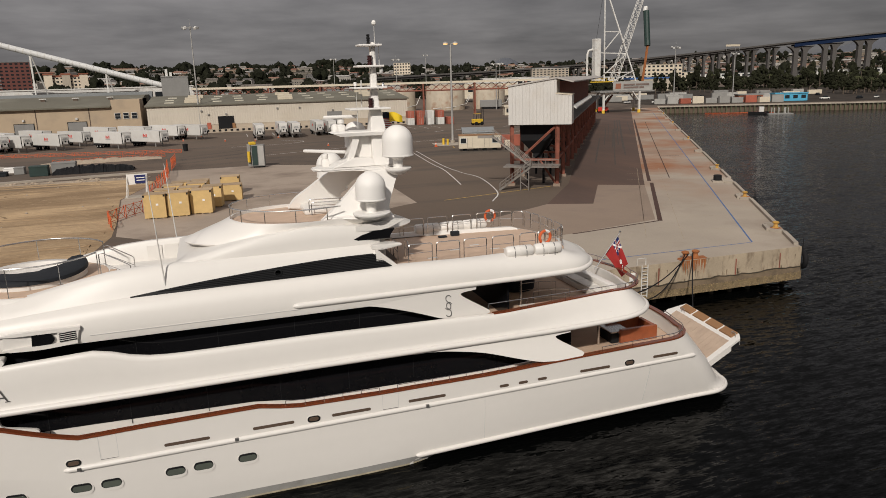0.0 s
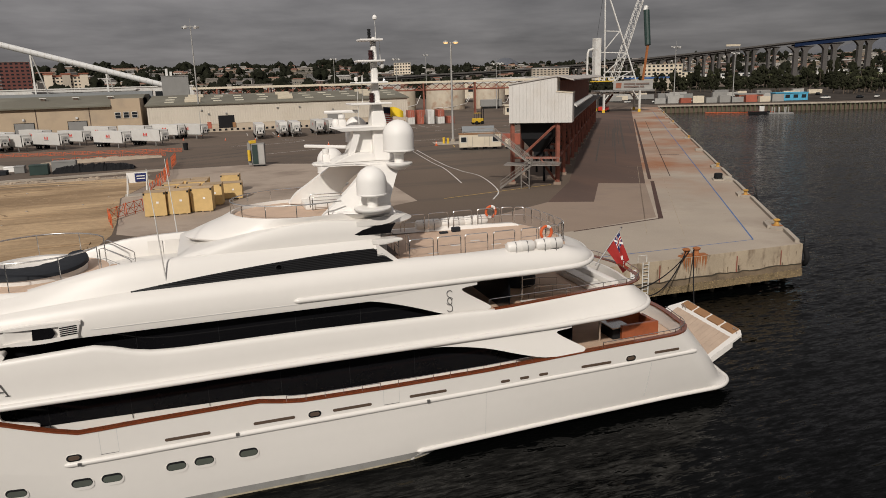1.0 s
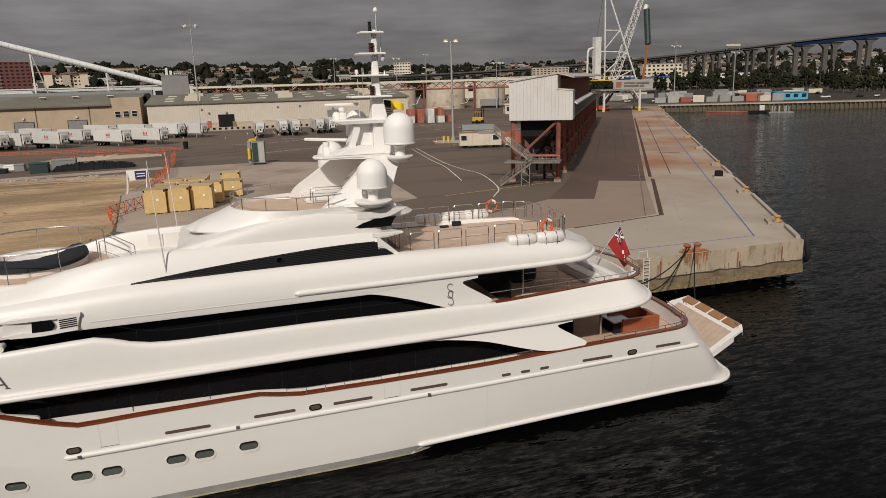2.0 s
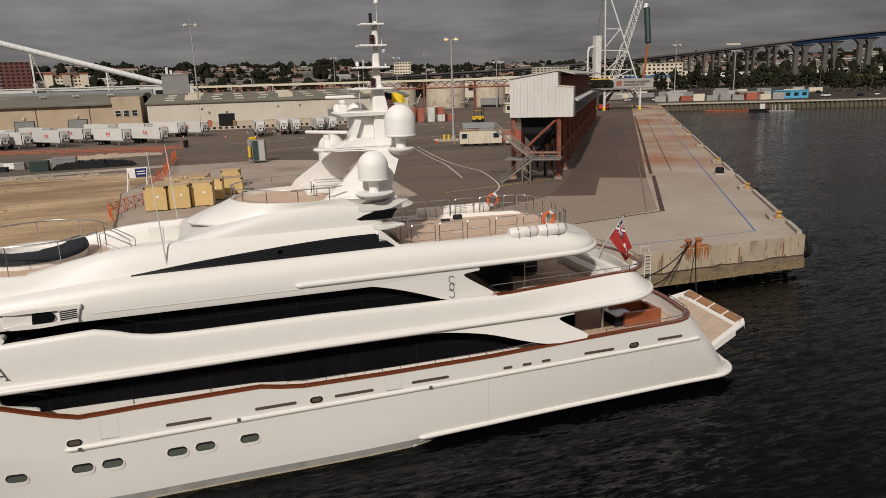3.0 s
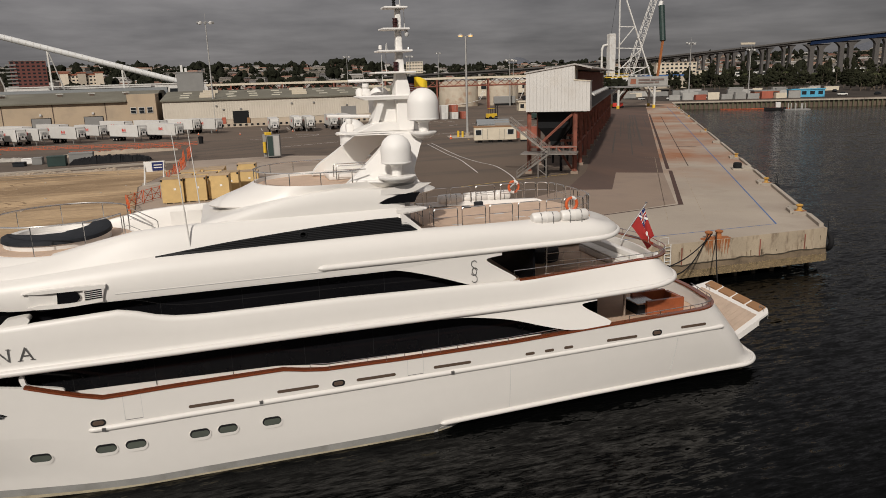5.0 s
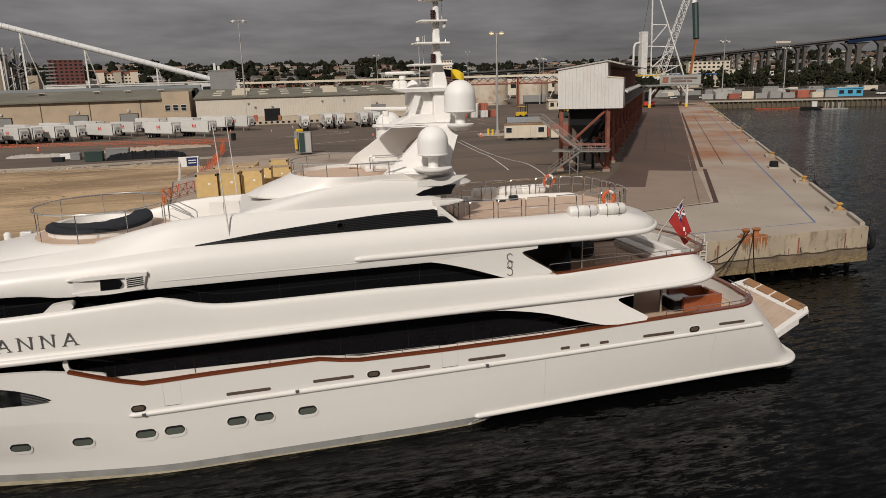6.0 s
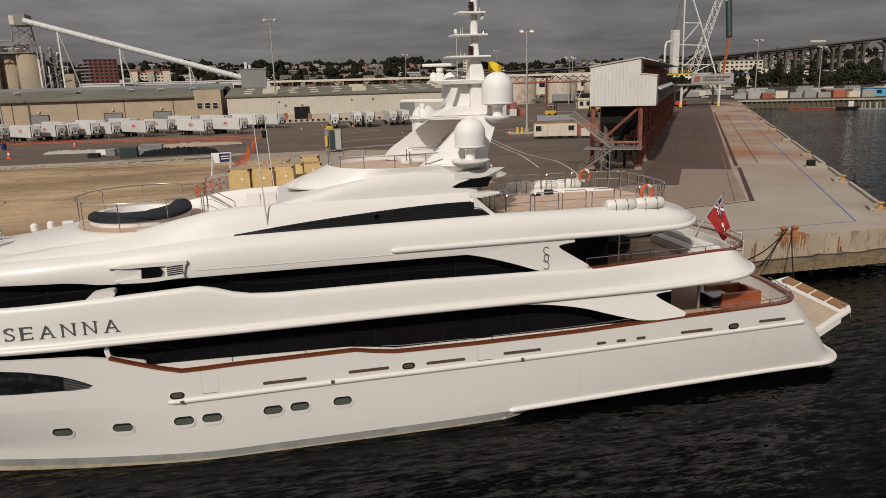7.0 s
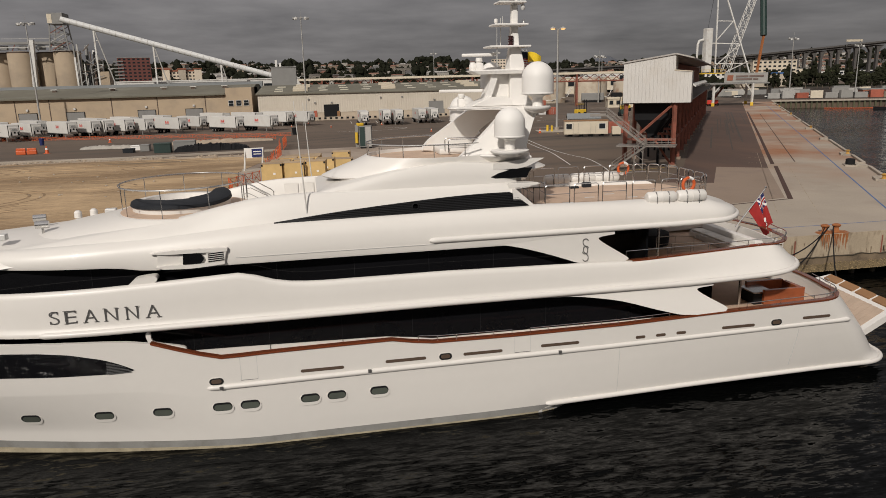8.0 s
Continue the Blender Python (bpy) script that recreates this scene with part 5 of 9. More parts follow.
bm = BM(); lathe(bm, [(.12, 0), (.1, .05), (.06, .14), (.06, .2), (.02, .24)], (8.82, YC - .2, 20.22), 12); part("horn_bell", bm, STEEL, mastp, "polished bell", True)
bm = BM(); lathe(bm, [(.03, .34), (.08, .30), (.12, .2), (.12, .1), (.08, .02), (.03, 0)], (8.73, YC - .3, 20.92), 12); part("camera_dome", bm, GELG, mastp, "grey hanging camera dome", True)
for x, y, z0, z1 in ((8.55, YC + .2, 22.5, 23.6), (8.8, YC + .4, 21.4, 22.6), (7.7, YC + .5, 19.1, 20.6), (7.2, YC - .6, 18, 20.0), (7.55, YC - .5, 20.2, 20.6)):
    bm = BM()
    tube(bm, (x, y, z0), (x, y, z1), 0.025, 6, 0.012)
    part("whip_antenna", bm, WSTEEL, mastp)
bm = BM()
lathe(bm, [(0.05, 0), (0.12, .05), (0.13, .15), (0.08, .25), (0.02, .28)], (8.55, YC + .2, 23.5), 10)
part("antenna_tip", bm, MASTW, mastp)


def dome(x, y, z, r, h, disc_r, stand, disc=True):
    """A satellite dome on its stand and dish-shaped foot."""
    bm = BM()
    prof = [(r * .5, -.02), (r * .97, -.02), (r * 1.02, .0), (r * 1.02, .05), (r, .07), (r, h - r)] + [(r * math.cos(t), h - r + r * math.sin(t)) for t in np.linspace(.15, math.pi / 2 - .05, 9)]
    lathe(bm, prof, (x, y, z), 32)
    dm = part("satellite_dome", bm, MASTW, yacht, "white satellite dome", True)
    bm = BM()
    lathe(bm, [(r * .9, 0.0), (r * .86, -.05), (r * .5, -.09), (.30, -.16), (.27, -.22), (.27, -stand + .06), (.40, -stand)], (x, y, z), 24)
    part("stand", bm, MASTW, dm, "", True)
    if disc:
        bm = BM()
        lathe(bm, [(disc_r * .45, -stand - .32), (disc_r * .95, -stand - .1), (disc_r, -stand - .03), (disc_r, -stand + .03), (disc_r * .9, -stand + .05)], (x, y, z), 28)
        part("foot", bm, MASTW, dm, "", True)


dome(7.16, 2.55, 14.46, 0.80, 1.48, 1.0, 0.72)
dome(6.12, 9.0, 14.98, 0.80, 1.48, 1.0, 0.72)
dome(9.02, 3.7, 16.55, 0.84, 1.66, 0.72, 0.68)
dome(7.45, 7.3, 16.88, 0.63, 1.42, 0.6, 0.9, False)
# shelf that carries the lower dome off the leg
bm = BM()
for_sec = [(4.9, .10, .05), (5.7, .5, .22), (6.4, .95, .42), (7.2, 1.1, .50), (7.8, .8, .42), (8.2, .35, .25), (8.4, .1, .1)]
loft(bm, [[(x, 3.35 - w, 13.50 - .02), (x, 3.35 - w * .9, 13.54), (x, 3.6, 13.56), (x, 3.6, 13.1), (x, 3.35 - w * .35, 13.50 - d)] for x, w, d in for_sec], closed=True, cap=True)
part("dome_shelf", bm, MASTW, yacht, "", True)
for yq in (YC + .55, YC - .1):
    bm = BM(); lathe(bm, [(.2, 0), (.22, .1), (.22, .22), (.16, .36), (.05, .42)], (6.15 + (yq - YC) * .6, yq + .5, 17.86), 14); part("small_dome", bm, MASTW, yacht, "", True)
# radar platforms
bm = BM()
loft(bm, [[(6.2, YC - .7, 17.62), (8.5, YC - .8, 17.62), (8.5, YC + .8, 17.62), (6.2, YC + .7, 17.62)], [(5.75, YC - .75, 17.80), (8.6, YC - .85, 17.80), (8.6, YC + .85, 17.80), (5.75, YC + .75, 17.80)], [(5.95, YC - .7, 17.86), (8.6, YC - .8, 17.86), (8.6, YC + .8, 17.86), (5.95, YC + .7, 17.86)]], closed=True, cap=True)
part("radar_platform", bm, MASTW, yacht)
bm = BM()
for near, wide in ((-.5, .36), (-.1, 0)):
    loft(bm, [[(x0, YC + near, z), (x1 if not wide else x0 + wide, YC + near, z), (x1 if not wide else x0 + wide, YC + .5, z), (x0 + (0 if wide else .02), YC + .5, z)] for x0, x1, z in ((6.49, 8.15, 16.30), (6.72, 8.15, 16.9), (6.85, 8.15, 17.3), (6.90, 8.15, 17.66))], closed=True, cap=True)
part("platform_pillar", bm, MASTW, yacht)
for x, y, z, l, b in ((6.4, YC + .2, 17.84, 1.9, 0.49), (5.45, YC + .6, 15.90, 2.9, 0.54)):
    bm = BM()
    box(bm, x - .2, x + .2, y - .2, y + .2, z, z + b * .8, .05); lathe(bm, [(.12, b * .75), (.2, b), (.18, b + .18)], (x, y, z), 14)
    rd = part("radar", bm, MASTW, yacht, "white open-array radar", True)
    bm = BM()
    boxm(bm, pose(x, y, z + b + .24, 0, 0, -8 if b < .5 else -46), l, .24, .17, .06)
    part("scanner_bar", bm, MASTW, rd, "", True)
# flags under the spreader
fl = thing("signal_flag", (9.3, YC + .55, 18.0), "plain yellow signal flag flying from the mast", "flag")
bm = BM()
loft(bm, [[(9.28 + u * .78, YC + .55 + .09 * math.sin(u * 7), 18.22 + v * (.55 - .2 * u * u) + .04 * math.sin(u * 5)) for u in np.linspace(0, 1, 9)] for v in (0, .5, 1)])
part("cloth", bm, YELC, fl, "", True)
fl = thing("courtesy_flag", (8.9, YC + .6, 17.8), "small striped red, white and navy courtesy flag", "flag")
fold = lambda x, z, o=0.0: (x, YC + .62 - o + .05 * math.sin(x * 9), z - .12 * (x - 8.9))
for k in range(9):
    bm = BM()
    loft(bm, [[fold(x, 17.90 + (k + v) * .062) for x in np.linspace(8.88, 9.42, 7)] for v in (0, 1)])
    part("stripe", bm, REDP if k % 2 == 0 else WHITEC, fl)
bm = BM()
loft(bm, [[fold(x, z, .01) for x in np.linspace(8.88, 9.36, 5)] for z in (18.46, 18.82)])
part("canton", bm, NAVYD, fl)

# ---- fore part: tub deck and its fairing ----
TX, TR = -9.55, 3.2
bm = BM()
seg = 56
rows = []
for rx0, rx1, ry, z in ((7.6, 3.9, 4.1, 10.42), (6.6, 3.8, 3.95, 10.62), (5.6, 3.7, 3.85, 10.80), (4.6, 3.6, 3.76, 10.96), (3.9, 3.5, 3.66, 11.10), (3.45, 3.4, 3.58, 11.19), (3.34, 3.3, 3.5, 11.21)):
    rows.append([(TX + (rx1 if math.cos(t) > 0 else rx0) * math.cos(t), YC + ry * math.sin(t), z) for t in np.linspace(0, 2 * math.pi, seg, endpoint=False)])
loft(bm, rows, closed=True, cap=True)
part("tub_fairing", bm, GEL, yacht, "smooth white fairing round the tub deck", True)
bm = BM()
lathe(bm, [(3.22, 11.17), (3.22, 11.23)], (TX, YC, 0), 48, 1.0, 1.06)
part("tub_deck", bm, TEAK, yacht)
bm = BM()
lathe(bm, [(2.45, 11.22), (2.45, 11.60), (2.35, 11.66), (1.95, 11.66), (1.9, 11.4)], (TX - .25, YC + .2, 0), 44)
part("hot_tub", bm, GEL, yacht, "round white hot tub", True)
bm = BM()
rows = []
for t in np.linspace(radians(172), radians(392), 34):
    k = (t - radians(172)) / radians(220)
    rin = lerp(k, [(0, 2.0), (.12, 1.0), (.35, .35), (.72, .35), (.9, 1.3), (1, 1.75)])
    zz = 11.68 + 0.28 * max(0, (k - .62) / .38) ** 1.5
    rows.append([(TX - .25 + r * math.cos(t), YC + .2 + r * math.sin(t), zz + dz) for r, dz in ((2.54, -.2), (2.5, -.03), (2.38, .03), (rin + .2, .02), (rin, -.06))])
loft(bm, rows, cap=True)
part("tub_cover", bm, COVER, yacht, "dark grey fitted cover", True)
ring = [(TX + TR * math.cos(t), YC + 3.42 * math.sin(t), 11.22) for t in np.linspace(radians(22), radians(338), 25)]
guard(ring, 1.38, yacht, (0.975,), 3, 0.024)
# steps from the tub deck into the well, with their rails
for k in range(4):
    bm = BM()
    box(bm, -6.3 + k * .3, -6.0 + k * .3, YC - 1.0, YC + .6, 10.8, 11.22 - k * .1)
    part("step", bm, TEAK, yacht)
for y in (YC - 1.15, YC + .75):
    bm = BM()
    sweep(bm, [(-6.5, y, 11.44), (-6.5, y, 12.45), (-6.3, y, 12.48), (-5.2, y, 11.8), (-5.1, y, 11.7), (-5.1, y, 10.85)], 0.028, 6)
    sweep(bm, [(-6.5, y, 11.9), (-6.3, y, 11.95), (-5.15, y, 11.3)], 0.02, 6)
    part("stair_rail", bm, STEEL, yacht, "", True)
bm = BM()
box(bm, -5.2, -2.0, YC - 2.9, YC + 2.9, 10.70, 10.83)
part("well_lining", bm, GEL, yacht)
for x in (-4.6, -3.7, -2.8):
    bm = BM(); box(bm, x, x + .78, YC + 2.92, YC + 2.945, 10.95, 11.8)
    part("locker_door", bm, GEL, yacht)
# scoop with its port and grille on the side
for s in (-1, 1):
    yf = YC + s * 4.73
    bm = BM()
    prism(bm, [(-8.1, 9.30), (-7.30, 9.30), (-7.16, 9.84), (-8.1, 9.80)], "y", yf - s * .3, yf + s * .15)
    bmesh.ops.bevel(bm, geom=list(bm.edges), offset=0.03, segments=1, affect="EDGES")
    sc_ = part("side_scoop", bm, GEL, sunb, "moulded white scoop with grille")
    bm = BM()
    prism(bm, smooth_curve([(-10.6, 9.86), (-9.97, 9.94), (-8.7, 9.97), (-7.13, 9.95)], 4) + smooth_curve([(-7.15, 9.78), (-8.7, 9.79), (-9.9, 9.79)], 4), "y", yf - s * .3, yf + s * .17)
    part("upper_lip", bm, GEL, sc_)
    bm = BM()
    prism(bm, smooth_curve([(-10.4, 9.22), (-9.8, 9.28), (-8.8, 9.25), (-7.3, 9.32)], 4) + smooth_curve([(-7.31, 9.18), (-8.8, 9.07), (-10.06, 9.10)], 4), "y", yf - s * .3, yf + s * .19)
    part("lower_lip", bm, GEL, sc_)
    bm = BM()
    loft(bm, [[(-10.3, yf + s * .10, z), (-9.1, yf - s * .03, z)] for z in (9.2, 9.84)])
    part("cheek", bm, GEL, sc_)
    bm = BM()
    prism(bm, [(-9.2, 9.24), (-8.54, 9.23)] + smooth_curve([(-8.40, 9.27), (-8.27, 9.42), (-8.25, 9.52), (-8.33, 9.68), (-8.48, 9.78)], 3) + [(-9.15, 9.80)], "y", yf + s * .05, yf + s * .13)
    part("opening", bm, BLACKG, sc_)
    for k in range(5):
        bm = BM()
        stadium(bm, -7.68, 9.36 + k * .092, 0.74, 0.055, yf + s * .13, yf + s * .165, 4, slope=.06)
        part("grille_slot", bm, DARK, sc_)
bm = BM()
box(bm, -6.8, 2.9, YC - 4.755, YC - 4.72, 9.40, 9.425)
part("seam", bm, GELG, sunb)
# roof fittings forward
for x, y, k in ((-17.0, 6.4, 0), (-15.7, 8.2, 1), (-16.2, 4.3, 0), (-17.6, 2.9, 2), (-15.0, 8.6, 1), (-14.2, 9.0, 2)):
    zf = lerp(x, [(-26, 9.9), (-19, 10.3), (-13, 10.55)])
    if k == 0:
        bm = BM(); tube(bm, (x, y, 10.4), (x, y, 10.8), .06, 8); tube(bm, (x - .3, y - .05, 10.95), (x + .3, y + .05, 10.95), .18, 12)
        part("searchlight", bm, STEEL, yacht, "", True)
    elif k == 1:
        bm = BM(); lathe(bm, [(.05, 0), (.2, .05), (.2, .35), (.1, .45)], (x, y, 10.5), 14)
        part("small_dome", bm, GEL, yacht, "", True)
    else:
        bm = BM(); box(bm, x - .3, x + .3, y - .2, y + .2, 10.55, 10.85, .05)
        part("deck_light", bm, GELG, yacht)
for s in (-1, 1):
    bm = BM()
    pts = smooth_curve([(-11.19, 5.92), (-11.17, 6.11), (-11.06, 6.19), (-10.97, 6.07), (-10.95, 5.84), (-10.79, 5.63), (-10.17, 5.48), (-9.55, 5.33), (-9.43, 5.21), (-9.52, 5.1), (-10.2, 5.25), (-10.94, 5.47), (-11.12, 5.68)], 2)
    prism(bm, pts, "y", YC + s * 5.1, YC + s * 4.95)
    part("bulwark_wing", bm, GEL, yacht)
# tall whips at the side
for x, y, zt in ((-3.33, 1.75, 16.6), (-2.95, 9.6, 16.3)):
    bm = BM()
    tube(bm, (x, y, 10.75), (x - .28, y, zt), .04, 6, .016)
    part("whip_antenna", bm, WSTEEL, yacht)

# ---- after decks ----
zc = 10.84
port_run = [(x, 1.98) for x in (9.0, 10.35, 10.6, 11.95, 12.2, 13.55, 13.9, 15.2)]
for a, b in zip(port_run[::2], port_run[1::2]):
    hoop((a[0], a[1] + .25, zc), (b[0], b[1] + .25, zc), 1.02, yacht)
    hoop((a[0], 2 * YC - a[1] - .25, zc), (b[0], 2 * YC - b[1] - .25, zc), 1.02, yacht)
arc = [(18.9 - 1.9 + 1.9 * math.sin(t), 3.6 - 1.3 * math.cos(t)) for t in np.linspace(0.1, math.pi / 2, 4)]
aft = [(15.5, 2.25), (16.7, 2.32)] + arc + [(18.95, 4.8), (18.98, 6.0)]
for a, b in zip(aft, aft[1:]):
    m = 0.08
    A, B = Vector(a), Vector(b)
    d = (B - A)
    A2, B2 = A + d * m, B - d * m
    hoop((A2.x, A2.y, zc), (B2.x, B2.y, zc), 1.02, yacht)
    hoop((A2.x, 2 * YC - A2.y, zc), (B2.x, 2 * YC - B2.y, zc), 1.02, yacht)
for x, y in ((8.6, 3.0), (8.6, 4.0), (9.2, 3.0)):
    hoop((x, y, zc), (x + .05, y + .9, zc), 1.0, yacht)
bm = BM()
box(bm, 7.95, 8.6, YC - 2.5, YC + 2.5, 9.7, 10.9)
part("stair_well", bm, SLOT, yacht)


def liferaft(x, y, z, turn=0):
    t = thing("life_raft", (x, y, z), "white life raft canister lashed in a steel cradle", "life raft", "life rafts on the sun deck")
    bm = BM()
    prof = [(.05, -.84), (.25, -.82), (.33, -.72), (.34, -.03), (.36, -.02), (.36, .02), (.34, .03), (.33, .72), (.25, .82), (.05, .84)]
    rows = [[(x + h, y + r * math.cos(k * math.pi / 8), z + .36 + r * math.sin(k * math.pi / 8)) for k in range(16)] for r, h in prof]
    loft(bm, rows, closed=True, cap=True)
    part("canister", bm, GEL, t, "", True)
    for h in (-.35, .35):
        bm = BM()
        sweep(bm, [(x + h, y - .33, z), (x + h, y - .33, z + .38), (x + h, y - .2, z + .66), (x + h, y + .2, z + .66), (x + h, y + .33, z + .38), (x + h, y + .33, z)], .03, 6)
        part("strap", bm, LETTER, t, "dark lashing strap")
    bm = BM(); box(bm, x - .6, x + .6, y - .2, y + .2, z, z + .09)
    part("cradle", bm, STEEL, t)


for x in (15.33, 17.08):
    liferaft(x, 1.8, 10.6)
for x in (12.3, 14.0, 15.6):
    liferaft(x, 2 * YC - 1.75, 10.7)


def life_ring(c, turn):
    t = thing("life_ring", c, "orange life ring with white bands hung on the rail", "life ring", "life rings")
    m = pose(*c, 90, 0, turn)
    R, r = .36, .085
    for k in range(8):
        bm = BM()
        rows = []
        for u in np.linspace(k * math.pi / 4, (k + 1) * math.pi / 4 if k % 2 == 0 else (k + 1) * math.pi / 4, 5):
            rows.append([m @ Vector(((R + r * math.cos(v)) * math.cos(u), (R + r * math.cos(v)) * math.sin(u), r * math.sin(v))) for v in np.linspace(0, 2 * math.pi, 8, endpoint=False)])
        loft(bm, rows, closed=True)
        part("segment", bm, ORANGE if k % 2 == 0 else (WHITEC if k % 4 == 1 else ORANGE), t, "", True)


life_ring((17.2, 2.3, 11.5), 8)
life_ring((16.6, 2 * YC - 2.1, 11.6), 5)
# things left on the sun deck
for x, y, h, nm_, lab in ((13.9, 8.7, .3, "tool_box", "small dark grey box lying on teak planking"), (13.0, 8.5, .12, "cloth_bundle", "crumpled dark cloth lying on teak planking")):
    t = thing(nm_, (x, y, 10.62), lab, "box" if "box" in nm_ else "cloth")
    bm = BM(); box(bm, x - .28, x + .28, y - .16, y + .16, 10.62, 10.62 + h, .04)
    part("body", bm, COVER, t)
for k, (x, y) in enumerate(((10.5, 3.6), (12.3, 4.9), (13.8, 5.6), (14.6, 4.2), (15.3, 3.9))):
    bm = BM(); box(bm, x, x + .6, y, y + .18, 10.62, 10.632)
    part("deck_hatch", bm, GELG, yacht)

# rails over the cap rails aft
cap2 = [(x, y) for x, y in inset(mirrored([(x, o - 1.05) for x, o in b_half if x > 13.2 and o > 1.2]), .02)]
n2 = len(cap2)
guard([(x, y, bt(x) + .05) for x, y in cap2[: n2 // 2]], 0.32, upper, (), 3, 0.02)
guard([(x, y, bt(x) + .05) for x, y in cap2[n2 // 2:]], 0.32, upper, (), 3, 0.02)
cap1 = [(x, y) for x, y in inset(mirrored([(x, o) for x, o in top if x > 19.3 and o > 1.2]), .12)]
n1 = len(cap1)
guard([(x, y, sheer(x) + .05) for x, y in cap1[: n1 // 2]], 0.26, hull, (), 2, 0.02)
guard([(x, y, sheer(x) + .05) for x, y in cap1[n1 // 2:]], 0.26, hull, (), 2, 0.02)
side = [(x, hull_y(x, sheer(x) - .1) + .12, sheer(x) + .05) for x in np.linspace(1.7, 18.2, 18)]
guard(side[:6], 0.24, hull, (), 1, 0.016)
guard(side[6:], 0.24, hull, (), 1, 0.016)
side = [(x, 2 * YC - hull_y(x, sheer(x) - .1) - .12, sheer(x) + .05) for x in np.linspace(1.7, 18.2, 14)]
guard(side, 0.24, hull, (), 1, 0.016)

# furniture of the after decks
t = thing("bar_cabinet", (23.6, 3.8, 3.96), "varnished mahogany bar counter on the after deck", "bar counter")
bm = BM(); box(bm, 22.75, 25.4, 2.75, 3.0, 3.96, 4.86, .03); part("counter", bm, MAHOG, t)
bm = BM(); box(bm, 22.75, 25.2, 4.5, 4.75, 3.96, 4.9, .03); part("back_counter", bm, MAHOG, t)
bm = BM(); box(bm, 22.2, 23.5, 3.0, 4.5, 4.62, 4.7); part("worktop", bm, STEEL, t)
bm = BM(); box(bm, 22.2, 22.75, 2.95, 4.4, 3.96, 4.6, .05); part("side_shelf", bm, DARK, t)
bm = BM(); box(bm, 25.15, 25.4, 3.0, 4.5, 3.96, 4.84, .03); part("end_panel", bm, MAHOG, t)
for y in (3.2, 2 * YC - 3.2):
    bm = BM(); tube(bm, (21.4, y, 3.95), (21.4, y, 6.5), .09, 12)
    part("deck_pillar", bm, STEEL, yacht, "polished deck pillar", True)
    bm = BM(); tube(bm, (16.2, y + .3, 7.02), (16.2, y + .3, 9.7), .07, 12)
    part("deck_pillar", bm, STEEL, yacht, "polished deck pillar", True)
t = thing("deck_settee", (21.8, 6.0, 7.03), "long white moulded settee with pale cushions across the stern", "sofa")
bm = BM(); box(bm, 21.05, 22.3, 2.9, 8.6, 7.03, 7.42, .06); part("base", bm, GEL, t)
bm = BM(); box(bm, 21.95, 22.5, 2.9, 8.6, 7.40, 7.86, .1); part("backrest", bm, GEL, t, "", True)
for k in range(4):
    bm = BM(); box(bm, 21.1, 21.93, 2.98 + k * 1.4, 4.32 + k * 1.4, 7.42, 7.54, .04); part("cushion", bm, CUSH, t, "", True)
for y in (3.6, 7.4):
    bm = BM(); box(bm, 21.03, 21.05, y, y + .3, 7.12, 7.3); part("locker_vent", bm, GELG, t)
t = thing("coffee_table", (16.3, 2.4, 7.03), "low white deck table", "table")
bm = BM(); box(bm, 15.8, 16.8, 1.9, 2.9, 7.33, 7.39, .02); part("tabletop", bm, GEL, t)
bm = BM(); box(bm, 16.1, 16.5, 2.2, 2.6, 7.03, 7.33, .04); part("pedestal", bm, GEL, t)
t = thing("dining_table", (17.6, 7.4, 7.03), "round dark table under a grey cover", "table")
bm = BM(); lathe(bm, [(1.2, 0), (1.25, .5), (1.2, .74), (.6, .78)], (17.6, 7.4, 7.03), 24); part("cover", bm, COVER, t, "", True)
for y in (3.4, 5.2):
    guard([(17.0, y, 7.03), (18.2, y, 7.03), (19.2, y - .4, 7.03)], .9, yacht, (.5,), 1, .02)
# stern: swim door let down aft
sd = thing("stern_platform", (31.0, 6.0, 2.0), "white stern platform with teak planking let down over the water", "swim platform")


def tilt(x, y, dz=0.0):
    """A place on the let-down door, whose outer edge stands higher."""
    return (x, y, 1.75 + (x - 29.2) * 0.40 + dz)


def slab(pts, z0, z1):
    bm = BM()
    lo = [bm.verts.new(tilt(x, y, z0)) for x, y in pts]; hi = [bm.verts.new(tilt(x, y, z1)) for x, y in pts]
    n = len(pts)
    for k in range(n):
        bm.faces.new((lo[k], lo[(k + 1) % n], hi[(k + 1) % n], hi[k]))
    bm.faces.new(lo[::-1]); bm.faces.new(hi)
    return bm


part("frame", slab([(28.8, 2.3), (32.0, 2.75), (32.3, 3.2), (32.8, 9.6), (31.6, 10.2), (28.6, 9.3)], -.35, 0.1), GEL, sd, "", True)
for k in range(12):
    part("planking", slab([(29.0, 2.75 + k * .52), (31.42 + k * .036, 3.15 + k * .525), (31.42 + k * .036, 3.65 + k * .525), (29.0, 3.25 + k * .52)], 0.1, .125), TEAKG, sd)
for k in range(4):
    y = 3.3 + k * 1.6
    part("pad", slab([(31.72 + k * .11, y), (32.25 + k * .11, y), (32.34 + k * .11, y + 1.32), (31.81 + k * .11, y + 1.32)], .1, .2), CUSHT, sd, "tan pad")
part("light_panel", slab([(31.2, 2.60), (31.9, 2.70), (31.9, 2.66), (31.2, 2.56)], -.28, -.02), DARK, sd)
bm = BM(); box(bm, 28.4, 29.6, 3.0, 8.8, 0.6, 1.7); part("hinge_block", bm, GELG, sd)
for y in (3.1, 8.6):
    bm = BM(); sweep(bm, [tilt(31.9, y, .1), tilt(31.9, y, .4), tilt(31.95, y + .4, .4), tilt(31.95, y + .4, .1)], .03, 6); part("grab_rail", bm, STEEL, sd)
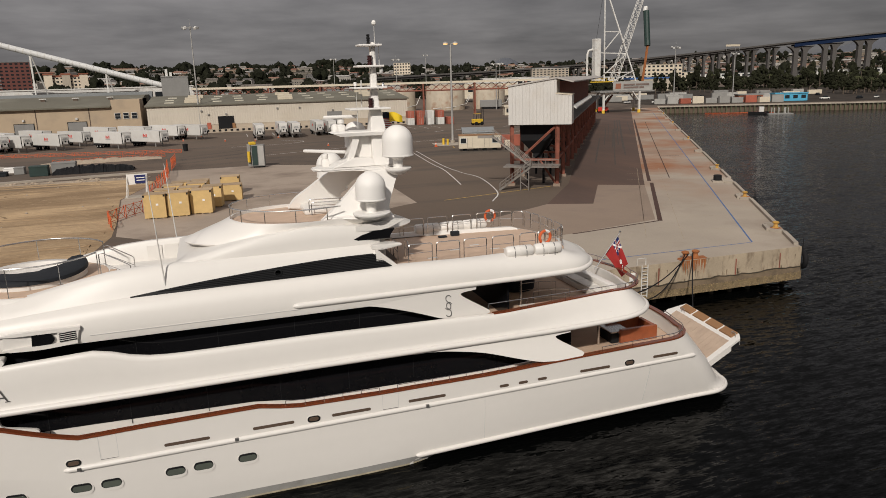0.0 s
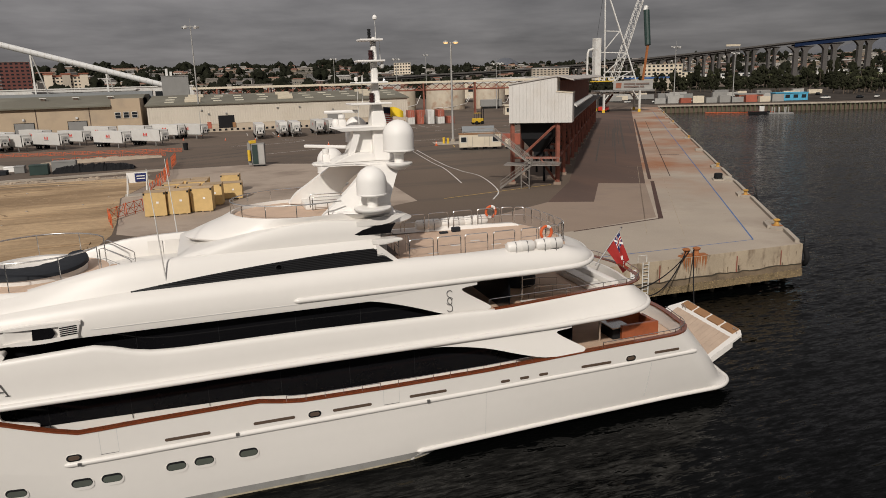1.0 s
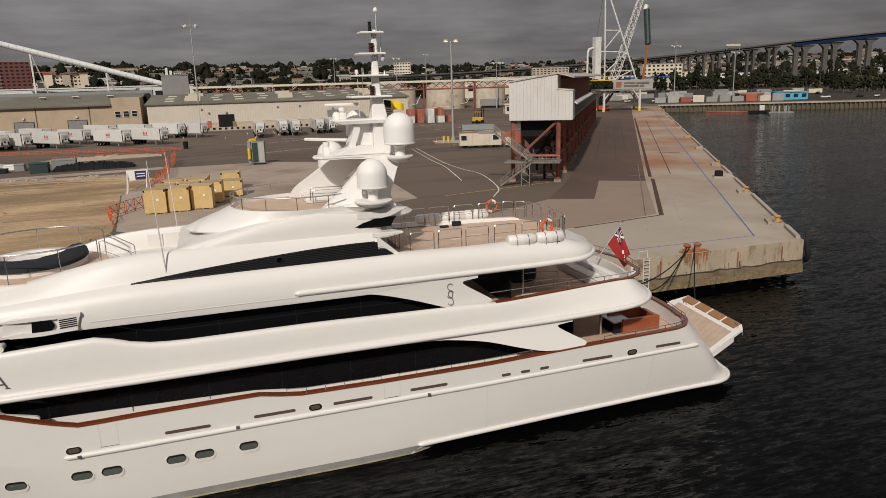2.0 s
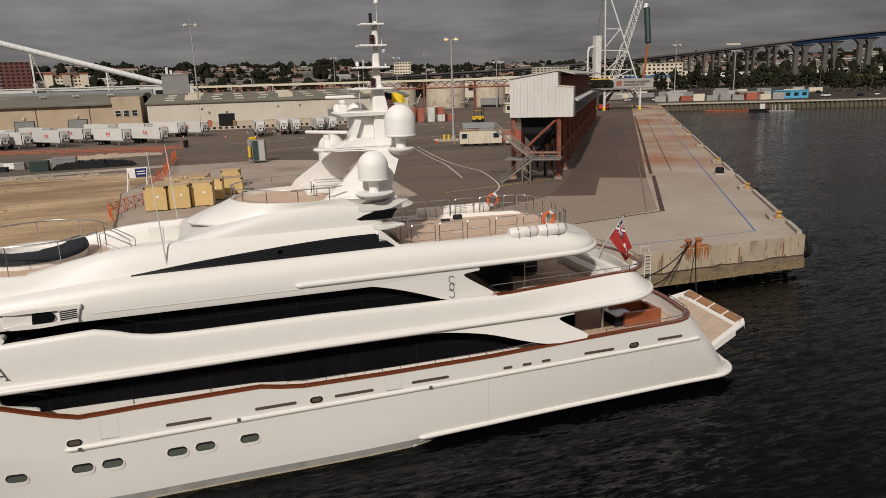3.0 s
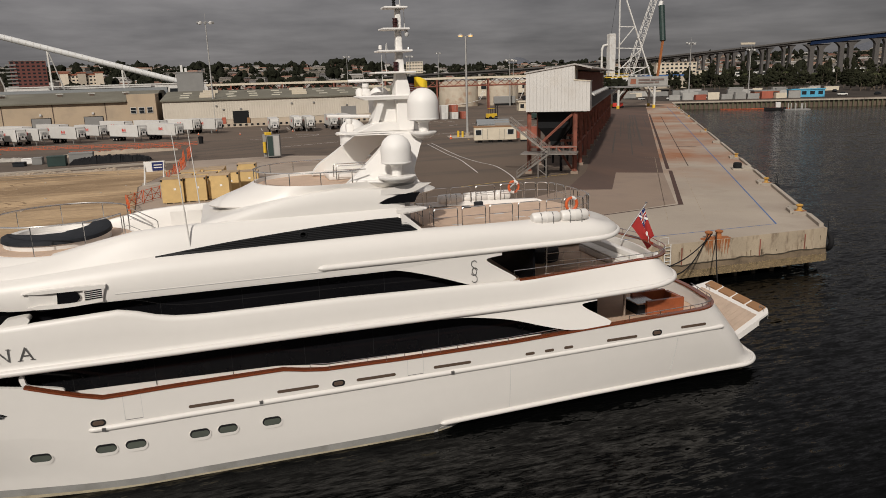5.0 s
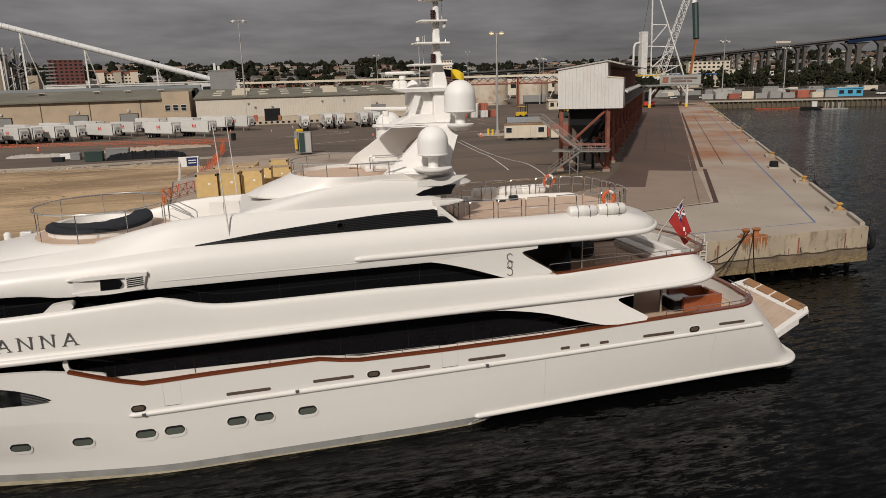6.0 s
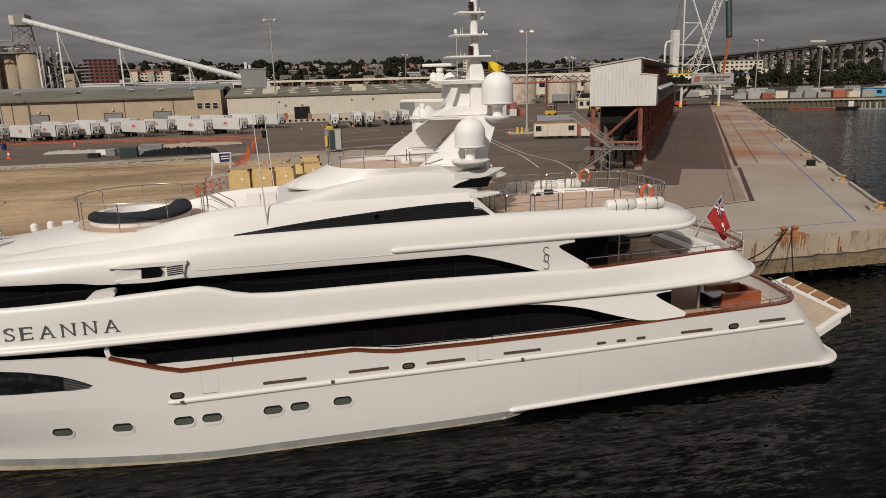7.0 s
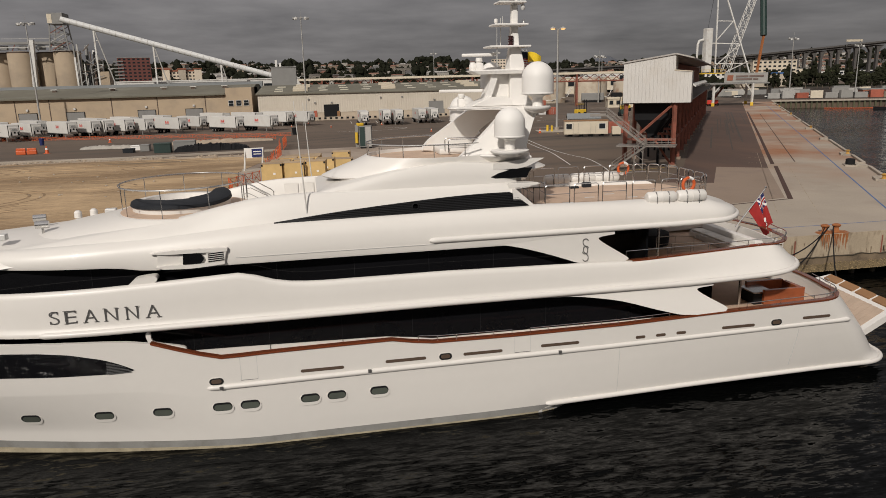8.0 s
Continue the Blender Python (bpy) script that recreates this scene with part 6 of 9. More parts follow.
# small gear on the hull
t = part
bm = BM(); box(bm, 8.55, 9.5, .18, .42, .42, .62, .06); part("exhaust_cover", bm, GEL, hull)
bm = BM(); box(bm, 9.2, 9.65, .15, .3, .44, .56, .03); part("exhaust_grille", bm, SLOT, hull)
bm = BM(); box(bm, 2.4, 2.9, .28, .4, 6.42, 6.56, .02); part("side_cleat", bm, LETTER, upper)
for x, z in ((-8.0, 3.36), (-0.9, 3.5), (9.0, 3.52)):
    bm = BM(); box(bm, x, x + .16, -.16, -.05, z - .12, z + .02); part("draught_mark", bm, LETTER, hull)
# ensign
es = thing("ensign", (22.7, YC, 8.0), "red ensign with a crossed navy canton on a slanted staff", "flag")
A, B = Vector((22.48, YC, 8.1)), Vector((24.32, YC, 10.43))
bm = BM(); tube(bm, A, B, .045, 8, .035); part("staff", bm, STEEL, es, "", True)
bm = BM(); lathe(bm, [(.02, -.02), (.07, .03), (.07, .08), (.02, .12)], tuple(B), 10); part("finial", bm, STEEL, es)


def cloth(u, v):
    """u down the fly, v along the hoist from the bottom."""
    s = A.lerp(B, 0.42 + 0.52 * v)
    p = s + Vector((1.33 - 0.73 * v, -0.12, -1.74 - 0.26 * v)) * u
    return p + Vector((0.05 * math.sin(5 * v + 3 * u), 0.16 * math.sin(8 * v + 2 * u) * (0.25 + u), 0.03 * math.sin(6 * v)))


def patch(u0, u1, v0, v1, m, off, name):
    bm = BM()
    loft(bm, [[cloth(u, v) + Vector((0.004, -off, 0)) for v in np.linspace(v0, v1, 9)] for u in np.linspace(u0, u1, 9)])
    part(name, bm, m, es, "", True)


patch(0, 1, 0, 1, REDP, 0, "cloth")
patch(0, .44, .5, 1, BLUEC, .012, "canton")
patch(0, .44, .70, .80, WHITEC, .020, "cross")
patch(.16, .28, .5, 1, WHITEC, .020, "cross")
patch(0, .44, .725, .775, REDP, .028, "cross")
patch(.19, .25, .5, 1, REDP, .028, "cross")
for (u0, v0), (u1, v1) in (((0, .5), (.44, 1)), ((0, 1), (.44, .5))):
    bm = BM()
    loft(bm, [[cloth(u0 + (u1 - u0) * k / 8 + d, v0 + (v1 - v0) * k / 8 + e) + Vector((0, -.016, 0)) for k in range(9)] for d, e in ((-.02, .025), (.02, -.025))])
    part("diagonal", bm, WHITEC, es)
for ang in (90, 210, 330):
    bm = BM()
    c = (.70, .52)
    pts = [(c[0] + .0, c[1]), (c[0] + .10 * math.sin(radians(ang)), c[1] + .14 * math.cos(radians(ang))), (c[0] + .13 * math.sin(radians(ang + 50)), c[1] + .2 * math.cos(radians(ang + 50)))]
    sweep(bm, [cloth(*p) + Vector((0, -.03, 0)) for p in pts], .03, 5)
    part("emblem_leg", bm, WHITEC, es)

# ---- the loading shed on the pier ----
def pv(a, b, z):
    p = on_pier(a, b)
    return Vector((p[0], p[1], z))


SHEDROOF = mat("pale_roof_sheet", (0.38, 0.355, 0.33), rough=0.75, var=0.15, scale=0.3, bump=0, stain=(0.24, 0.19, 0.16), stain_scale=0.2, stain_amt=0.6)
shed = thing("loading_shed", (*on_pier(37, 29), QZ), "white clad conveyor shed raised on rusty red steel legs", "shed")


def pier_prism(bm, prof, a0, a1):
    """A profile of (b, z) pushed along the pier from a0 to a1."""
    lo = [bm.verts.new(pv(a0, b, z)) for b, z in prof]
    hi = [bm.verts.new(pv(a1, b, z)) for b, z in prof]
    n = len(prof)
    for k in range(n):
        bm.faces.new((lo[k], lo[(k + 1) % n], hi[(k + 1) % n], hi[k]))
    bm.faces.new(lo[::-1]); bm.faces.new(hi)


bm = BM()
pier_prism(bm, [(34.0, 13.4), (34.0, 19.3), (26.8, 20.35), (26.8, 18.0), (24.4, 17.75), (24.4, 13.4)], 36.8, 37.2)
front_wall = part("gable_wall", bm, SHEDW, shed, "white ribbed gable cladding")
bm = BM(); pier_prism(bm, [(34.0, 13.4), (34.0, 19.25), (33.7, 19.25), (33.7, 13.4)], 37.2, 190); part("side_wall", bm, SHEDW, shed)
bm = BM(); pier_prism(bm, [(34.2, 19.3), (26.7, 20.4), (24.2, 19.75), (24.2, 19.55), (26.7, 20.2), (34.2, 19.1)], 36.6, 190); part("roof", bm, SHEDROOF, shed, "worn pale sheet roof")
bm = BM(); pier_prism(bm, [(26.85, 17.95), (24.35, 17.72), (24.35, 17.85), (26.85, 18.1)], 36.7, 42); part("ledge", bm, CREAM, shed, "worn timber ledge")
bm = BM(); pier_prism(bm, [(26.85, 18.1), (26.85, 20.2), (26.7, 20.2), (26.7, 18.1)], 36.9, 42); part("return_wall", bm, SHEDW, shed)
bm = BM(); pier_prism(bm, [(24.4, 17.75), (24.4, 13.4), (24.6, 13.4), (24.6, 17.75)], 37.2, 41); part("corner_wall", bm, SHEDW, shed)
bm = BM(); pier_prism(bm, [(24.5, 16.1), (24.0, 15.7), (24.0, 15.5), (24.6, 15.9)], 41, 98); part("canopy", bm, WSTEEL, shed, "white strip canopy")
bm = BM(); pier_prism(bm, [(33.6, 13.5), (24.8, 13.5), (24.8, 13.3), (33.6, 13.3)], 37.2, 190); part("floor", bm, GREYB, shed)
bm = BM(); pier_prism(bm, [(29.5, 13.6), (29.5, 19.5), (29.2, 19.5), (29.2, 13.6)], 40, 190); part("inner_wall", bm, RUSTY, shed)
for k in range(18):
    bm = BM()
    a = 36.8 + 0.0 * k
    b0 = 24.4 + k * .53
    tube(bm, pv(36.72, b0, 13.45), pv(36.72, b0, lerp(b0, [(24.4, 17.7), (26.8, 17.9), (26.9, 20.2), (34, 19.2)])), .022, 4)
    part("rib", bm, SHEDW, front_wall)


def beam(name, p, q, w, m, parent):
    bm = BM()
    tube(bm, p, q, w, 4)
    return part(name, bm, m, parent)


for i in range(14):
    a = 37.6 + i * 11.2
    for b in (26.6, 33.6):
        beam("leg", pv(a, b, QZ), pv(a, b, 13.4), .36, RUSTY, shed)
        bm = BM(); m = pose(*pv(a, b, QZ), 0, 0, 57.66); boxm(bm, m, 1.1, 1.1, .4); part("leg_foot", bm, CONCB, shed)
    beam("cross_beam", pv(a, 26.6, 8.0), pv(a, 33.6, 8.0), .25, RUSTY, shed)
    beam("brace", pv(a, 26.8, 13.2), pv(a, 32.0, 8.4), .2, RUSTY, shed)
    if i < 13:
        beam("tie", pv(a, 26.6, 8.0), pv(a + 11.2, 26.6, 8.0), .2, RUSTY, shed)
        beam("brace", pv(a, 26.6, 8.0), pv(a + 5.6, 26.6, 13.2), .15, RUSTY, shed)
        beam("brace", pv(a + 5.6, 26.6, 13.2), pv(a + 11.2, 26.6, 8.0), .15, RUSTY, shed)
    beam("brace", pv(a, 26.8, 4.3), pv(a, 29.2, 7.8), .18, RUSTY, shed)
    if i < 8:
        bm = BM()
        rows = []
        for z, w in ((13.3, 2.6), (10.8, 2.4), (8.6, .7), (8.0, .7)):
            rows.append([pv(a + 4 + dx * w, 30 + dy * w, z) for dx, dy in ((-1, -1), (1, -1), (1, 1), (-1, 1))])
        loft(bm, rows, closed=True, cap=True)
        part("hopper", bm, DARK, shed, "dark steel hopper")
    for b in (29.0, 31.5):
        beam("inner_post", pv(a + 3, b, QZ), pv(a + 3, b, 8.0), .2, DARK, shed)
# platform and stair on the end
bm = BM(); pier_prism(bm, [(34.4, 7.2), (26.0, 7.2), (26.0, 7.35), (34.4, 7.35)], 33.8, 37.6); part("platform", bm, STAIRG, shed)
for (a0, b0, z0), (a1, b1, z1) in (((33.2, 34.8, QZ), (33.2, 30.2, 7.3)), ((34.6, 30.2, 7.3), (34.6, 36.0, 11.8))):
    for da in (-.5, .5):
        beam("stringer", pv(a0 + da, b0, z0), pv(a1 + da, b1, z1), .16, STAIRG, shed)
        beam("handrail", pv(a0 + da, b0, z0 + 1.05), pv(a1 + da, b1, z1 + 1.05), .05, STAIRG, shed)
        beam("handrail", pv(a0 + da, b0, z0 + .55), pv(a1 + da, b1, z1 + .55), .04, STAIRG, shed)
        for t in np.linspace(0, 1, 6):
            p = pv(a0 + da, b0 + (b1 - b0) * t, z0 + (z1 - z0) * t)
            beam("baluster", p, p + Vector((0, 0, 1.05)), .035, STAIRG, shed)
    for t in np.linspace(0.04, .96, 17):
        bm = BM()
        m = pose(*pv((a0 + a1) / 2, b0 + (b1 - b0) * t, z0 + (z1 - z0) * t), 0, 0, 57.66)
        boxm(bm, m, 1.0, .28, .05)
        part("tread", bm, STAIRG, shed)
for b0, b1 in ((26.0, 30.0),):
    for h in (.55, 1.05):
        beam("handrail", pv(33.8, b0, 7.35 + h), pv(33.8, b1, 7.35 + h), .045, STAIRG, shed)
    for b in np.linspace(b0, b1, 5):
        beam("baluster", pv(33.8, b, 7.35), pv(33.8, b, 8.4), .04, STAIRG, shed)
for b in (30.4, 31.6):
    beam("stair_post", pv(32.8, b, QZ), pv(32.8, b, 7.3), .09, STAIRG, shed)
for z in (4.3, 5.4, 6.5):
    beam("stair_tie", pv(32.8, 30.4, z), pv(32.8, 31.6, z + .9), .06, STAIRG, shed)
beam("landing", pv(34.6, 36.0, 11.8), pv(34.6, 38.4, 11.8), .3, STAIRG, shed)
for h in (0.55, 1.05):
    beam("handrail", pv(34.1, 36.0, 11.8 + h), pv(34.1, 38.4, 11.8 + h), .045, STAIRG, shed)
OCHRE = mat("worn_yellow_paint", (0.45, 0.25, 0.05), rough=0.75, var=0.3, scale=3, bump=0.2, stain=(0.25, 0.10, 0.03), stain_scale=2.0)
# ---- bollards, tyres, ladder and mooring lines on the pier ----
def bollard(p, yellow=True):
    t = thing("bollard", p, "yellow-painted rusty mooring bollard on the quay edge" if yellow else "rusty twin mooring bollard with lines made fast", "bollard", "bollards along the quay")
    for d in ((-.35, .35) if not yellow else (0,)):
        bm = BM()
        lathe(bm, [(.42, 0), (.34, .06), (.24, .16), (.2, .45), (.34, .55), (.36, .66), (.2, .74)], (p[0] + d * 1.6, p[1], p[2]), 14)
        part("post", bm, RUSTB if not yellow else OCHRE, t, "", True)
        bm = BM(); box(bm, p[0] + d * 1.6 - .5, p[0] + d * 1.6 + .5, p[1] - .45, p[1] + .45, p[2] - .001, p[2] + .05); part("base_plate", bm, RUSTB, t)
    return t


for a in (8.0, 28.5, 58.8, 117.6, 178.9, 238.0):
    bollard((*on_pier(a, .7), QZ + .1))
bollard((40.2, 18.95, QZ), False)
t = thing("bollard_drum", (*on_pier(43.6, 2.2), QZ), "dark blue-black rubber drum standing on a concrete pad", "drum")
bm = BM(); lathe(bm, [(.55, .02), (.62, .1), (.62, .75), (.5, .85)], (*on_pier(43.6, 2.4), QZ + .18), 16); part("body", bm, RUBBER, t, "", True)
bm = BM(); prism(bm, [on_pier(42.2, 1.85), on_pier(45.0, 1.85), on_pier(45.0, 3.2), on_pier(42.2, 3.2)], "z", QZ, QZ + .18); part("pad", bm, CONC, t)


def tyre(c, axis_turn, R=.75, r=.24):
    t = thing("tyre_fender", c, "old black tyre hung as a fender on the quay wall", "tyre", "tyre fenders")
    m = pose(*c, 90, 0, axis_turn)
    bm = BM()
    rows = [[m @ Vector(((R + r * math.cos(v)) * math.cos(u), (R + r * math.cos(v)) * math.sin(u), r * math.sin(v))) for v in np.linspace(0, 2 * math.pi, 10, endpoint=False)] for u in np.linspace(0, 2 * math.pi, 25)]
    loft(bm, rows, closed=True)
    part("tyre", bm, RUBBER, t, "", True)
    bm = BM()
    tube(bm, m @ Vector((0, R, 0)), m @ Vector((0, R + 1.3, 0)), .04, 5)
    part("chain", bm, DARK, t)


p = on_pier(.6, -.3)
tyre((p[0] + .15, p[1], 2.45), 75, .72, .24)
for a in (27.5, 26.4):
    p = on_pier(a, -.3); tyre((*p, 3.0), 57.66, .9, .3)
t = thing("quay_ladder", (34.9, 18.3, 1.5), "pale steel ladder fixed to the quay wall", "ladder")
for x in (34.6, 35.2):
    bm = BM(); tube(bm, (x, 18.2, 1.0), (x, 18.2, QZ + .1), .05, 6); part("rail", bm, WSTEEL, t)
for z in np.arange(1.2, 3.9, .32):
    bm = BM(); tube(bm, (34.6, 18.2, z), (35.2, 18.2, z), .035, 5); part("rung", bm, WSTEEL, t)
bm = BM(); sweep(bm, [(34.4, 18.7, QZ), (34.4, 18.7, QZ + .6), (35.3, 18.7, QZ + .6), (35.3, 18.7, QZ)], .04, 6); part("grab_hoop", bm, WSTEEL, t)
t = thing("quay_notice", (33.7, 18.3, 3.0), "small white blank notice on the quay wall", "sign")
bm = BM(); box(bm, 33.4, 33.95, 18.22, 18.34, 2.6, 3.4); part("plate", bm, WHITEC, t)
bm = BM(); box(bm, 33.5, 33.85, 18.2, 18.22, 3.05, 3.2); part("text_bar", bm, LETTER, t)


def hang(p, q, sag, n=14):
    p, q = Vector(p), Vector(q)
    return [p.lerp(q, k / n) - Vector((0, 0, sag * 4 * (k / n) * (1 - k / n))) for k in range(n + 1)]


for p, q, sg in (((40.0, 18.9, QZ + .5), (26.6, 8.5, 5.0), .8), ((40.4, 18.9, QZ + .5), (33.2, 9.2, 2.6), .9), ((39.6, 18.9, QZ + .5), (27.0, 7.5, 5.0), 1.4)):
    t = thing("mooring_line", q, "dark mooring line from the stern to a quay bollard", "rope", "mooring lines")
    bm = BM(); sweep(bm, hang(p, q, sg), .05, 6); part("rope", bm, RUBBER, t, "", True)
bm = BM()
rr = random.Random(3)
for k in range(26):
    x, w, L = 38.9 + 2.6 * rr.random(), rr.uniform(.02, .08), rr.uniform(.3, 1.5)
    prism(bm, [(x - w, QZ - .01), (x + w, QZ - .01), (x + w * .5, QZ - L * .6), (x + w * .1, QZ - L), (x - w * .4, QZ - L * .8)], "y", 18.325 + .0005 * k, 18.36)
part("rust_streak", bm, RUSTB, quay, "orange rust run down the wall under a bollard")
bm = BM(); prism(bm, [(38.8, 18.5), (41.7, 18.45), (41.9, 19.3), (40.2, 19.7), (38.9, 19.2)], "z", QZ, QZ + .018); part("rust_stain", bm, RUSTB, quay, "rust stain round the bollards")
for x in (44.8, 49.9, 36.4, 30.2):
    bm = BM(); box(bm, x, x + .12, 18.325, 18.36, 1.6, 3.5); part("rust_streak", bm, RUSTY, quay, "rust streak")
for k in range(40):
    bm = BM()
    x = PC.x - 1.5 - k * 3.1
    box(bm, x, x + .05, 18.335, 18.36, 1.2, QZ - .05)
    part("wall_joint", bm, DIRT, quay)

# ---- harbour crane at the pier's inner end ----
crane = thing("harbour_crane", (*on_pier(250, 18), QZ), "white lattice harbour crane on a portal over the pier", "crane")
CB = ((166.0, 245.5), (181.0, 240.8), (172.5, 262.0), (188.5, 256.5))
for x, y in CB:
    beam("portal_leg", (x, y, QZ), (x, y, 13.2), .55, WSTEEL, crane)
    bm = BM(); boxm(bm, pose(x, y, QZ, 0, 0, 57), 3.4, 1.2, 1.4, .1); part("bogie", bm, YELP, crane, "yellow wheel bogie")
    beam("knee", (x, y, 9.0), (x + (1.5 if x > 176 else -1.5) * -2.4, y - .2, 13.2), .3, WSTEEL, crane)
bm = BM()
loft(bm, [[(x, y, z) for x, y in ((163.5, 244.5), (187.5, 239.0), (193.5, 256.5), (169.5, 263.0))] for z in (12.9, 13.4)], closed=True, cap=True)
part("portal_deck", bm, GREYB, crane)
d = Vector((187.2 - 170.4, 240.6 - 246.0, 0)).normalized()
bm = BM()
rows = []
for off in (0, .3):
    n = Vector((d.y, -d.x, 0)) * -off
    rows.append([Vector((170.5, 245.4, 13.6)) + n, Vector((187.2, 240.2, 13.4)) + n, Vector((187.2, 240.2, 17.4)) + n, Vector((170.5, 245.4, 17.5)) + n])
loft(bm, rows, closed=True, cap=True)
SIGNG = mat("weathered_sign_panel", (0.30, 0.29, 0.27), rough=0.7, var=0.12, scale=0.4, bump=0)
SIGNR = mat("faded_red_mark", (0.25, 0.085, 0.045), rough=0.7, var=0.15, bump=0)
SIGNT = mat("faded_sign_text", (0.15, 0.105, 0.09), rough=0.7, var=0.15, bump=0)
signb = part("sign_board", bm, SIGNG, crane, "weathered pale sign board with a red-brown mark and faded text bars")
o = Vector((d.y, -d.x, 0)) * .06
nrm = Vector((0.31, 0.95, 0)) * -.15
for x0, x1, z0, z1, m in ((1.0, 3.6, 14.4, 16.6, SIGNR), (4.6, 9.6, 15.7, 16.4, SIGNT), (10.0, 15.8, 15.7, 16.4, SIGNT), (4.6, 11.2, 14.5, 15.2, SIGNT), (11.6, 13.6, 14.5, 15.2, SIGNT)):
    bm = BM()
    p0, p1 = Vector((170.5, 245.4, 0)) + d * x0 + nrm, Vector((170.5, 245.4, 0)) + d * x1 + nrm
    sl = .8 if m is SIGNR else 0
    f = [bm.verts.new((p0.x, p0.y, z0)), bm.verts.new((p1.x - sl * .3, p1.y, z0)), bm.verts.new((p1.x, p1.y, z1)), bm.verts.new((p0.x + sl * .3, p0.y, z1))]
    bm.faces.new(f)
    part("mark" if m is SIGNR else "text_bar", bm, m, signb)


def lattice(p, q, w0, w1, n, m, parent, name="lattice_boom"):
    """A square lattice girder from p to q."""
    p, q = Vector(p), Vector(q)
    ax = (q - p).normalized()
    s = ax.cross(Vector((0.31, 0.95, 0))).normalized()
    u = s.cross(ax)
    bm = BM()
    def node(k, i):
        w = w0 + (w1 - w0) * k / n
        sg = ((-1, -1), (1, -1), (1, 1), (-1, 1))[i]
        return p.lerp(q, k / n) + s * w * sg[0] + u * w * sg[1]
    for k in range(n):
        for i in range(4):
            tube(bm, node(k, i), node(k + 1, i), .14, 4)
            tube(bm, node(k, i), node(k + 1, (i + 1) % 4), .09, 4)
            tube(bm, node(k, i), node(k, (i + 1) % 4), .08, 4)
    return part(name, bm, m, parent)


lattice((172.5, 248.5, 18.0), (193.5, 254.0, 66.0), 1.5, .9, 16, WSTEEL, crane)
for p, q, r in (((168.4, 249.5, 17.5), (171.6, 256.0, 62), .32), ((181.2, 244.2, 17.3), (171.2, 256.0, 60), .32), ((168.0, 252.0, 30.0), (178.4, 248.6, 29.4), .25), ((170.0, 252.0, 39.0), (176.5, 251.0, 38.8), .25),
                ((168.3, 250.5, 20), (178.6, 248.2, 29.4), .25), ((169.5, 251.7, 31), (176.0, 250.5, 38.6), .25), ((168, 249.5, 21.5), (181, 245.3, 21.3), .25), ((172, 247, 18), (180.5, 245, 22), .22)):
    beam("mast_strut", p, q, r, WSTEEL, crane)
bm = BM(); box(bm, 164.0, 166.8, 250.0, 253.0, 18, 36.0, .1); part("white_tower", bm, WSTEEL, crane)
bm = BM(); sweep(bm, [(161.2, 252, 18), (161.2, 252, 29.5), (161.8, 252, 31), (163.8, 252, 31.5)], .5, 8); part("duct", bm, WSTEEL, crane)
beam("yellow_post", (184.4, 244.0, 17.3), (187.8, 246.0, 33.0), .55, RUSTB, crane)
bm = BM(); tube(bm, (187.7, 246.0, 32.5), (188.4, 249.0, 47.5), 1.3, 10); part("sock", bm, GREENP, crane, "dark green fabric chute")
bm = BM(); tube(bm, (187.9, 249.2, 47.2), (188.6, 249.6, 49.2), 1.0, 10); part("chute_head", bm, WSTEEL, crane)
beam("cable", (163, 252, 19.5), (171.6, 256, 60), .06, DARK, crane)
bm = BM(); box(bm, 161, 172, 247.5, 249, 17.3, 17.7); part("walkway", bm, YELP, crane)
for x in np.arange(161, 172.1, 1.8):
    beam("walkway_post", (x, 247.4, 17.7), (x, 247.4, 19.0), .06, YELP, crane)
beam("walkway_rail", (161, 247.4, 19.0), (172, 247.4, 19.0), .06, YELP, crane)
t = thing("boom_lift", (170, 252, QZ), "red boom lift parked under the crane", "lift")
bm = BM(); boxm(bm, pose(169.8, 252, QZ + .6, 0, 0, 30), 5, 2.6, 1.8, .2); part("chassis", bm, LOGOR, t)
bm = BM(); tube(bm, (169.5, 252, 6), (175.5, 254, 11.5), .45, 6); part("arm", bm, RUSTY, t)
for dx in (-1.7, 1.7):
    for dy in (-1.2, 1.2):
        bm = BM(); tube(bm, (169.8 + dx, 252 + dy - .2, QZ + .55), (169.8 + dx, 252 + dy + .2, QZ + .55), .55, 10); part("wheel", bm, RUBBER, t)

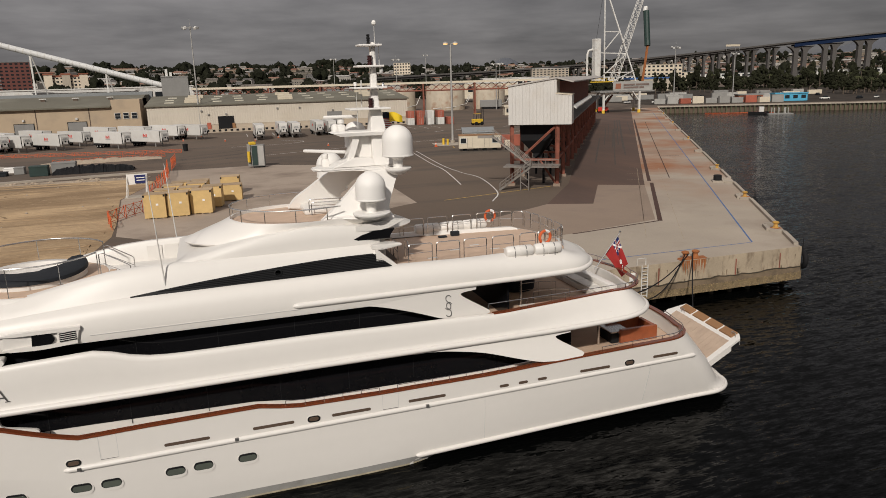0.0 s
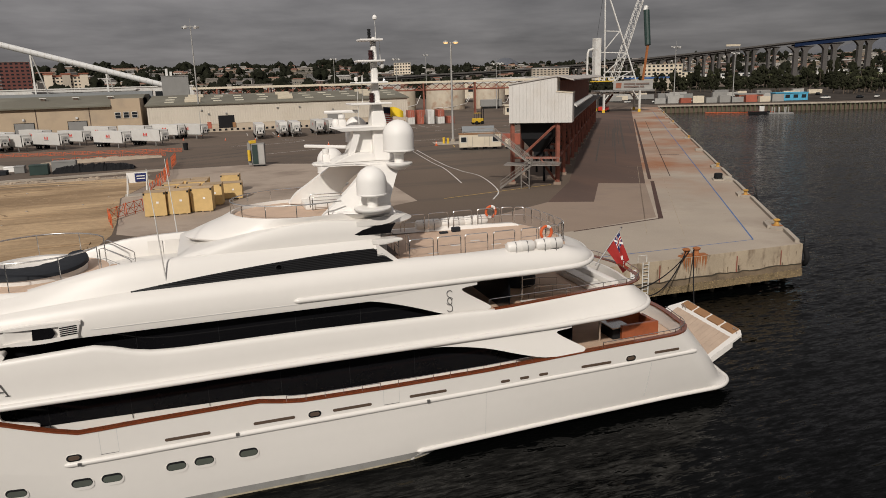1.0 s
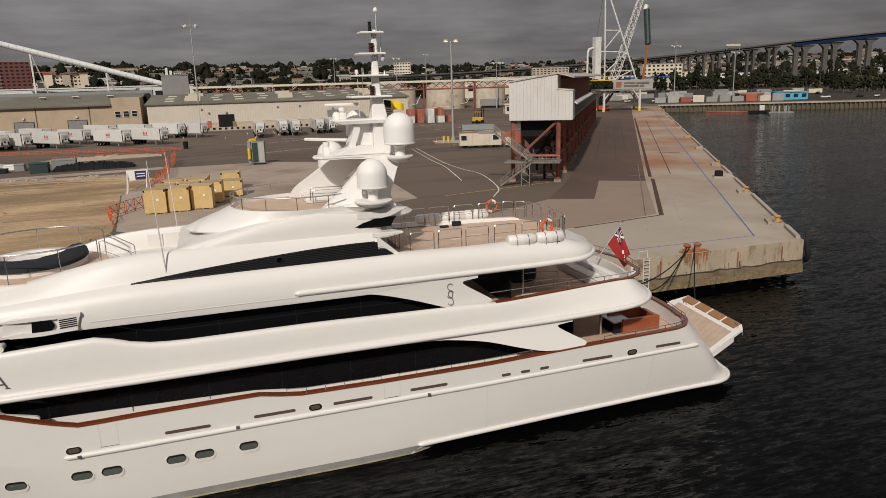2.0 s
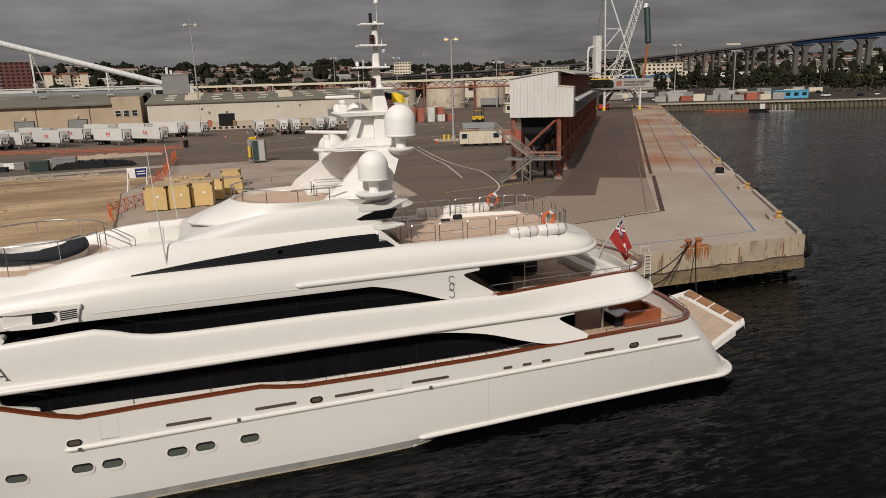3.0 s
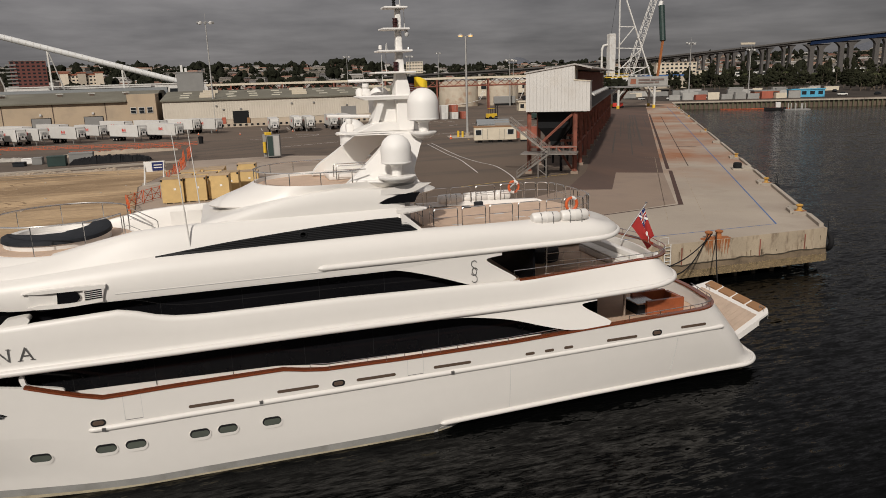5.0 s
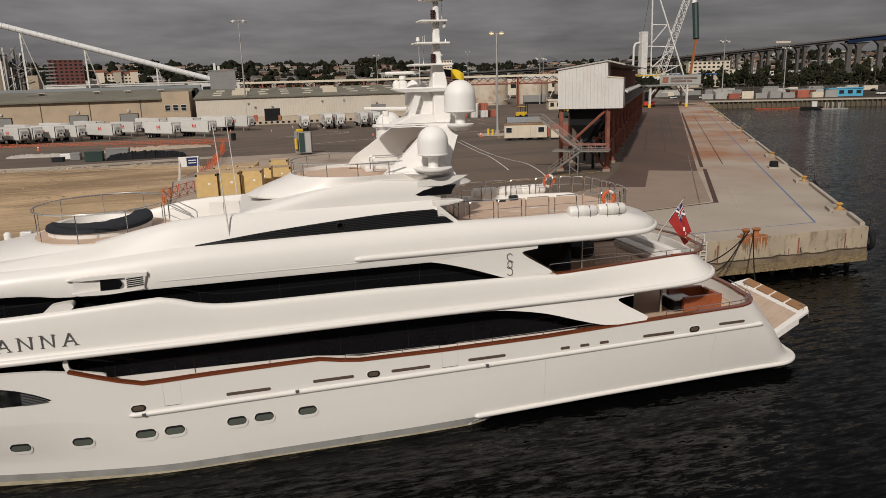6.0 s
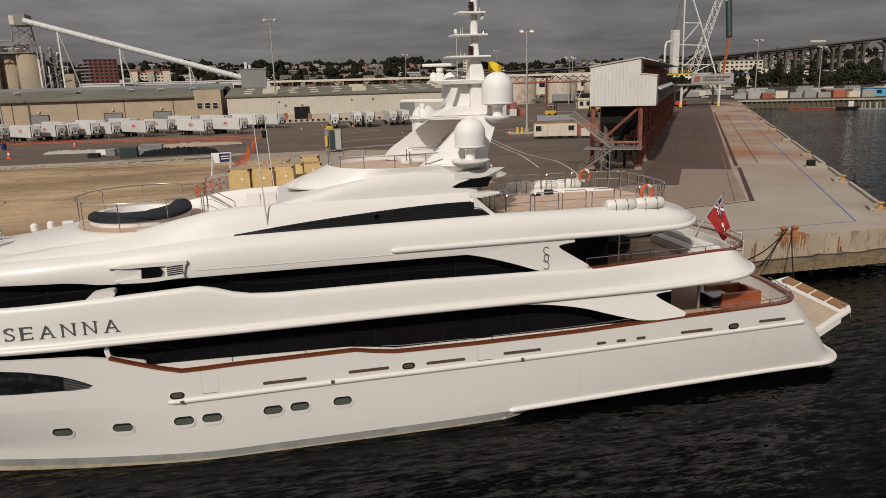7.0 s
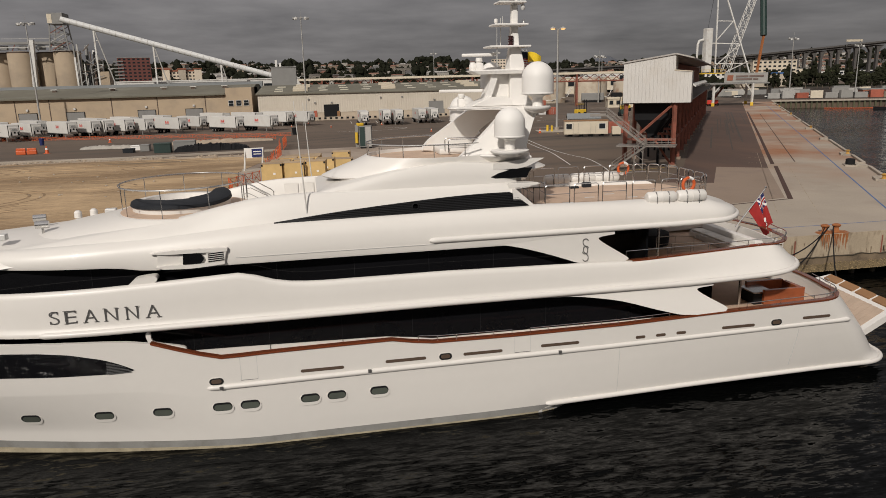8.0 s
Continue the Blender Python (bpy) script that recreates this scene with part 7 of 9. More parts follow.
# ---- lamps ----
def lamp_mast(x, y, h, lit):
    t = thing("lamp_mast", (x, y, QZ), "tall grey steel lamp mast, lamps lit" if lit else "tall grey floodlight mast with a ring of lamps", "lamp mast", "lamp masts")
    bm = BM(); tube(bm, (x, y, QZ), (x, y, QZ + h), .36 if not lit else .34, 10, .16 if not lit else .2); part("pole", bm, GALV, t, "", True)
    if lit:
        for s in (-1, 1):
            bm = BM(); lathe(bm, [(.2, .5), (.75, .15), (.8, 0), (.3, -.06)], (x + s * 1.35, y, QZ + h), 14); hd = part("lamp_head", bm, GALV, t, "", True)
            bm = BM(); lathe(bm, [(.62, -.02), (.5, -.22), (.2, -.3)], (x + s * 1.35, y, QZ + h), 12); part("lens", bm, LAMPG, hd)
            bm = BM(); tube(bm, (x, y, QZ + h - .3), (x + s * 1.2, y, QZ + h + .25), .09, 6); part("arm", bm, GALV, t)
        bm = BM(); tube(bm, (x, y, QZ), (x, y, QZ + .9), .6, 10); part("footing", bm, CONC, t)
    else:
        bm = BM(); tube(bm, (x - 2.6, y, QZ + h), (x + 2.6, y, QZ + h), .12, 6); tube(bm, (x, y - 2, QZ + h), (x, y + 2, QZ + h), .12, 6); part("head_frame", bm, GALV, t)
        for k in range(8):
            an = k * math.pi / 4
            bm = BM(); boxm(bm, pose(x + 2.5 * math.cos(an), y + 1.6 * math.sin(an), QZ + h - .55 + .3 * math.sin(an), 20, 0, k * 45), .95, .7, .75, .08); part("floodlight", bm, WSTEEL if k % 2 else GREYB, t)
        bm = BM(); tube(bm, (x, y, QZ + h), (x, y, QZ + h + 3.0), .05, 5); part("rod", bm, GALV, t)


lamp_mast(60.9, 145.5, 25.6, True)
lamp_mast(-3.2, 244.5, 37.3, False)
lamp_mast(-95.2, 240, 36.0, False)
lamp_mast(244, 303, 30.0, False)
for x, y, h in ((150, 330, 24), (190, 420, 26), (118, 420, 30), (95, 520, 34), (205, 640, 40), (306, 330, 27)):
    lamp_mast(x, y, h, False)
t = thing("lamp_guard", (60, 143, QZ), "yellow guard posts round the foot of a lamp mast", "guard posts")
for x, y in ((57.3, 142.5), (58.2, 141.6), (63.4, 143.6), (62.9, 141.8), (57.9, 144.2), (63.8, 145.2)):
    bm = BM(); tube(bm, (x, y, QZ), (x, y, QZ + 1.6), .3, 8); part("post", bm, YELP, t)
bm = BM(); prism(bm, [(54.5, 140.6), (65, 138.6), (66, 146.6), (56, 148.4)], "z", QZ, QZ + .12); part("island", bm, CONC, t)


def cone(x, y, s=1.0):
    t = thing("traffic_cone", (x, y, QZ), "orange traffic cone with a white band", "traffic cone", "traffic cones")
    bm = BM(); box(bm, x - .3 * s, x + .3 * s, y - .3 * s, y + .3 * s, QZ, QZ + .06); part("base", bm, ORANGE, t)
    bm = BM(); lathe(bm, [(.22 * s, .06), (.13 * s, .5 * s)], (x, y, QZ), 10); part("body", bm, ORANGE, t)
    bm = BM(); lathe(bm, [(.15 * s, .42 * s), (.11 * s, .6 * s)], (x, y, QZ), 10); part("band", bm, WHITEC, t)
    bm = BM(); lathe(bm, [(.11 * s, .6 * s), (.04 * s, .85 * s)], (x, y, QZ), 10); part("tip", bm, ORANGE, t)


for x, y, s in ((54.2, 139.2, 2.0), (-8.5, 206, 1.4), (12.6, 190, 1.3), (4, 196, 1.3), (20.5, 200, 1.3), (-3, 222, 1.3), (48, 150, 1.5), (30, 160, 1.4)):
    cone(x, y, s * .7)

# ---- site office, containers, machines ----
t = thing("site_office", (59, 124, QZ), "cream portable site office raised on wheels", "cabin")
ang = -17
M0 = pose(60.3, 124.2, QZ + .6, 0, 0, ang)
bm = BM(); boxm(bm, M0, 9.9, 3.4, 3.0, .06); part("body", bm, CREAM, t)
bm = BM(); boxm(bm, M0 @ pose(0, 0, 3.0), 10.1, 3.6, .14); part("roof", bm, CUSHT, t, "tan roof edge")
for x, w, z0, h in ((-3.9, 1.5, 1.2, 1.3), (3.6, 1.6, 1.2, 1.3)):
    bm = BM(); boxm(bm, M0 @ pose(x, -1.72, z0), w, .08, h); wn = part("window", bm, WSTEEL, t)
    bm = BM(); boxm(bm, M0 @ pose(x, -1.77, z0 + .1), w - .24, .06, h - .2); part("pane", bm, WIN, wn)
for x in (-2.4, 1.6):
    bm = BM(); boxm(bm, M0 @ pose(x, -1.72, .25), 1.1, .06, 2.3); part("door", bm, CREAM, t)
    for dx in (-.56, .56):
        bm = BM(); boxm(bm, M0 @ pose(x + dx, -1.74, .25), .05, .05, 2.3); part("door_edge", bm, LETTER, t)
for x in (-3.5, -1, 1.2, 3.6):
    bm = BM(); boxm(bm, M0 @ pose(x, 0, -.6), .9, 2.4, .6); part("support", bm, DARK, t)
t = thing("equipment_cart", (66.5, 122.4, QZ), "small cream equipment cart", "cart")
bm = BM(); boxm(bm, pose(66.9, 122.0, QZ + .4, 0, 0, -17), 2.0, 1.8, 1.8, .1); part("body", bm, CREAM, t)
bm = BM(); boxm(bm, pose(66.9, 122.0, QZ, 0, 0, -17), 1.6, 1.4, .4); part("wheel_base", bm, RUBBER, t)
t = thing("storage_shed", (64, 131, QZ), "pale blue-grey metal storage shed with a pitched roof", "shed")
M0 = pose(63.0, 132.5, QZ, 0, 0, -17)
bm = BM(); boxm(bm, M0, 7.5, 5.5, 3.9); part("wall", bm, GELG, t)
bm = BM()
rows = [[M0 @ Vector((x, y, z)) for y, z in ((-3, 3.8), (0, 4.9), (3, 3.8), (3, 3.7), (0, 4.75), (-3, 3.7))] for x in (-4, 4)]
loft(bm, rows, closed=True, cap=True); part("roof", bm, ROOFB, t)
t = thing("red_container", (71, 131, QZ), "low red steel container", "container")
bm = BM(); boxm(bm, pose(71.5, 131, QZ, 0, 0, -17), 5, 2.5, 2.7, .05); part("body", bm, BOXRED, t)


def container(m, mt, lab):
    t = thing("shipping_container", m.translation, lab, "container", "stacked containers")
    bm = BM(); boxm(bm, m, 2.5, 6.1, 2.6, .05); part("box", bm, mt, t)
    for x in (-.62, .62):
        bm = BM(); boxm(bm, m @ pose(x, -3.07, .15), 1.1, .04, 2.3); dr = part("door", bm, mt, t)
        bm = BM(); boxm(bm, m @ pose(x * .5, -3.11, .2), .07, .05, 2.2); part("lock_bar", bm, GALV, dr)


for k, (x, lo, hi) in enumerate(((77.2, BOXRED, BOXRED), (81.0, TRAIL, TRAIL), (84.7, TRAIL, BOXRED), (88.3, BOXRED, None), (73.8, TRAIL, BOXRED))):
    y = 232 - .3 * (x - 77)
    for lv, mt in ((0, lo), (1, hi)):
        if mt:
            container(pose(x, y, QZ + lv * 2.62, 0, 0, -8), mt, "rust-red steel shipping container, stacked" if mt is BOXRED else "white steel shipping container, stacked")


def forklift(x, y, turn, mt):
    t = thing("forklift", (x, y, QZ), "large yard forklift with a tall mast", "forklift", "forklifts")
    m = pose(x, y, QZ, 0, 0, turn)
    bm = BM(); boxm(bm, m @ pose(0, 0, .7), 3.6, 2.4, 1.5, .15); part("chassis", bm, mt, t)
    for dx in (-.9, .9):
        for dy in (-.9, .9):
            bm = BM(); tube(bm, m @ Vector((dx, dy, 2.2)), m @ Vector((dx, dy, 4.0)), .09, 4); part("cab_post", bm, DARK, t)
    bm = BM(); boxm(bm, m @ pose(0, 0, 4.0), 2.1, 2.1, .12); part("cab_roof", bm, mt, t)
    for dy in (-.7, .7):
        bm = BM(); tube(bm, m @ Vector((2.1, dy, .3)), m @ Vector((2.1, dy, 5.6)), .14, 4); part("mast_rail", bm, DARK, t)
    for dx in (-1.2, 1.2):
        for dy in (-1.25, 1.25):
            bm = BM(); tube(bm, m @ Vector((dx, dy - .2, .65)), m @ Vector((dx, dy + .2, .65)), .65, 12); part("wheel", bm, RUBBER, t)


forklift(93.5, 212, 10, YELP)
forklift(104.5, 200, 80, GREENP)
forklift(120, 232, 200, YELP)
# charging machine on the paving
t = thing("power_unit", (8.2, 117.5, QZ), "dark grey power cabinet with orange cap and guarded cable post", "cabinet")
bm = BM(); boxm(bm, pose(8.7, 117.6, QZ + .3, 0, 0, -10), 2.6, 2.0, 4.4, .06); part("cabinet", bm, GREYB, t)
bm = BM(); boxm(bm, pose(8.7, 117.6, QZ, 0, 0, -10), 2.2, 1.7, .3); part("plinth", bm, DARK, t)
for x in (-.6, .65):
    bm = BM(); boxm(bm, pose(8.7, 117.6, QZ + .5, 0, 0, -10) @ pose(x, -1.02, 0), 1.1, .05, 4.0); part("door", bm, GALV if x > 0 else GREENP, t)
bm = BM(); boxm(bm, pose(6.9, 117.6, QZ + .3, 0, 0, -10), .7, .8, 4.6, .06); part("post", bm, GREYB, t)
bm = BM(); tube(bm, (6.75, 116.9, QZ + 1.2), (6.75, 116.9, QZ + 3.4), .32, 8); part("orange_guard", bm, YELP, t)
bm = BM(); boxm(bm, pose(7.6, 117.4, QZ + 4.7, 0, 0, 20), 1.3, .9, .6, .1); part("orange_cap", bm, YELP, t)

# ---- plywood crates ----
def crate(x, y, w, d, h, turn):
    t = thing("plywood_crate", (x, y, QZ), "large plywood crate with dark corner protectors", "crate", "crates on the paving")
    m = pose(x, y, QZ, 0, 0, turn)
    for dx in (-.35, 0, .35):
        bm = BM(); boxm(bm, m @ pose(dx * w, 0, 0), .14, d, .14); part("runner", bm, PLYT, t)
    bm = BM(); boxm(bm, m @ pose(0, 0, .14), w, d, h - .16); part("body", bm, PLY, t)
    bm = BM(); boxm(bm, m @ pose(0, 0, h - .02), w + .06, d + .06, .06); part("lid", bm, PLYT, t)
    for sx in (-1, 1):
        bm = BM(); boxm(bm, m @ pose(sx * (w / 2 - .1), -d / 2 - .01, h - .3), .22, .04, .26); part("corner", bm, DARK, t)
    bm = BM(); boxm(bm, m @ pose(w * .12, -d / 2 - .01, h * .55), .3, .03, .26); part("paper_label", bm, WHITEC, t)


for x, y, w, d, h, a in ((-8.1, 65.2, 2.7, 2.5, 3.2, -6), (-5.3, 65.5, 2.7, 2.5, 3.2, -4), (-2.3, 66.2, 2.7, 2.5, 3.2, -8), (-7.2, 70.2, 2.7, 2.4, 3.0, -5), (-4.0, 71.0, 2.8, 2.4, 3.0, -9), (-0.9, 70.8, 2.6, 2.4, 3.0, -8),
                          (1.6, 75.6, 3.4, 2.4, 2.4, -6), (-6.3, 75.2, 2.7, 2.4, 2.9, -4), (-3.0, 76.0, 2.8, 2.4, 2.9, -6), (1.9, 82.5, 2.8, 2.4, 2.8, -8), (-2.6, 81.5, 2.5, 2.4, 2.6, -6), (-5.4, 80.8, 2.6, 2.4, 2.6, -3)):
    crate(x, y, w, d, h, a)

# ---- orange barriers, sign and heaps beside the sand ----
def barrier(p, q, tall=1.1, lean=0.0):
    t = thing("barrier_fence", (*p, QZ), "orange plastic barrier panel with a mesh of bars", "barrier", "orange barriers")
    P, Q = Vector((*p, QZ)), Vector((*q, QZ))
    n = max(2, int((Q - P).length / 2.2))
    up = Vector((lean, 0, tall))
    for h in (.15, .55, 1.0):
        bm = BM(); tube(bm, P + up * h, Q + up * h, .04, 4); part("bar", bm, ORANGE, t)
    for k in range(n + 1):
        b = P.lerp(Q, k / n)
        bm = BM(); tube(bm, b, b + up * 1.08, .06, 4); part("post", bm, ORANGE, t)
        if k < n:
            c = P.lerp(Q, (k + 1) / n)
            bm = BM(); tube(bm, b + up * .15, c + up, .035, 4); tube(bm, b + up, c + up * .15, .035, 4); part("mesh_bar", bm, ORANGE, t)


for p, q, h in (((-12.9, 58.5), (-13.8, 63.2), 1.6), ((-13.6, 63.0), (-12.2, 66.5), 1.6), ((-12.0, 66.4), (-10.2, 69.5), 1.7), ((-10.2, 84), (-9.4, 92), 1.9), ((-9.6, 92), (-8.8, 100), 2.2), ((-9.0, 101), (-8.6, 110), 2.2),
                 ((-8.9, 110), (-9.2, 120), 2.4), ((-8.6, 122), (-8.2, 134), 2.3)):
    barrier(p, q, h)
for k in range(15):
    x0 = -96 + k * 5.9
    barrier((x0, 188 - k * 1.65), (x0 + 5.6, 188 - (k + .95) * 1.65), .9)
for k in range(5):
    barrier((-36 + k * 5.0, 152 + k * .4), (-31.4 + k * 5.0, 152.4 + k * .4), .9)
for x, y in ((-64, 136.5),):
    t = thing("water_barrier", (x, y, QZ), "orange water-filled road barrier", "barrier")
    for dx in (-1.1, 1.1):
        bm = BM(); boxm(bm, pose(x + dx, y, QZ), 2.0, .7, .9, .12); part("block", bm, ORANGE, t)
        bm = BM(); boxm(bm, pose(x + dx, y, QZ + .9), 1.9, .3, .5, .08); part("fin", bm, ORANGE, t)
cone(-60.2, 137.5, 2.0)
cone(-54, 165, 1.5)
t = thing("litter_bin", (-81, 176, QZ), "dark blue litter bin beside the barriers", "bin")
bm = BM(); lathe(bm, [(.5, 0), (.62, 1.4), (.66, 1.6), (.3, 1.75)], (-70, 164, QZ), 12); part("body", bm, BLUEC, t)
t = thing("litter_bin", (-8.4, 168, QZ), "black litter bin beside the road", "bin")
bm = BM(); lathe(bm, [(.55, 0), (.68, 1.6), (.72, 1.8), (.3, 1.95)], (-6.9, 168, QZ), 12); part("body", bm, RUBBER, t)
# framed notice board
t = thing("site_notice", (-12, 86, QZ), "white framed notice board with a blue panel on splayed legs", "sign")
bm = BM(); boxm(bm, pose(-12.0, 86.2, QZ + 2.0, 0, 0, 5), 3.1, .12, 1.6); part("board", bm, WHITEC, t)
bm = BM(); boxm(bm, pose(-11.5, 86.05, QZ + 2.15, 0, 0, 5), 1.7, .05, 1.3); part("blue_panel", bm, BLUEC, t)
for dz in (.35, .75):
    bm = BM(); boxm(bm, pose(-11.5, 86.0, QZ + 2.2 + dz, 0, 0, 5), 1.2, .04, .14); part("text_bar", bm, WHITEC, t)
for x in (-13.4, -10.6):
    for dy in (-1.3, 1.3):
        beam("leg", (x - .3, 86.2 + dy, QZ), (x, 86.2, QZ + 3.6), .09, WSTEEL, t)
bm = BM(); boxm(bm, pose(-12.0, 86.2, QZ, 0, 0, 5), 4.2, 3.2, .1); part("footing", bm, CONC, t)


def heap(name, pts_fn, m, lab, cat, n=40, w=2.2, h=.9, seedv=3, flat=1.0, rag=.4):
    rng = random.Random(seedv)
    bm = BM()
    rows = []
    for k in range(n + 1):
        t = k / n
        c = pts_fn(t)
        hh = h * (0.35 + .65 * max(0.0, math.sin(math.pi * min(1, t * 1.02))) ** .4) * (1 - rag / 2 + rag * rng.random())
        rows.append([(c[0] + rng.uniform(-.15, .15), c[1] + w * (j / 6 - .5), QZ + hh * max(0.0, math.sin(math.pi * j / 6)) ** flat * (1 - rag / 2 + rag * rng.random()) - (.05 if j in (0, 6) else 0)) for j in range(7)])
    loft(bm, rows)
    return tagged(part(name, bm, m, None, "", True), lab, cat)


heap("black_sheeting", lambda t: (-31.5 + 15.2 * t, 128.0 + .8 * t), TARP, "long heap under crumpled black plastic sheeting", "tarpaulin", 60, 4.2, 1.5, 3, .5, .26)
heap("pale_sheeting", lambda t: (-55.5 + 14 * t, 145.5 - 2.0 * t), TARPW, "low heap under pale dirty sheeting", "tarpaulin", 30, 3.0, .75, 5, .6, .25)
heap("rubble_bank", lambda t: (-38 + 26 * t, 147.5 + 4 * t), DIRT, "low bank of pale rubble with weeds", "rubble", 44, 3.0, .8, 8)
for x, y, w, h, mt, lab in ((-33.8, 127.0, 3.4, 2.1, GREENP, "dark green steel waste skip"), (-30.0, 131.5, 4.6, 2.2, GREYB, "dark grey lidded waste skip"), (-38.6, 133.0, 1.9, 1.5, GREYB, "small grey waste bin"), (-41.5, 130.5, 2.2, .9, COVER, "low dark grey machine case"), (-40.5, 136.5, 3.6, 1.1, WHITEC, "stack of white boards")):
    t = thing("waste_skip" if h > 1.6 else "site_box", (x, y, QZ), lab + " on the yard", "skip" if h > 1.6 else "box")
    bm = BM(); box(bm, x - w / 2, x + w / 2, y - 1, y + 1, QZ, QZ + h, .08); part("body", bm, mt, t)
    bm = BM(); box(bm, x - w / 2 - .06, x + w / 2 + .06, y - 1.06, y + 1.06, QZ + h * .86, QZ + h * .93); part("rim", bm, mt, t)
# pale stones strewn on the sand
rng = random.Random(11)
bm = BM()
for k in range(70):
    x, y = rng.uniform(-75, -14), rng.uniform(62, 112)
    s = rng.uniform(.06, .18)
    bmesh.ops.create_icosphere(bm, subdivisions=1, radius=s, matrix=Matrix.Translation((x, y, QZ + s * .4)) @ Matrix.Diagonal((1.3, 1, .7, 1)))
tagged(part("stones", bm, CONC), "pale stones strewn over the sand", "stones", kind="stuff")
bm = BM()
for k in range(260):
    x = rng.uniform(-130, -12)
    y = lerp(x, [(-130, 118), (-40, 113.6), (-12, 111.5)]) + rng.uniform(-1.8, 1.8)
    s = rng.uniform(.12, .4)
    bmesh.ops.create_icosphere(bm, subdivisions=1, radius=s, matrix=Matrix.Translation((x, y, QZ + s * .3)) @ Matrix.Diagonal((1.4, 1, .7, 1)))
tagged(part("rubble", bm, DIRT), "broken rubble along the kerb", "rubble", kind="stuff")

# furrows and tyre tracks in the sand
rng = random.Random(31)
bm = BM()
for k in range(90):
    x0 = rng.uniform(-110, -20); L = rng.uniform(12, 45); y0 = rng.uniform(28, 108); bow = rng.uniform(-3, 3)
    n = 14
    w, h = rng.uniform(.15, .5), rng.uniform(.04, .13)
    rows = []
    for i in range(n):
        u = i / (n - 1)
        x = x0 + L * u
        lim = lerp(y0, [(24, -16.5), (54, -13.2), (84, -15.2), (104, -11.5)])
        x = min(x, lim - .3)
        y = y0 + bow * math.sin(u * 2.6) + .5 * noise.noise(Vector((x * .15, y0, 0)))
        hh = h * max(0.0, math.sin(math.pi * u)) ** .5 * (.6 + .8 * abs(noise.noise(Vector((x * .6, y0 * 3, 1)))))
        rows.append([(x, y - w, QZ), (x, y - w * .3, QZ + .008 + hh), (x, y + w * .3, QZ + .008 + hh), (x, y + w, QZ)])
    loft(bm, rows)
tagged(part("sand_furrows", bm, SAND, None, "", True), "long low furrows and tyre ridges in bare sand", "sand", kind="stuff")
TRACK = mat("pressed_damp_sand", (0.235, 0.155, 0.083), rough=0.95, var=0.3, scale=0.5, fine=3, bump=0.6, dist=0.06)
bm = BM()
for k in range(30):
    cx, cy, R = rng.uniform(-80, -22), rng.uniform(52, 104), rng.uniform(6, 26)
    a0, da = rng.uniform(0, 6.28), rng.uniform(.8, 2.6)
    for off in (0, 1.8):
        run = [(cx + (R + off) * math.cos(a0 + da * i / 16), cy + (R + off) * .6 * math.sin(a0 + da * i / 16)) for i in range(17)]
        if all(y > 30 and y < 109 and x < -17 for x, y in run):
            stripe(bm, run, rng.uniform(.3, .55), 0.008 + .0003 * k)
tagged(part("tyre_tracks", bm, TRACK), "curved damp tyre tracks pressed into bare sand", "tyre tracks", kind="stuff")
MUD = mat("wet_mud", (0.20, 0.135, 0.075), rough=0.75, var=0.3, scale=0.3, fine=4, bump=0.5, dist=0.05, stain=(0.10, 0.08, 0.04), stain_scale=0.3, stain_amt=0.8)
for k, (xa, xb, yc, w) in enumerate(((-44, -17, 107.0, 3.0), (-75, -50, 109.5, 2.0))):
    bm = BM()
    n = 26
    top_ = [(xa + (xb - xa) * i / n, yc + w * max(0.0, math.sin(math.pi * i / n)) ** .6 * (.5 + .8 * noise.noise(Vector((i * .5, k, 0))) ** 2 + .5 * rng.random())) for i in range(n + 1)]
    low_ = [(xa + (xb - xa) * i / n, yc - w * max(0.0, math.sin(math.pi * i / n)) ** .6 * (.5 + .5 * rng.random())) for i in range(n, -1, -1)]
    bm.faces.new([bm.verts.new((x, y, QZ + .012)) for x, y in low_[::-1][:-1] + top_[::-1][:-1]])
    tagged(part("mud_patch", bm, MUD), "dark damp patch of mud in the sand", "mud", kind="structure")

# ---- warehouses ----
wh = thing("warehouse", (25, 245, QZ), "long cream metal-clad warehouse with a green-grey roof", "warehouse")
WY = lambda x: 245 - 0.045 * (x + 21)
bm = BM(); prism(bm, [(-21, WY(-21)), (75, WY(75)), (77, 300), (-19, 304)], "z", QZ + 2.9, 13.8); part("wall", bm, WHW, wh)
bm = BM(); prism(bm, [(-20.9, WY(-21) + .1), (75, WY(75) + .1), (76.9, 300), (-19, 304)], "z", QZ, QZ + 2.9); part("dado", bm, WHBASE, wh)
bm = BM(); prism(bm, [(-21, WY(-21) - 1.6), (75, WY(75) - 1.6), (75, WY(75)), (-21, WY(-21))], "z", QZ, QZ + 1.2); part("loading_dock", bm, WHBASE, wh)
for k in range(44):
    x = -18 + k * 2.1
    bm = BM(); box(bm, x, x + .9, WY(x) - 1.75, WY(x) - 1.55, QZ + .4, QZ + 1.1); part("dock_bumper", bm, DARK, wh)
bm = BM()
loft(bm, [[(-21.6, WY(-21) - .6, 13.8), (75.6, WY(75) - .6, 13.6)], [(-21.6, WY(-21) - .6, 14.2), (75.6, WY(75) - .6, 14.0)], [(-20.5, 275, 17.2), (76.5, 271, 17.0)], [(-19.5, 305, 14.4), (77.5, 301, 14.2)], [(-19.5, 305, 13.6), (77.5, 301, 13.4)]])
roof1 = part("roof", bm, ROOFG, wh, "green-grey felted roof")
rng = random.Random(4)
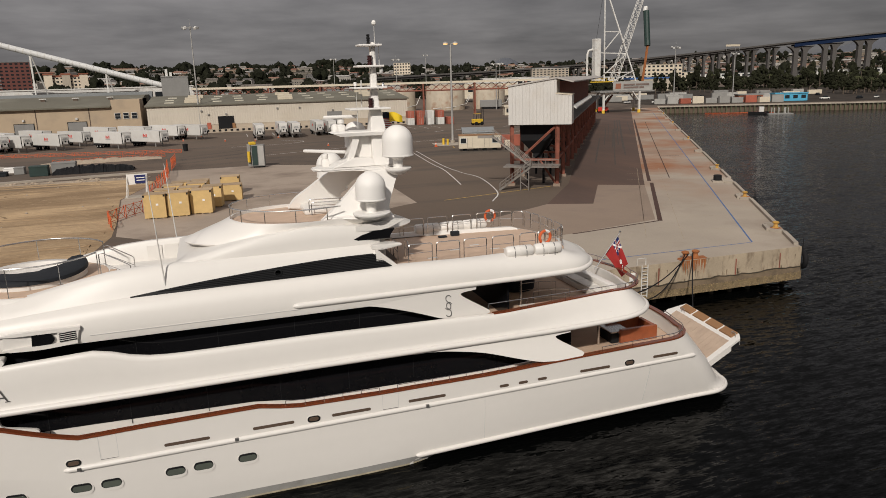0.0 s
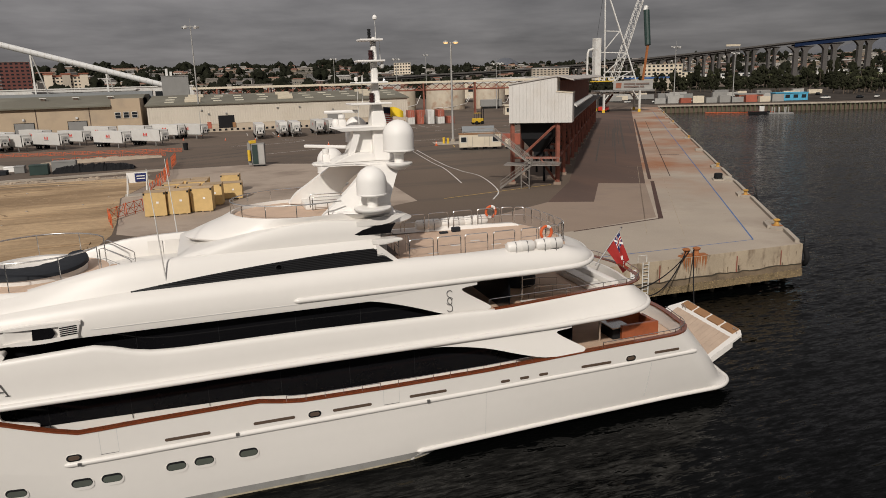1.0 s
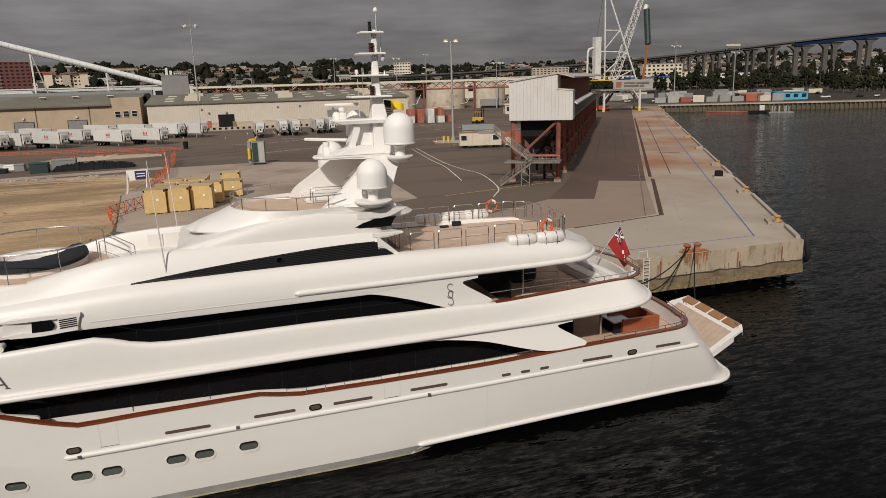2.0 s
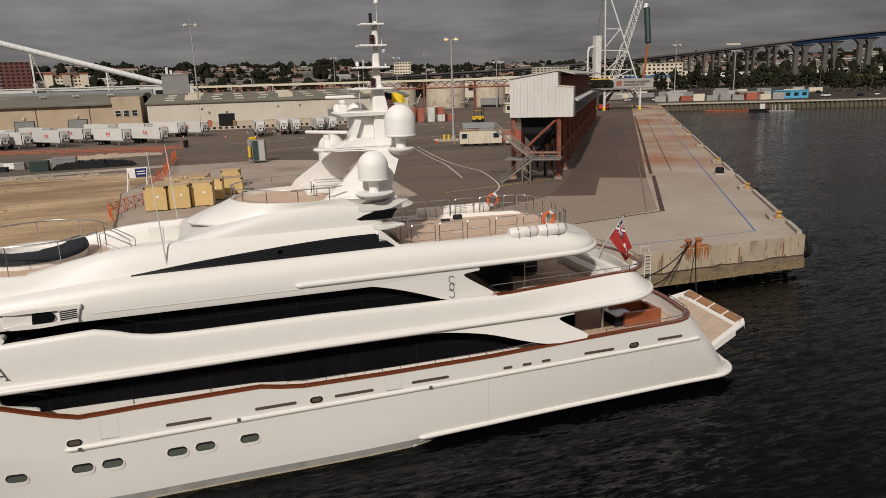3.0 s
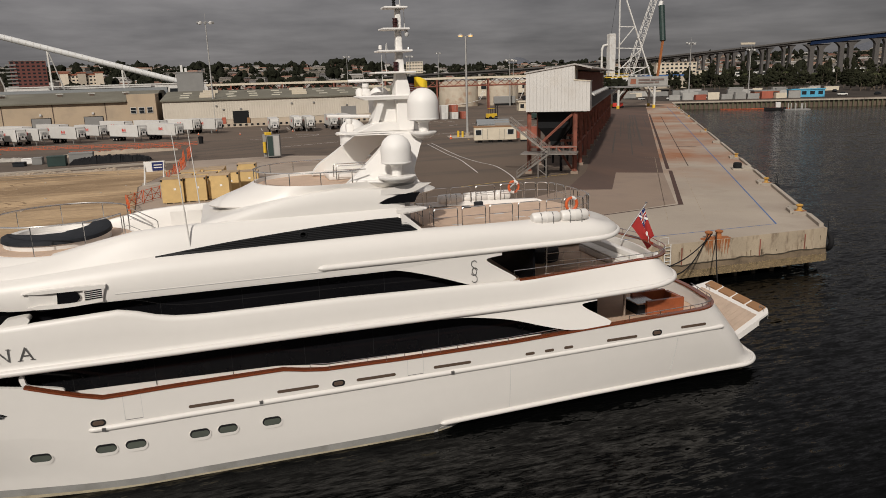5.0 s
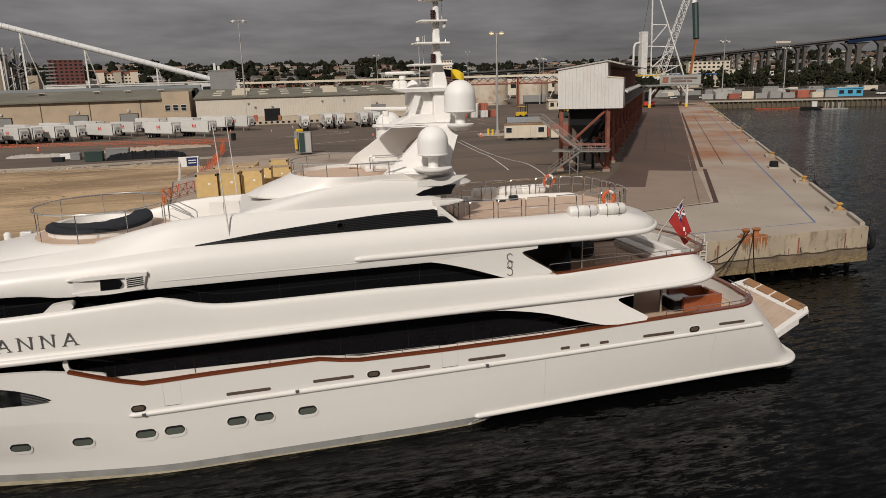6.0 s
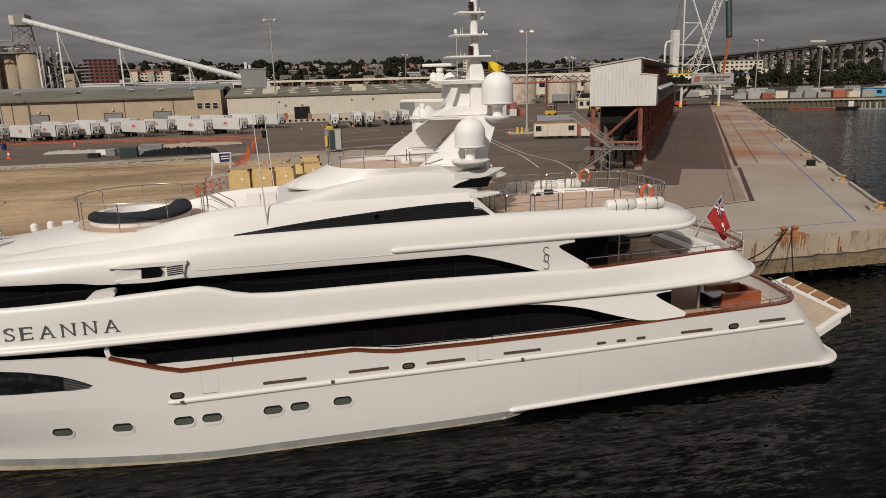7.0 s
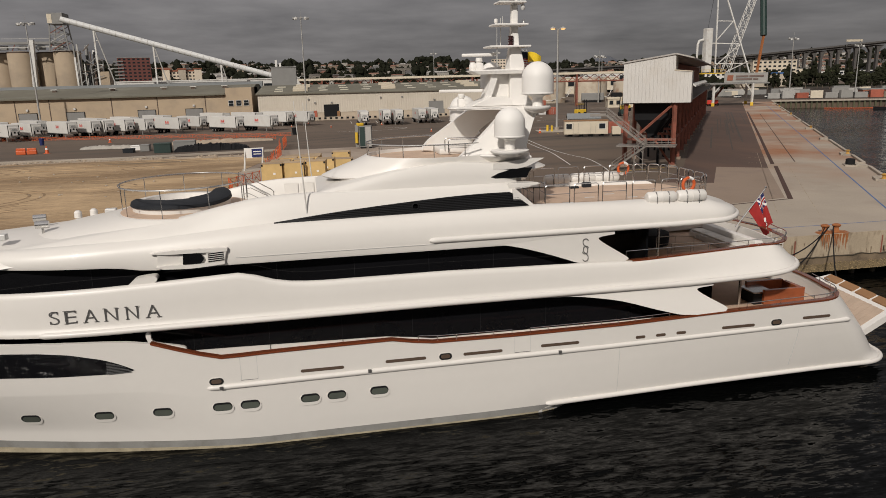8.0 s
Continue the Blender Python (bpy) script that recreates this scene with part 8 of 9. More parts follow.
for i in range(3):
    for k in range(11):
        x, y = -13 + k * 8.4 + rng.uniform(-.8, .8), 251 + i * 7.5
        z = 14.2 + (y - 244.5) * .098
        bm = BM(); boxm(bm, pose(x, y, z, 5.6, 0, -2.5), *((5.6, 1.6, 1.0) if k % 4 == 1 else (3.2, 1.2, .3))); part("skylight", bm, CREAM if k % 4 == 1 else SKYL, roof1)
# the open door is a solid near-black panel, painted as the dark inside
for x, z0, w, h, m in ((6.3, QZ + 1.2, 6.2, 4.6, DARK), (46.4, QZ + 1.2, 6.2, 4.8, GREYB)):
    bm = BM(); box(bm, x - w / 2, x + w / 2, WY(x) - .12, WY(x) + .2, z0, z0 + h); part("loading_door", bm, m, wh, "dark open loading door" if m is DARK else "grey roller door")
bm = BM(); box(bm, 8.1, 9.2, WY(8) - .2, WY(8) - .1, QZ + 1.3, QZ + 3.2); part("pallet_stack", bm, CUSHT, wh)
bm = BM(); box(bm, -.8, .6, WY(0) - .15, WY(0), QZ + 1.3, QZ + 3.6); part("red_door", bm, BOXRED, wh)
for x in (-2.4, 0, 24.8, 33, 45.5, 6.2):
    bm = BM(); box(bm, x - .3, x + .3, WY(x) - .5, WY(x), 11.6 if x not in (0, 6.2, 45.5) else 10.2, 12.1 if x not in (0, 6.2, 45.5) else 10.7); part("wall_lamp", bm, GREYB, wh)

tw = thing("warehouse", (-80, 250, QZ), "tan concrete warehouse with roller doors and a low roof", "warehouse")
bm = BM(); box(bm, -230, -33, 250, 300, QZ, 14.3); part("wall", bm, WHT, tw)
bm = BM(); box(bm, -33, -23.4, 249.4, 285, QZ, 16.8); part("corner_block", bm, WHT, tw, "stained concrete corner block")
for x in (-31.2, -28.4, -25.6):
    bm = BM(); box(bm, x - 1, x + 1, 249.2, 249.5, 10.0, 12.2); wn = part("window", bm, WSTEEL, tw)
    bm = BM(); box(bm, x - .85, x + .85, 249.12, 249.3, 11.2, 12.05); part("pane", bm, WIN, wn)
    bm = BM(); box(bm, x - .85, x + .85, 249.12, 249.3, 10.15, 11.05); part("pane", bm, WIN, wn)
for x in (-205, -186, -166, -147, -126, -106.5, -95, -73.8, -57.8, -40.7):
    bm = BM(); box(bm, x, x + .3, 249.93, 250.1, QZ, 14.3); part("panel_joint", bm, SLOT, tw)
for x in (-44.8, -61.7, -86.4, -102.4, -124):
    bm = BM(); box(bm, x - 3.2, x + 3.2, 249.80, 250.2, QZ, 9.6); part("door_frame", bm, DARK, tw)
    bm = BM(); box(bm, x - 3.0, x + 3.0, 249.72, 250.1, QZ, 9.4); part("roller_door", bm, GREYB, tw, "grey roller door")
    bm = BM(); box(bm, x - .35, x + .35, 249.5, 249.9, 10.3, 11.0); part("wall_lamp", bm, GELG, tw)
bm = BM(); prism(bm, [(248.8, 14.2), (248.8, 14.7), (278, 17.9), (300, 18.0), (300, 14.2)], "x", -231, -33.2); prism(bm, [(266, 14.2), (266, 16.8), (278, 17.9), (300, 18.0), (300, 14.2)], "x", -33.2, -23.4); part("roof", bm, ROOFG, tw, "green-grey felted roof")
bm = BM(); box(bm, -231, -22, 300, 306, 14, 19.2); part("parapet", bm, ROOFB, tw, "blue-grey metal parapet")
for x in (-58, -47, -77, -98, -35):
    bm = BM(); boxm(bm, pose(x, 268, 16.6), 1.5, 1.2, .9); part("roof_vent", bm, SLOT, tw)
    bm = BM(); boxm(bm, pose(x, 268, 17.5), 2.4, 1.6, .28); part("vent_cap", bm, WSTEEL, tw)
t = thing("grey_tower", (-12.4, 305, QZ), "plain grey sheet-metal transfer tower at the conveyor's foot", "tower")
bm = BM(); box(bm, -17.8, -6.9, 300, 311, QZ, 24.9); part("wall", bm, GREYB, t)
bm = BM(); box(bm, -18, -6.7, 299.8, 311.2, 24.9, 25.3); part("roof", bm, GREYB, t)
for x in (-15.5, -13.8):
    bm = BM(); box(bm, x - .5, x + .5, 303, 304, 25.3, 28.3 if x < -15 else 27); part("roof_unit", bm, WSTEEL, t)

# ---- refrigerated trailers ----
def make_trailer():
    t = thing("box_trailer", (0, 0, 0), "white refrigerated box trailer with a red mark, parked on the yard", "trailer", "trailers on the yard")
    bm = BM(); box(bm, -12.6, 0, -1.3, 1.3, 1.25, 4.15, .05); part("box_body", bm, TRAIL, t)
    bm = BM(); box(bm, -12.6, 0, -1.32, 1.32, 1.18, 1.34); part("bottom_rail", bm, GALV, t)
    bm = BM(); box(bm, .001, .5, -1.1, 1.1, 1.6, 3.6, .08)
    u = part("cooling_unit", bm, TRAIL, t, "white and black cooling unit")
    bm = BM(); prism(bm, [(-.75, 2.75), (-.4, 3.3), (.4, 3.3), (.75, 2.75)], "x", .49, .54); part("louvre_panel", bm, TRAILD, u)
    for yy_ in (-1.22, 1.22):
        bm = BM(); box(bm, -.02, .03, yy_ - .07, yy_ + .07, 1.25, 4.1); part("corner_post", bm, DARK, t)
    bm = BM(); tube(bm, (.48, 0, 2.35), (.53, 0, 2.35), .24, 12); part("fan_guard", bm, DARK, u)
    for y in (-.85, .85):
        bm = BM(); prism(bm, [(y - .2, 1.7), (y + .2, 1.7), (y * .85 + .12, 2.6), (y * .85 - .15, 2.3)], "x", .49, .54); part("panel", bm, DARK, u)
    for y in (-1.0, 1.0):
        bm = BM(); box(bm, -2.4, -2.2, y - .1, y + .1, 0.05, 1.25); part("landing_leg", bm, GALV, t)
        for x in (-11.2, -9.9):
            bm = BM(); tube(bm, (x, y - .22, .52), (x, y + .22, .52), .52, 14); w = part("wheel", bm, RUBBER, t)
            bm = BM(); tube(bm, (x, y - .24, .52), (x, y + .24, .52), .22, 10); part("hub", bm, WSTEEL, w)
        bm = BM(); box(bm, -12.4, -8.8, y - .5, y - .1 if y > 0 else y + .1, .75, 1.2); part("axle_frame", bm, DARK, t)
    for s in (-1, 1):
        m = []
        bm = BM()
        for k, (w, xo) in enumerate(((.55, 0), (.42, .62), (.12, 1.14), (.42, 1.3))):
            x = -6.9 + xo
            prism(bm, [(x, 2.55), (x + w * .9, 2.55), (x + w, 3.25 if k != 1 else 3.05), (x + w * .2, 3.3 if k != 1 else 3.05)], "y", s * 1.302, s * 1.315)
        part("mark", bm, LOGOR, t, "red plain mark")
        bm = BM(); box(bm, -7.0, -4.9, min(s * 1.3, s * 1.31), max(s * 1.3, s * 1.31), 2.30, 2.38); part("stripe", bm, LETTER, t)
    return t


first = make_trailer()
noses = [(-35.7, 204.1), (-82.0, 179.9), (-77.6, 184.0), (-69.2, 187.1), (-63.3, 188.9), (-60.2, 190.3), (-54.8, 191.5), (-49.2, 191.5), (-39.7, 191.5), (-23.0, 187.1), (-13.0, 186.9), (-91.0, 180.9)]
behind = [(-92, 200), (-82, 202), (-66, 206), (-57, 209), (-48, 214), (-30, 219), (-19, 214), (-9, 212), (-2, 209), (-110, 190), (-120, 196), (-102, 206)]
spots = [(x, y, -51) for x, y in noses + behind]
spots += [(x, y, -91) for x, y in [(14.4, 192.2), (22.0, 197.2), (25.7, 194.6), (33.7, 198.2), (37.8, 198.5)]]
for i, (x, y, a) in enumerate(spots):
    m = pose(x, y, QZ, 0, 0, a) @ Matrix.Diagonal((1.06, 1.06, 1.06, 1))
    if i == 0:
        first.matrix_world = m
    else:
        copy_thing(first, m)

# ---- grain silos and the long conveyor ----
silo_th = thing("grain_silo", (-105, 318, QZ), "tall round concrete grain silo", "silo", "grain silos")
bm = BM()
lathe(bm, [(5.6, 0), (5.6, 29.9), (5.4, 30.4), (2, 30.6)], (-105, 318, QZ), 32)
part("barrel", bm, SILO, silo_th, "", True)
silo_th.location.x -= 1.4
bm = BM(); lathe(bm, [(5.65, 29.8), (5.7, 30.3)], (-105, 318, QZ), 32); part("rim", bm, SLOT, silo_th)
for x, y in ((-115.6, 325), (-125.2, 318), (-135.8, 325), (-145.4, 318), (-156, 325)):
    copy_thing(silo_th, pose(x, y, QZ))
hd = thing("head_house", (-104, 312, QZ), "steel lattice head house with a grey cab over the silos", "tower")
for x in (-111.3, -103.5):
    for y in (312, 319):
        beam("column", (x, y, 34.2), (x + (1.2 if x < -107 else -1.2), y, 45.5), .35, GREYB, hd)
for k, z in enumerate(np.arange(34.5, 45, 3.5)):
    for y in (312, 319):
        beam("brace", (-110.6, y, z), (-104.4, y, z + 3.5), .18, GALV if k % 2 else RUSTY, hd)
        beam("brace", (-104.4, y, z), (-110.6, y, z + 3.5), .18, GREYB, hd)
        beam("beam", (-110.6, y, z), (-104.4, y, z), .2, GREYB, hd)
bm = BM(); box(bm, -110.4, -104.2, 311, 320, 45.4, 50.0, .1); part("cab", bm, GREYB, hd)
bm = BM(); box(bm, -110.45, -108.6, 310.9, 313, 45.8, 49.4); part("cab_panel", bm, CREAM, hd)
# gear beside the head house
eq = thing("silo_machinery", (-96, 312, QZ), "rusty ducts, stairs and elevator legs beside the silos", "machinery")
rng = random.Random(21)
for k in range(38):
    x, y = -101 + 11 * rng.random() ** 1.3, 308 + rng.uniform(0, 7)
    h = rng.uniform(24, 41) * (1 - .022 * (x + 101))
    beam("duct", (x, y, QZ), (x + rng.uniform(-.15, .15), y, h), rng.uniform(.2, .55), (GREYB, GALV, DARK, SLOT, GALV, TRAIL)[k % 6], eq)
for k in range(14):
    z = rng.uniform(18, 34)
    x = -100 + rng.uniform(0, 9)
    beam("stair_flight", (x, 307, z), (x + rng.uniform(2, 5), 307, z + rng.uniform(-3, 3)), .2, (GREYB, SLOT, GALV)[k % 3], eq)
bm = BM(); box(bm, -92, -87.5, 308, 314, QZ, 25); part("low_bin", bm, SILO, eq)
bm = BM(); tube(bm, (-119.2, 309.5, QZ), (-117.4, 309.5, 38.9), 1.3, 4); part("elevator_leg", bm, TRAIL, eq)
gal = thing("roof_gallery", (-130, 316, 35), "rusted gallery carrying conveyors over the silo tops", "gantry")
bm = BM(); box(bm, -175, -106, 313, 317, 37.2, 38.3); part("deck", bm, GREYB, gal)
for x in np.arange(-172, -106, 7.5):
    beam("post", (x, 313.5, 34.5), (x + 1.5, 313.5, 37.4), .2, RUSTY, gal)
    beam("post", (x + 3, 313.5, 34.5), (x + 1.5, 313.5, 37.4), .2, GREYB, gal)
    bm = BM(); boxm(bm, pose(x + 4, 315, 35), 2.6, 2, 1.8); part("machine", bm, GREYB, gal)
beam("rail", (-175, 312.9, 39.6), (-106, 312.9, 39.6), .12, GALV, gal)
beam("pipe", (-175, 312.5, 36.0), (-106, 312.5, 36.0), .3, GALV, gal)
con = thing("conveyor_tube", (-60, 303, 33), "long white ribbed conveyor tube sloping down on steel trestles", "conveyor")
P, Q = Vector((-102.5, 302.5, 46.6)), Vector((-17.8, 302.5, 21.6))
bm = BM(); tube(bm, P, Q, 1.15, 16); part("tube", bm, CONVM, con, "", True)
for k in range(34):
    c = P.lerp(Q, (k + .5) / 34)
    dd = (Q - P).normalized() * .12
    bm = BM(); tube(bm, c - dd, c + dd, 1.22, 16); part("ring", bm, WSTEEL, con)
for x, dx in ((-90.2, 0), (-66.8, 0), (-39.3, 0)):
    z = lerp(x, [(-102.5, 46.6), (-17.8, 21.6)]) - 1.2
    beam("trestle_leg", (x, 302.5, QZ), (x, 302.5, z), .42, WSTEEL, con)
    beam("trestle_leg", (x + (z - QZ) * .26, 304.5, QZ), (x + .4, 302.5, z), .3, GALV, con)
    beam("trestle_tie", (x, 302.5, z - 4), (x + 1.2, 303, z - 4), .2, WSTEEL, con)

# ---- trestle gantry, tanks and low buildings behind the yard ----
tr = thing("pipe_gantry", (100, 300, QZ), "long rusty gantry with a pale covered conveyor on top", "gantry")
G0, G1 = Vector((-6, 336, 19.0)), Vector((175, 278, 18.6))
gd = (G1 - G0).normalized()
gn = Vector((-gd.y, gd.x, 0))
bm = BM()
loft(bm, [[G0 + gn * a + Vector((0, 0, b)) for a, b in ((-1.5, 0), (1.5, 0), (1.5, 1.0), (-1.5, 1.0))], [G1 + gn * a + Vector((0, 0, b)) for a, b in ((-1.5, 0), (1.5, 0), (1.5, 1.0), (-1.5, 1.0))]], closed=True, cap=True)
part("cover", bm, CREAM, tr)
L = (G1 - G0).length
for k in range(46):
    a, b = G0 + gd * (L * k / 46), G0 + gd * (L * (k + 1) / 46)
    dz = Vector((0, 0, -3.2))
    beam("web", a, b + dz, .2, RUSTY, tr); beam("web", b, a + dz, .2, RUSTY, tr)
    if k % 6 == 3:
        for s in (-2.6, 2.6):
            beam("column", a + gn * s + Vector((0, 0, 0)), Vector(((a + gn * s * 1.6).x, (a + gn * s * 1.6).y, QZ)), .45, RUSTY, tr)
        beam("cross", a + gn * -2.6 + dz, a + gn * 2.6 + dz, .3, RUSTY, tr)
        beam("diagonal", a + gn * -2.6 + dz, Vector(((a + gn * 4).x, (a + gn * 4).y, QZ + 1)), .25, RUSTY, tr)
bm = BM(); tube(bm, G0 - Vector((0, 0, 3.2)), G1 - Vector((0, 0, 3.2)), .35, 6); part("lower_chord", bm, RUSTY, tr)
TANK = mat("rust_streaked_tank", (0.42, 0.36, 0.28), rough=0.75, var=0.15, scale=0.3, bump=0, stain=(0.26, 0.12, 0.06), stain_scale=0.16, stain_amt=0.8)
for x, y, r, h, m in ((128, 352, 11, 13, TANK), (152, 346, 9, 12, TANK), (104, 362, 9, 11, TANK), (136, 372, 10, 14, GREYB), (178, 352, 9, 10, TANK)):
    t = thing("storage_tank", (x, y, QZ), "rust-streaked round storage tank", "tank", "storage tanks")
    bm = BM(); lathe(bm, [(r, 0), (r, h), (r * .98, h + .3), (r * .4, h + 1.2)], (x, y, QZ), 28); part("shell", bm, m, t, "", True)
    bm = BM(); sweep(bm, [(x - r * .9, y - r * .7, QZ + 1.2), (x, y - r - .6, QZ + 1.6), (x + r * .9, y - r * .7, QZ + 3.2), (x + r * 1.2, y - r * .6, QZ + 8)], .18, 6); part("white_pipe", bm, WSTEEL, t)


def block(name, x, y, w, d, h, turn, m, lab, cat, z=QZ, floors=0, cols=0, roofm=ROOFB, win=WIN, roof_h=.6):
    """A plain building with its roof slab and rows of windows."""
    t = thing(name, (x, y, z), lab, cat)
    M = pose(x, y, z, 0, 0, turn)
    bm = BM(); boxm(bm, M, w, d, h); part("wall", bm, m, t)
    bm = BM(); boxm(bm, M @ pose(0, 0, h), w + .8, d + .8, roof_h); part("roof", bm, roofm, t)
    for f in range(floors):
        for c in range(cols):
            bm = BM(); boxm(bm, M @ pose(-w / 2 + w * (c + .5) / cols, -d / 2 - .05, h * (f + .35) / floors), w / cols * .55, .2, h / floors * .45)
            part("window", bm, win, t)
    return t


block("white_hall", -52, 338, 42, 18, 15.6, -1, TRAIL, "long low white hall with a few dark windows", "building", floors=1, cols=4, roofm=TRAIL)
block("gate_lodge", 136, 268, 15, 7, 3.8, -15, CREAM, "low cream gate building with dark windows", "building", floors=1, cols=5, roofm=CREAM)
block("gate_lodge", 138.5, 267.5, 5, 7.4, 6, -15, CREAM, "small cream gate tower with one window", "building", floors=1, cols=1, roofm=CREAM)
for x, y, w, h, m in ((165, 330, 14, 4, DARK), (182, 322, 16, 4.2, BOXRED), (150, 338, 12, 4, GREYB), (200, 314, 14, 4, DARK)):
    t = thing("rail_wagon", (x, y, QZ), "dark covered rail wagon", "wagon", "rail wagons")
    bm = BM(); boxm(bm, pose(x, y, QZ + 1, 0, 0, -18), w, 3, h, .3); part("body", bm, m, t)
    bm = BM(); boxm(bm, pose(x, y, QZ, 0, 0, -18), w * .8, 2, 1); part("bogies", bm, DARK, t)

# ---- the town on the rising ground ----
EYE = Vector((-1, -33))


def rise(x, y):
    """Height of the ground far inland."""
    d = math.hypot(x - EYE.x, y - EYE.y)
    az = math.degrees(math.atan2(x - EYE.x, y - EYE.y))
    k = min(1.0, max(0.0, (d - lerp(az, [(12, 620), (20, 1220)])) / lerp(az, [(12, 1000), (20, 560)]))); k = k * k * (3 - 2 * k)
    top = lerp(az, [(-60, 55), (-10, 53), (6, 46), (12, 42), (18, 38), (28, 40), (40, 42), (50, 40), (66, 20)])
    return 3.7 + k * top + 3 * k * noise.noise(Vector((x * .003, y * .003, 0)))


bm = BM()
rows = []
for d in np.linspace(560, 2600, 26):
    rows.append([(EYE.x + d * math.sin(radians(a)), EYE.y + d * math.cos(radians(a)), rise(EYE.x + d * math.sin(radians(a)), EYE.y + d * math.cos(radians(a)))) for a in np.linspace(-62, 66, 65)])
loft(bm, rows)
tagged(part("hillside", bm, EARTH, None, "", True), "gently rising built-up hillside", "hillside", kind="structure")


def island_mat(name, cols, rough=0.85):
    m = bpy.data.materials.new(name)
    m.use_nodes = True
    nt = m.node_tree
    g = nt.nodes.new("ShaderNodeNewGeometry")
    r = nt.nodes.new("ShaderNodeValToRGB")
    r.color_ramp.interpolation = "CONSTANT"
    while len(r.color_ramp.elements) < len(cols):
        r.color_ramp.elements.new(0.5)
    for i, c in enumerate(cols):
        r.color_ramp.elements[i].position = i / len(cols)
        r.color_ramp.elements[i].color = (*c, 1)
    n = nt.nodes.new("ShaderNodeTexNoise"); n.inputs["Scale"].default_value = .2
    nt.links.new(g.outputs["Position"], n.inputs["Vector"])
    mr = nt.nodes.new("ShaderNodeMapRange"); mr.inputs["To Min"].default_value, mr.inputs["To Max"].default_value = .75, 1.2
    nt.links.new(n.outputs["Fac"], mr.inputs["Value"])
    s = nt.nodes.new("ShaderNodeVectorMath"); s.operation = "SCALE"
    nt.links.new(g.outputs["Random Per Island"], r.inputs["Fac"])
    nt.links.new(r.outputs[0], s.inputs[0]); nt.links.new(mr.outputs[0], s.inputs["Scale"])
    nt.links.new(s.outputs[0], nt.nodes["Principled BSDF"].inputs["Base Color"])
    nt.nodes["Principled BSDF"].inputs["Roughness"].default_value = rough
    return m


HOUSE = island_mat("town_walls", [(0.25, 0.20, 0.15), (0.36, 0.335, 0.30), (0.22, 0.165, 0.12), (0.15, 0.145, 0.14), (0.30, 0.22, 0.16), (0.20, 0.18, 0.15), (0.44, 0.415, 0.38), (0.13, 0.09, 0.075)])
HROOF = island_mat("town_roofs", [(0.20, 0.09, 0.06), (0.16, 0.14, 0.12), (0.28, 0.25, 0.22), (0.10, 0.09, 0.085), (0.24, 0.13, 0.09), (0.36, 0.34, 0.32)])
GROVE = mat("far_woods", (0.015, 0.016, 0.010), rough=0.9, spec=0.05, var=0.5, scale=0.15, fine=0.9, bump=0.8, dist=0.8)


def fast_mesh(name, verts, faces, m):
    me = bpy.data.meshes.new(name)
    me.from_pydata(verts, [], faces)
    me.materials.append(m)
    return new(name, me)


rng = random.Random(77)
wv, wf, rv, rf, gv, gf = [], [], [], [], [], []
for k in range(1450):
    az = rng.uniform(-34, 30) if k < 1050 else rng.uniform(20, 52)
    d = 500 + 1150 * rng.random() ** .8 if k < 1050 else 1400 + 420 * rng.random()
    x, y = EYE.x + d * math.sin(radians(az)), EYE.y + d * math.cos(radians(az))
    if az > 13 and d < 700:
        continue
    z = rise(x, y) - .5
    w, dp, h = rng.uniform(7, 17), rng.uniform(7, 13), rng.choice((3.5, 4, 5.5, 6.5, 7, 9))
    if rng.random() < .08:
        w, h = w * 2.6, h * 1.3
    M = pose(x, y, z, 0, 0, rng.uniform(-25, 25))
    b = len(wv)
    wv += [M @ Vector((sx * w / 2, sy * dp / 2, sz)) for sx in (-1, 1) for sy in (-1, 1) for sz in (0, h)]
    wf += [[b + i for i in q] for q in ((0, 1, 3, 2), (4, 6, 7, 5), (0, 4, 5, 1), (2, 3, 7, 6))]
    b = len(rv)
    e = .5
    rh = rng.uniform(.6, 2.4)
    rv += [M @ Vector(p) for p in ((-w / 2 - e, -dp / 2 - e, h), (w / 2 + e, -dp / 2 - e, h), (w / 2 + e, dp / 2 + e, h), (-w / 2 - e, dp / 2 + e, h), (-w / 2 + 1, 0, h + rh), (w / 2 - 1, 0, h + rh))]
    rf += [[b, b + 1, b + 5, b + 4], [b + 2, b + 3, b + 4, b + 5], [b + 1, b + 2, b + 5], [b + 3, b, b + 4]]
    nw = int(w / 3)
    for c in range(nw):
        for f in range(max(1, int(h / 3.2))):
            g = len(gv)
            x0 = -w / 2 + w * (c + .3) / nw
            gv += [M @ Vector(p) for p in ((x0, -dp / 2 - .06, 1 + f * 3), (x0 + 1.2, -dp / 2 - .06, 1 + f * 3), (x0 + 1.2, -dp / 2 - .06, 2.5 + f * 3), (x0, -dp / 2 - .06, 2.5 + f * 3))]
            gf.append([g, g + 1, g + 2, g + 3])
tagged(fast_mesh("town_houses", wv, wf, HOUSE), "many small pale houses climbing the hillside", "houses", kind="stuff")
tagged(fast_mesh("town_roofs", rv, rf, HROOF), "brown and grey roofs of the hillside houses", "roofs", kind="stuff")
tagged(fast_mesh("town_windows", gv, gf, WIN), "dark windows of the hillside houses", "windows", kind="stuff")


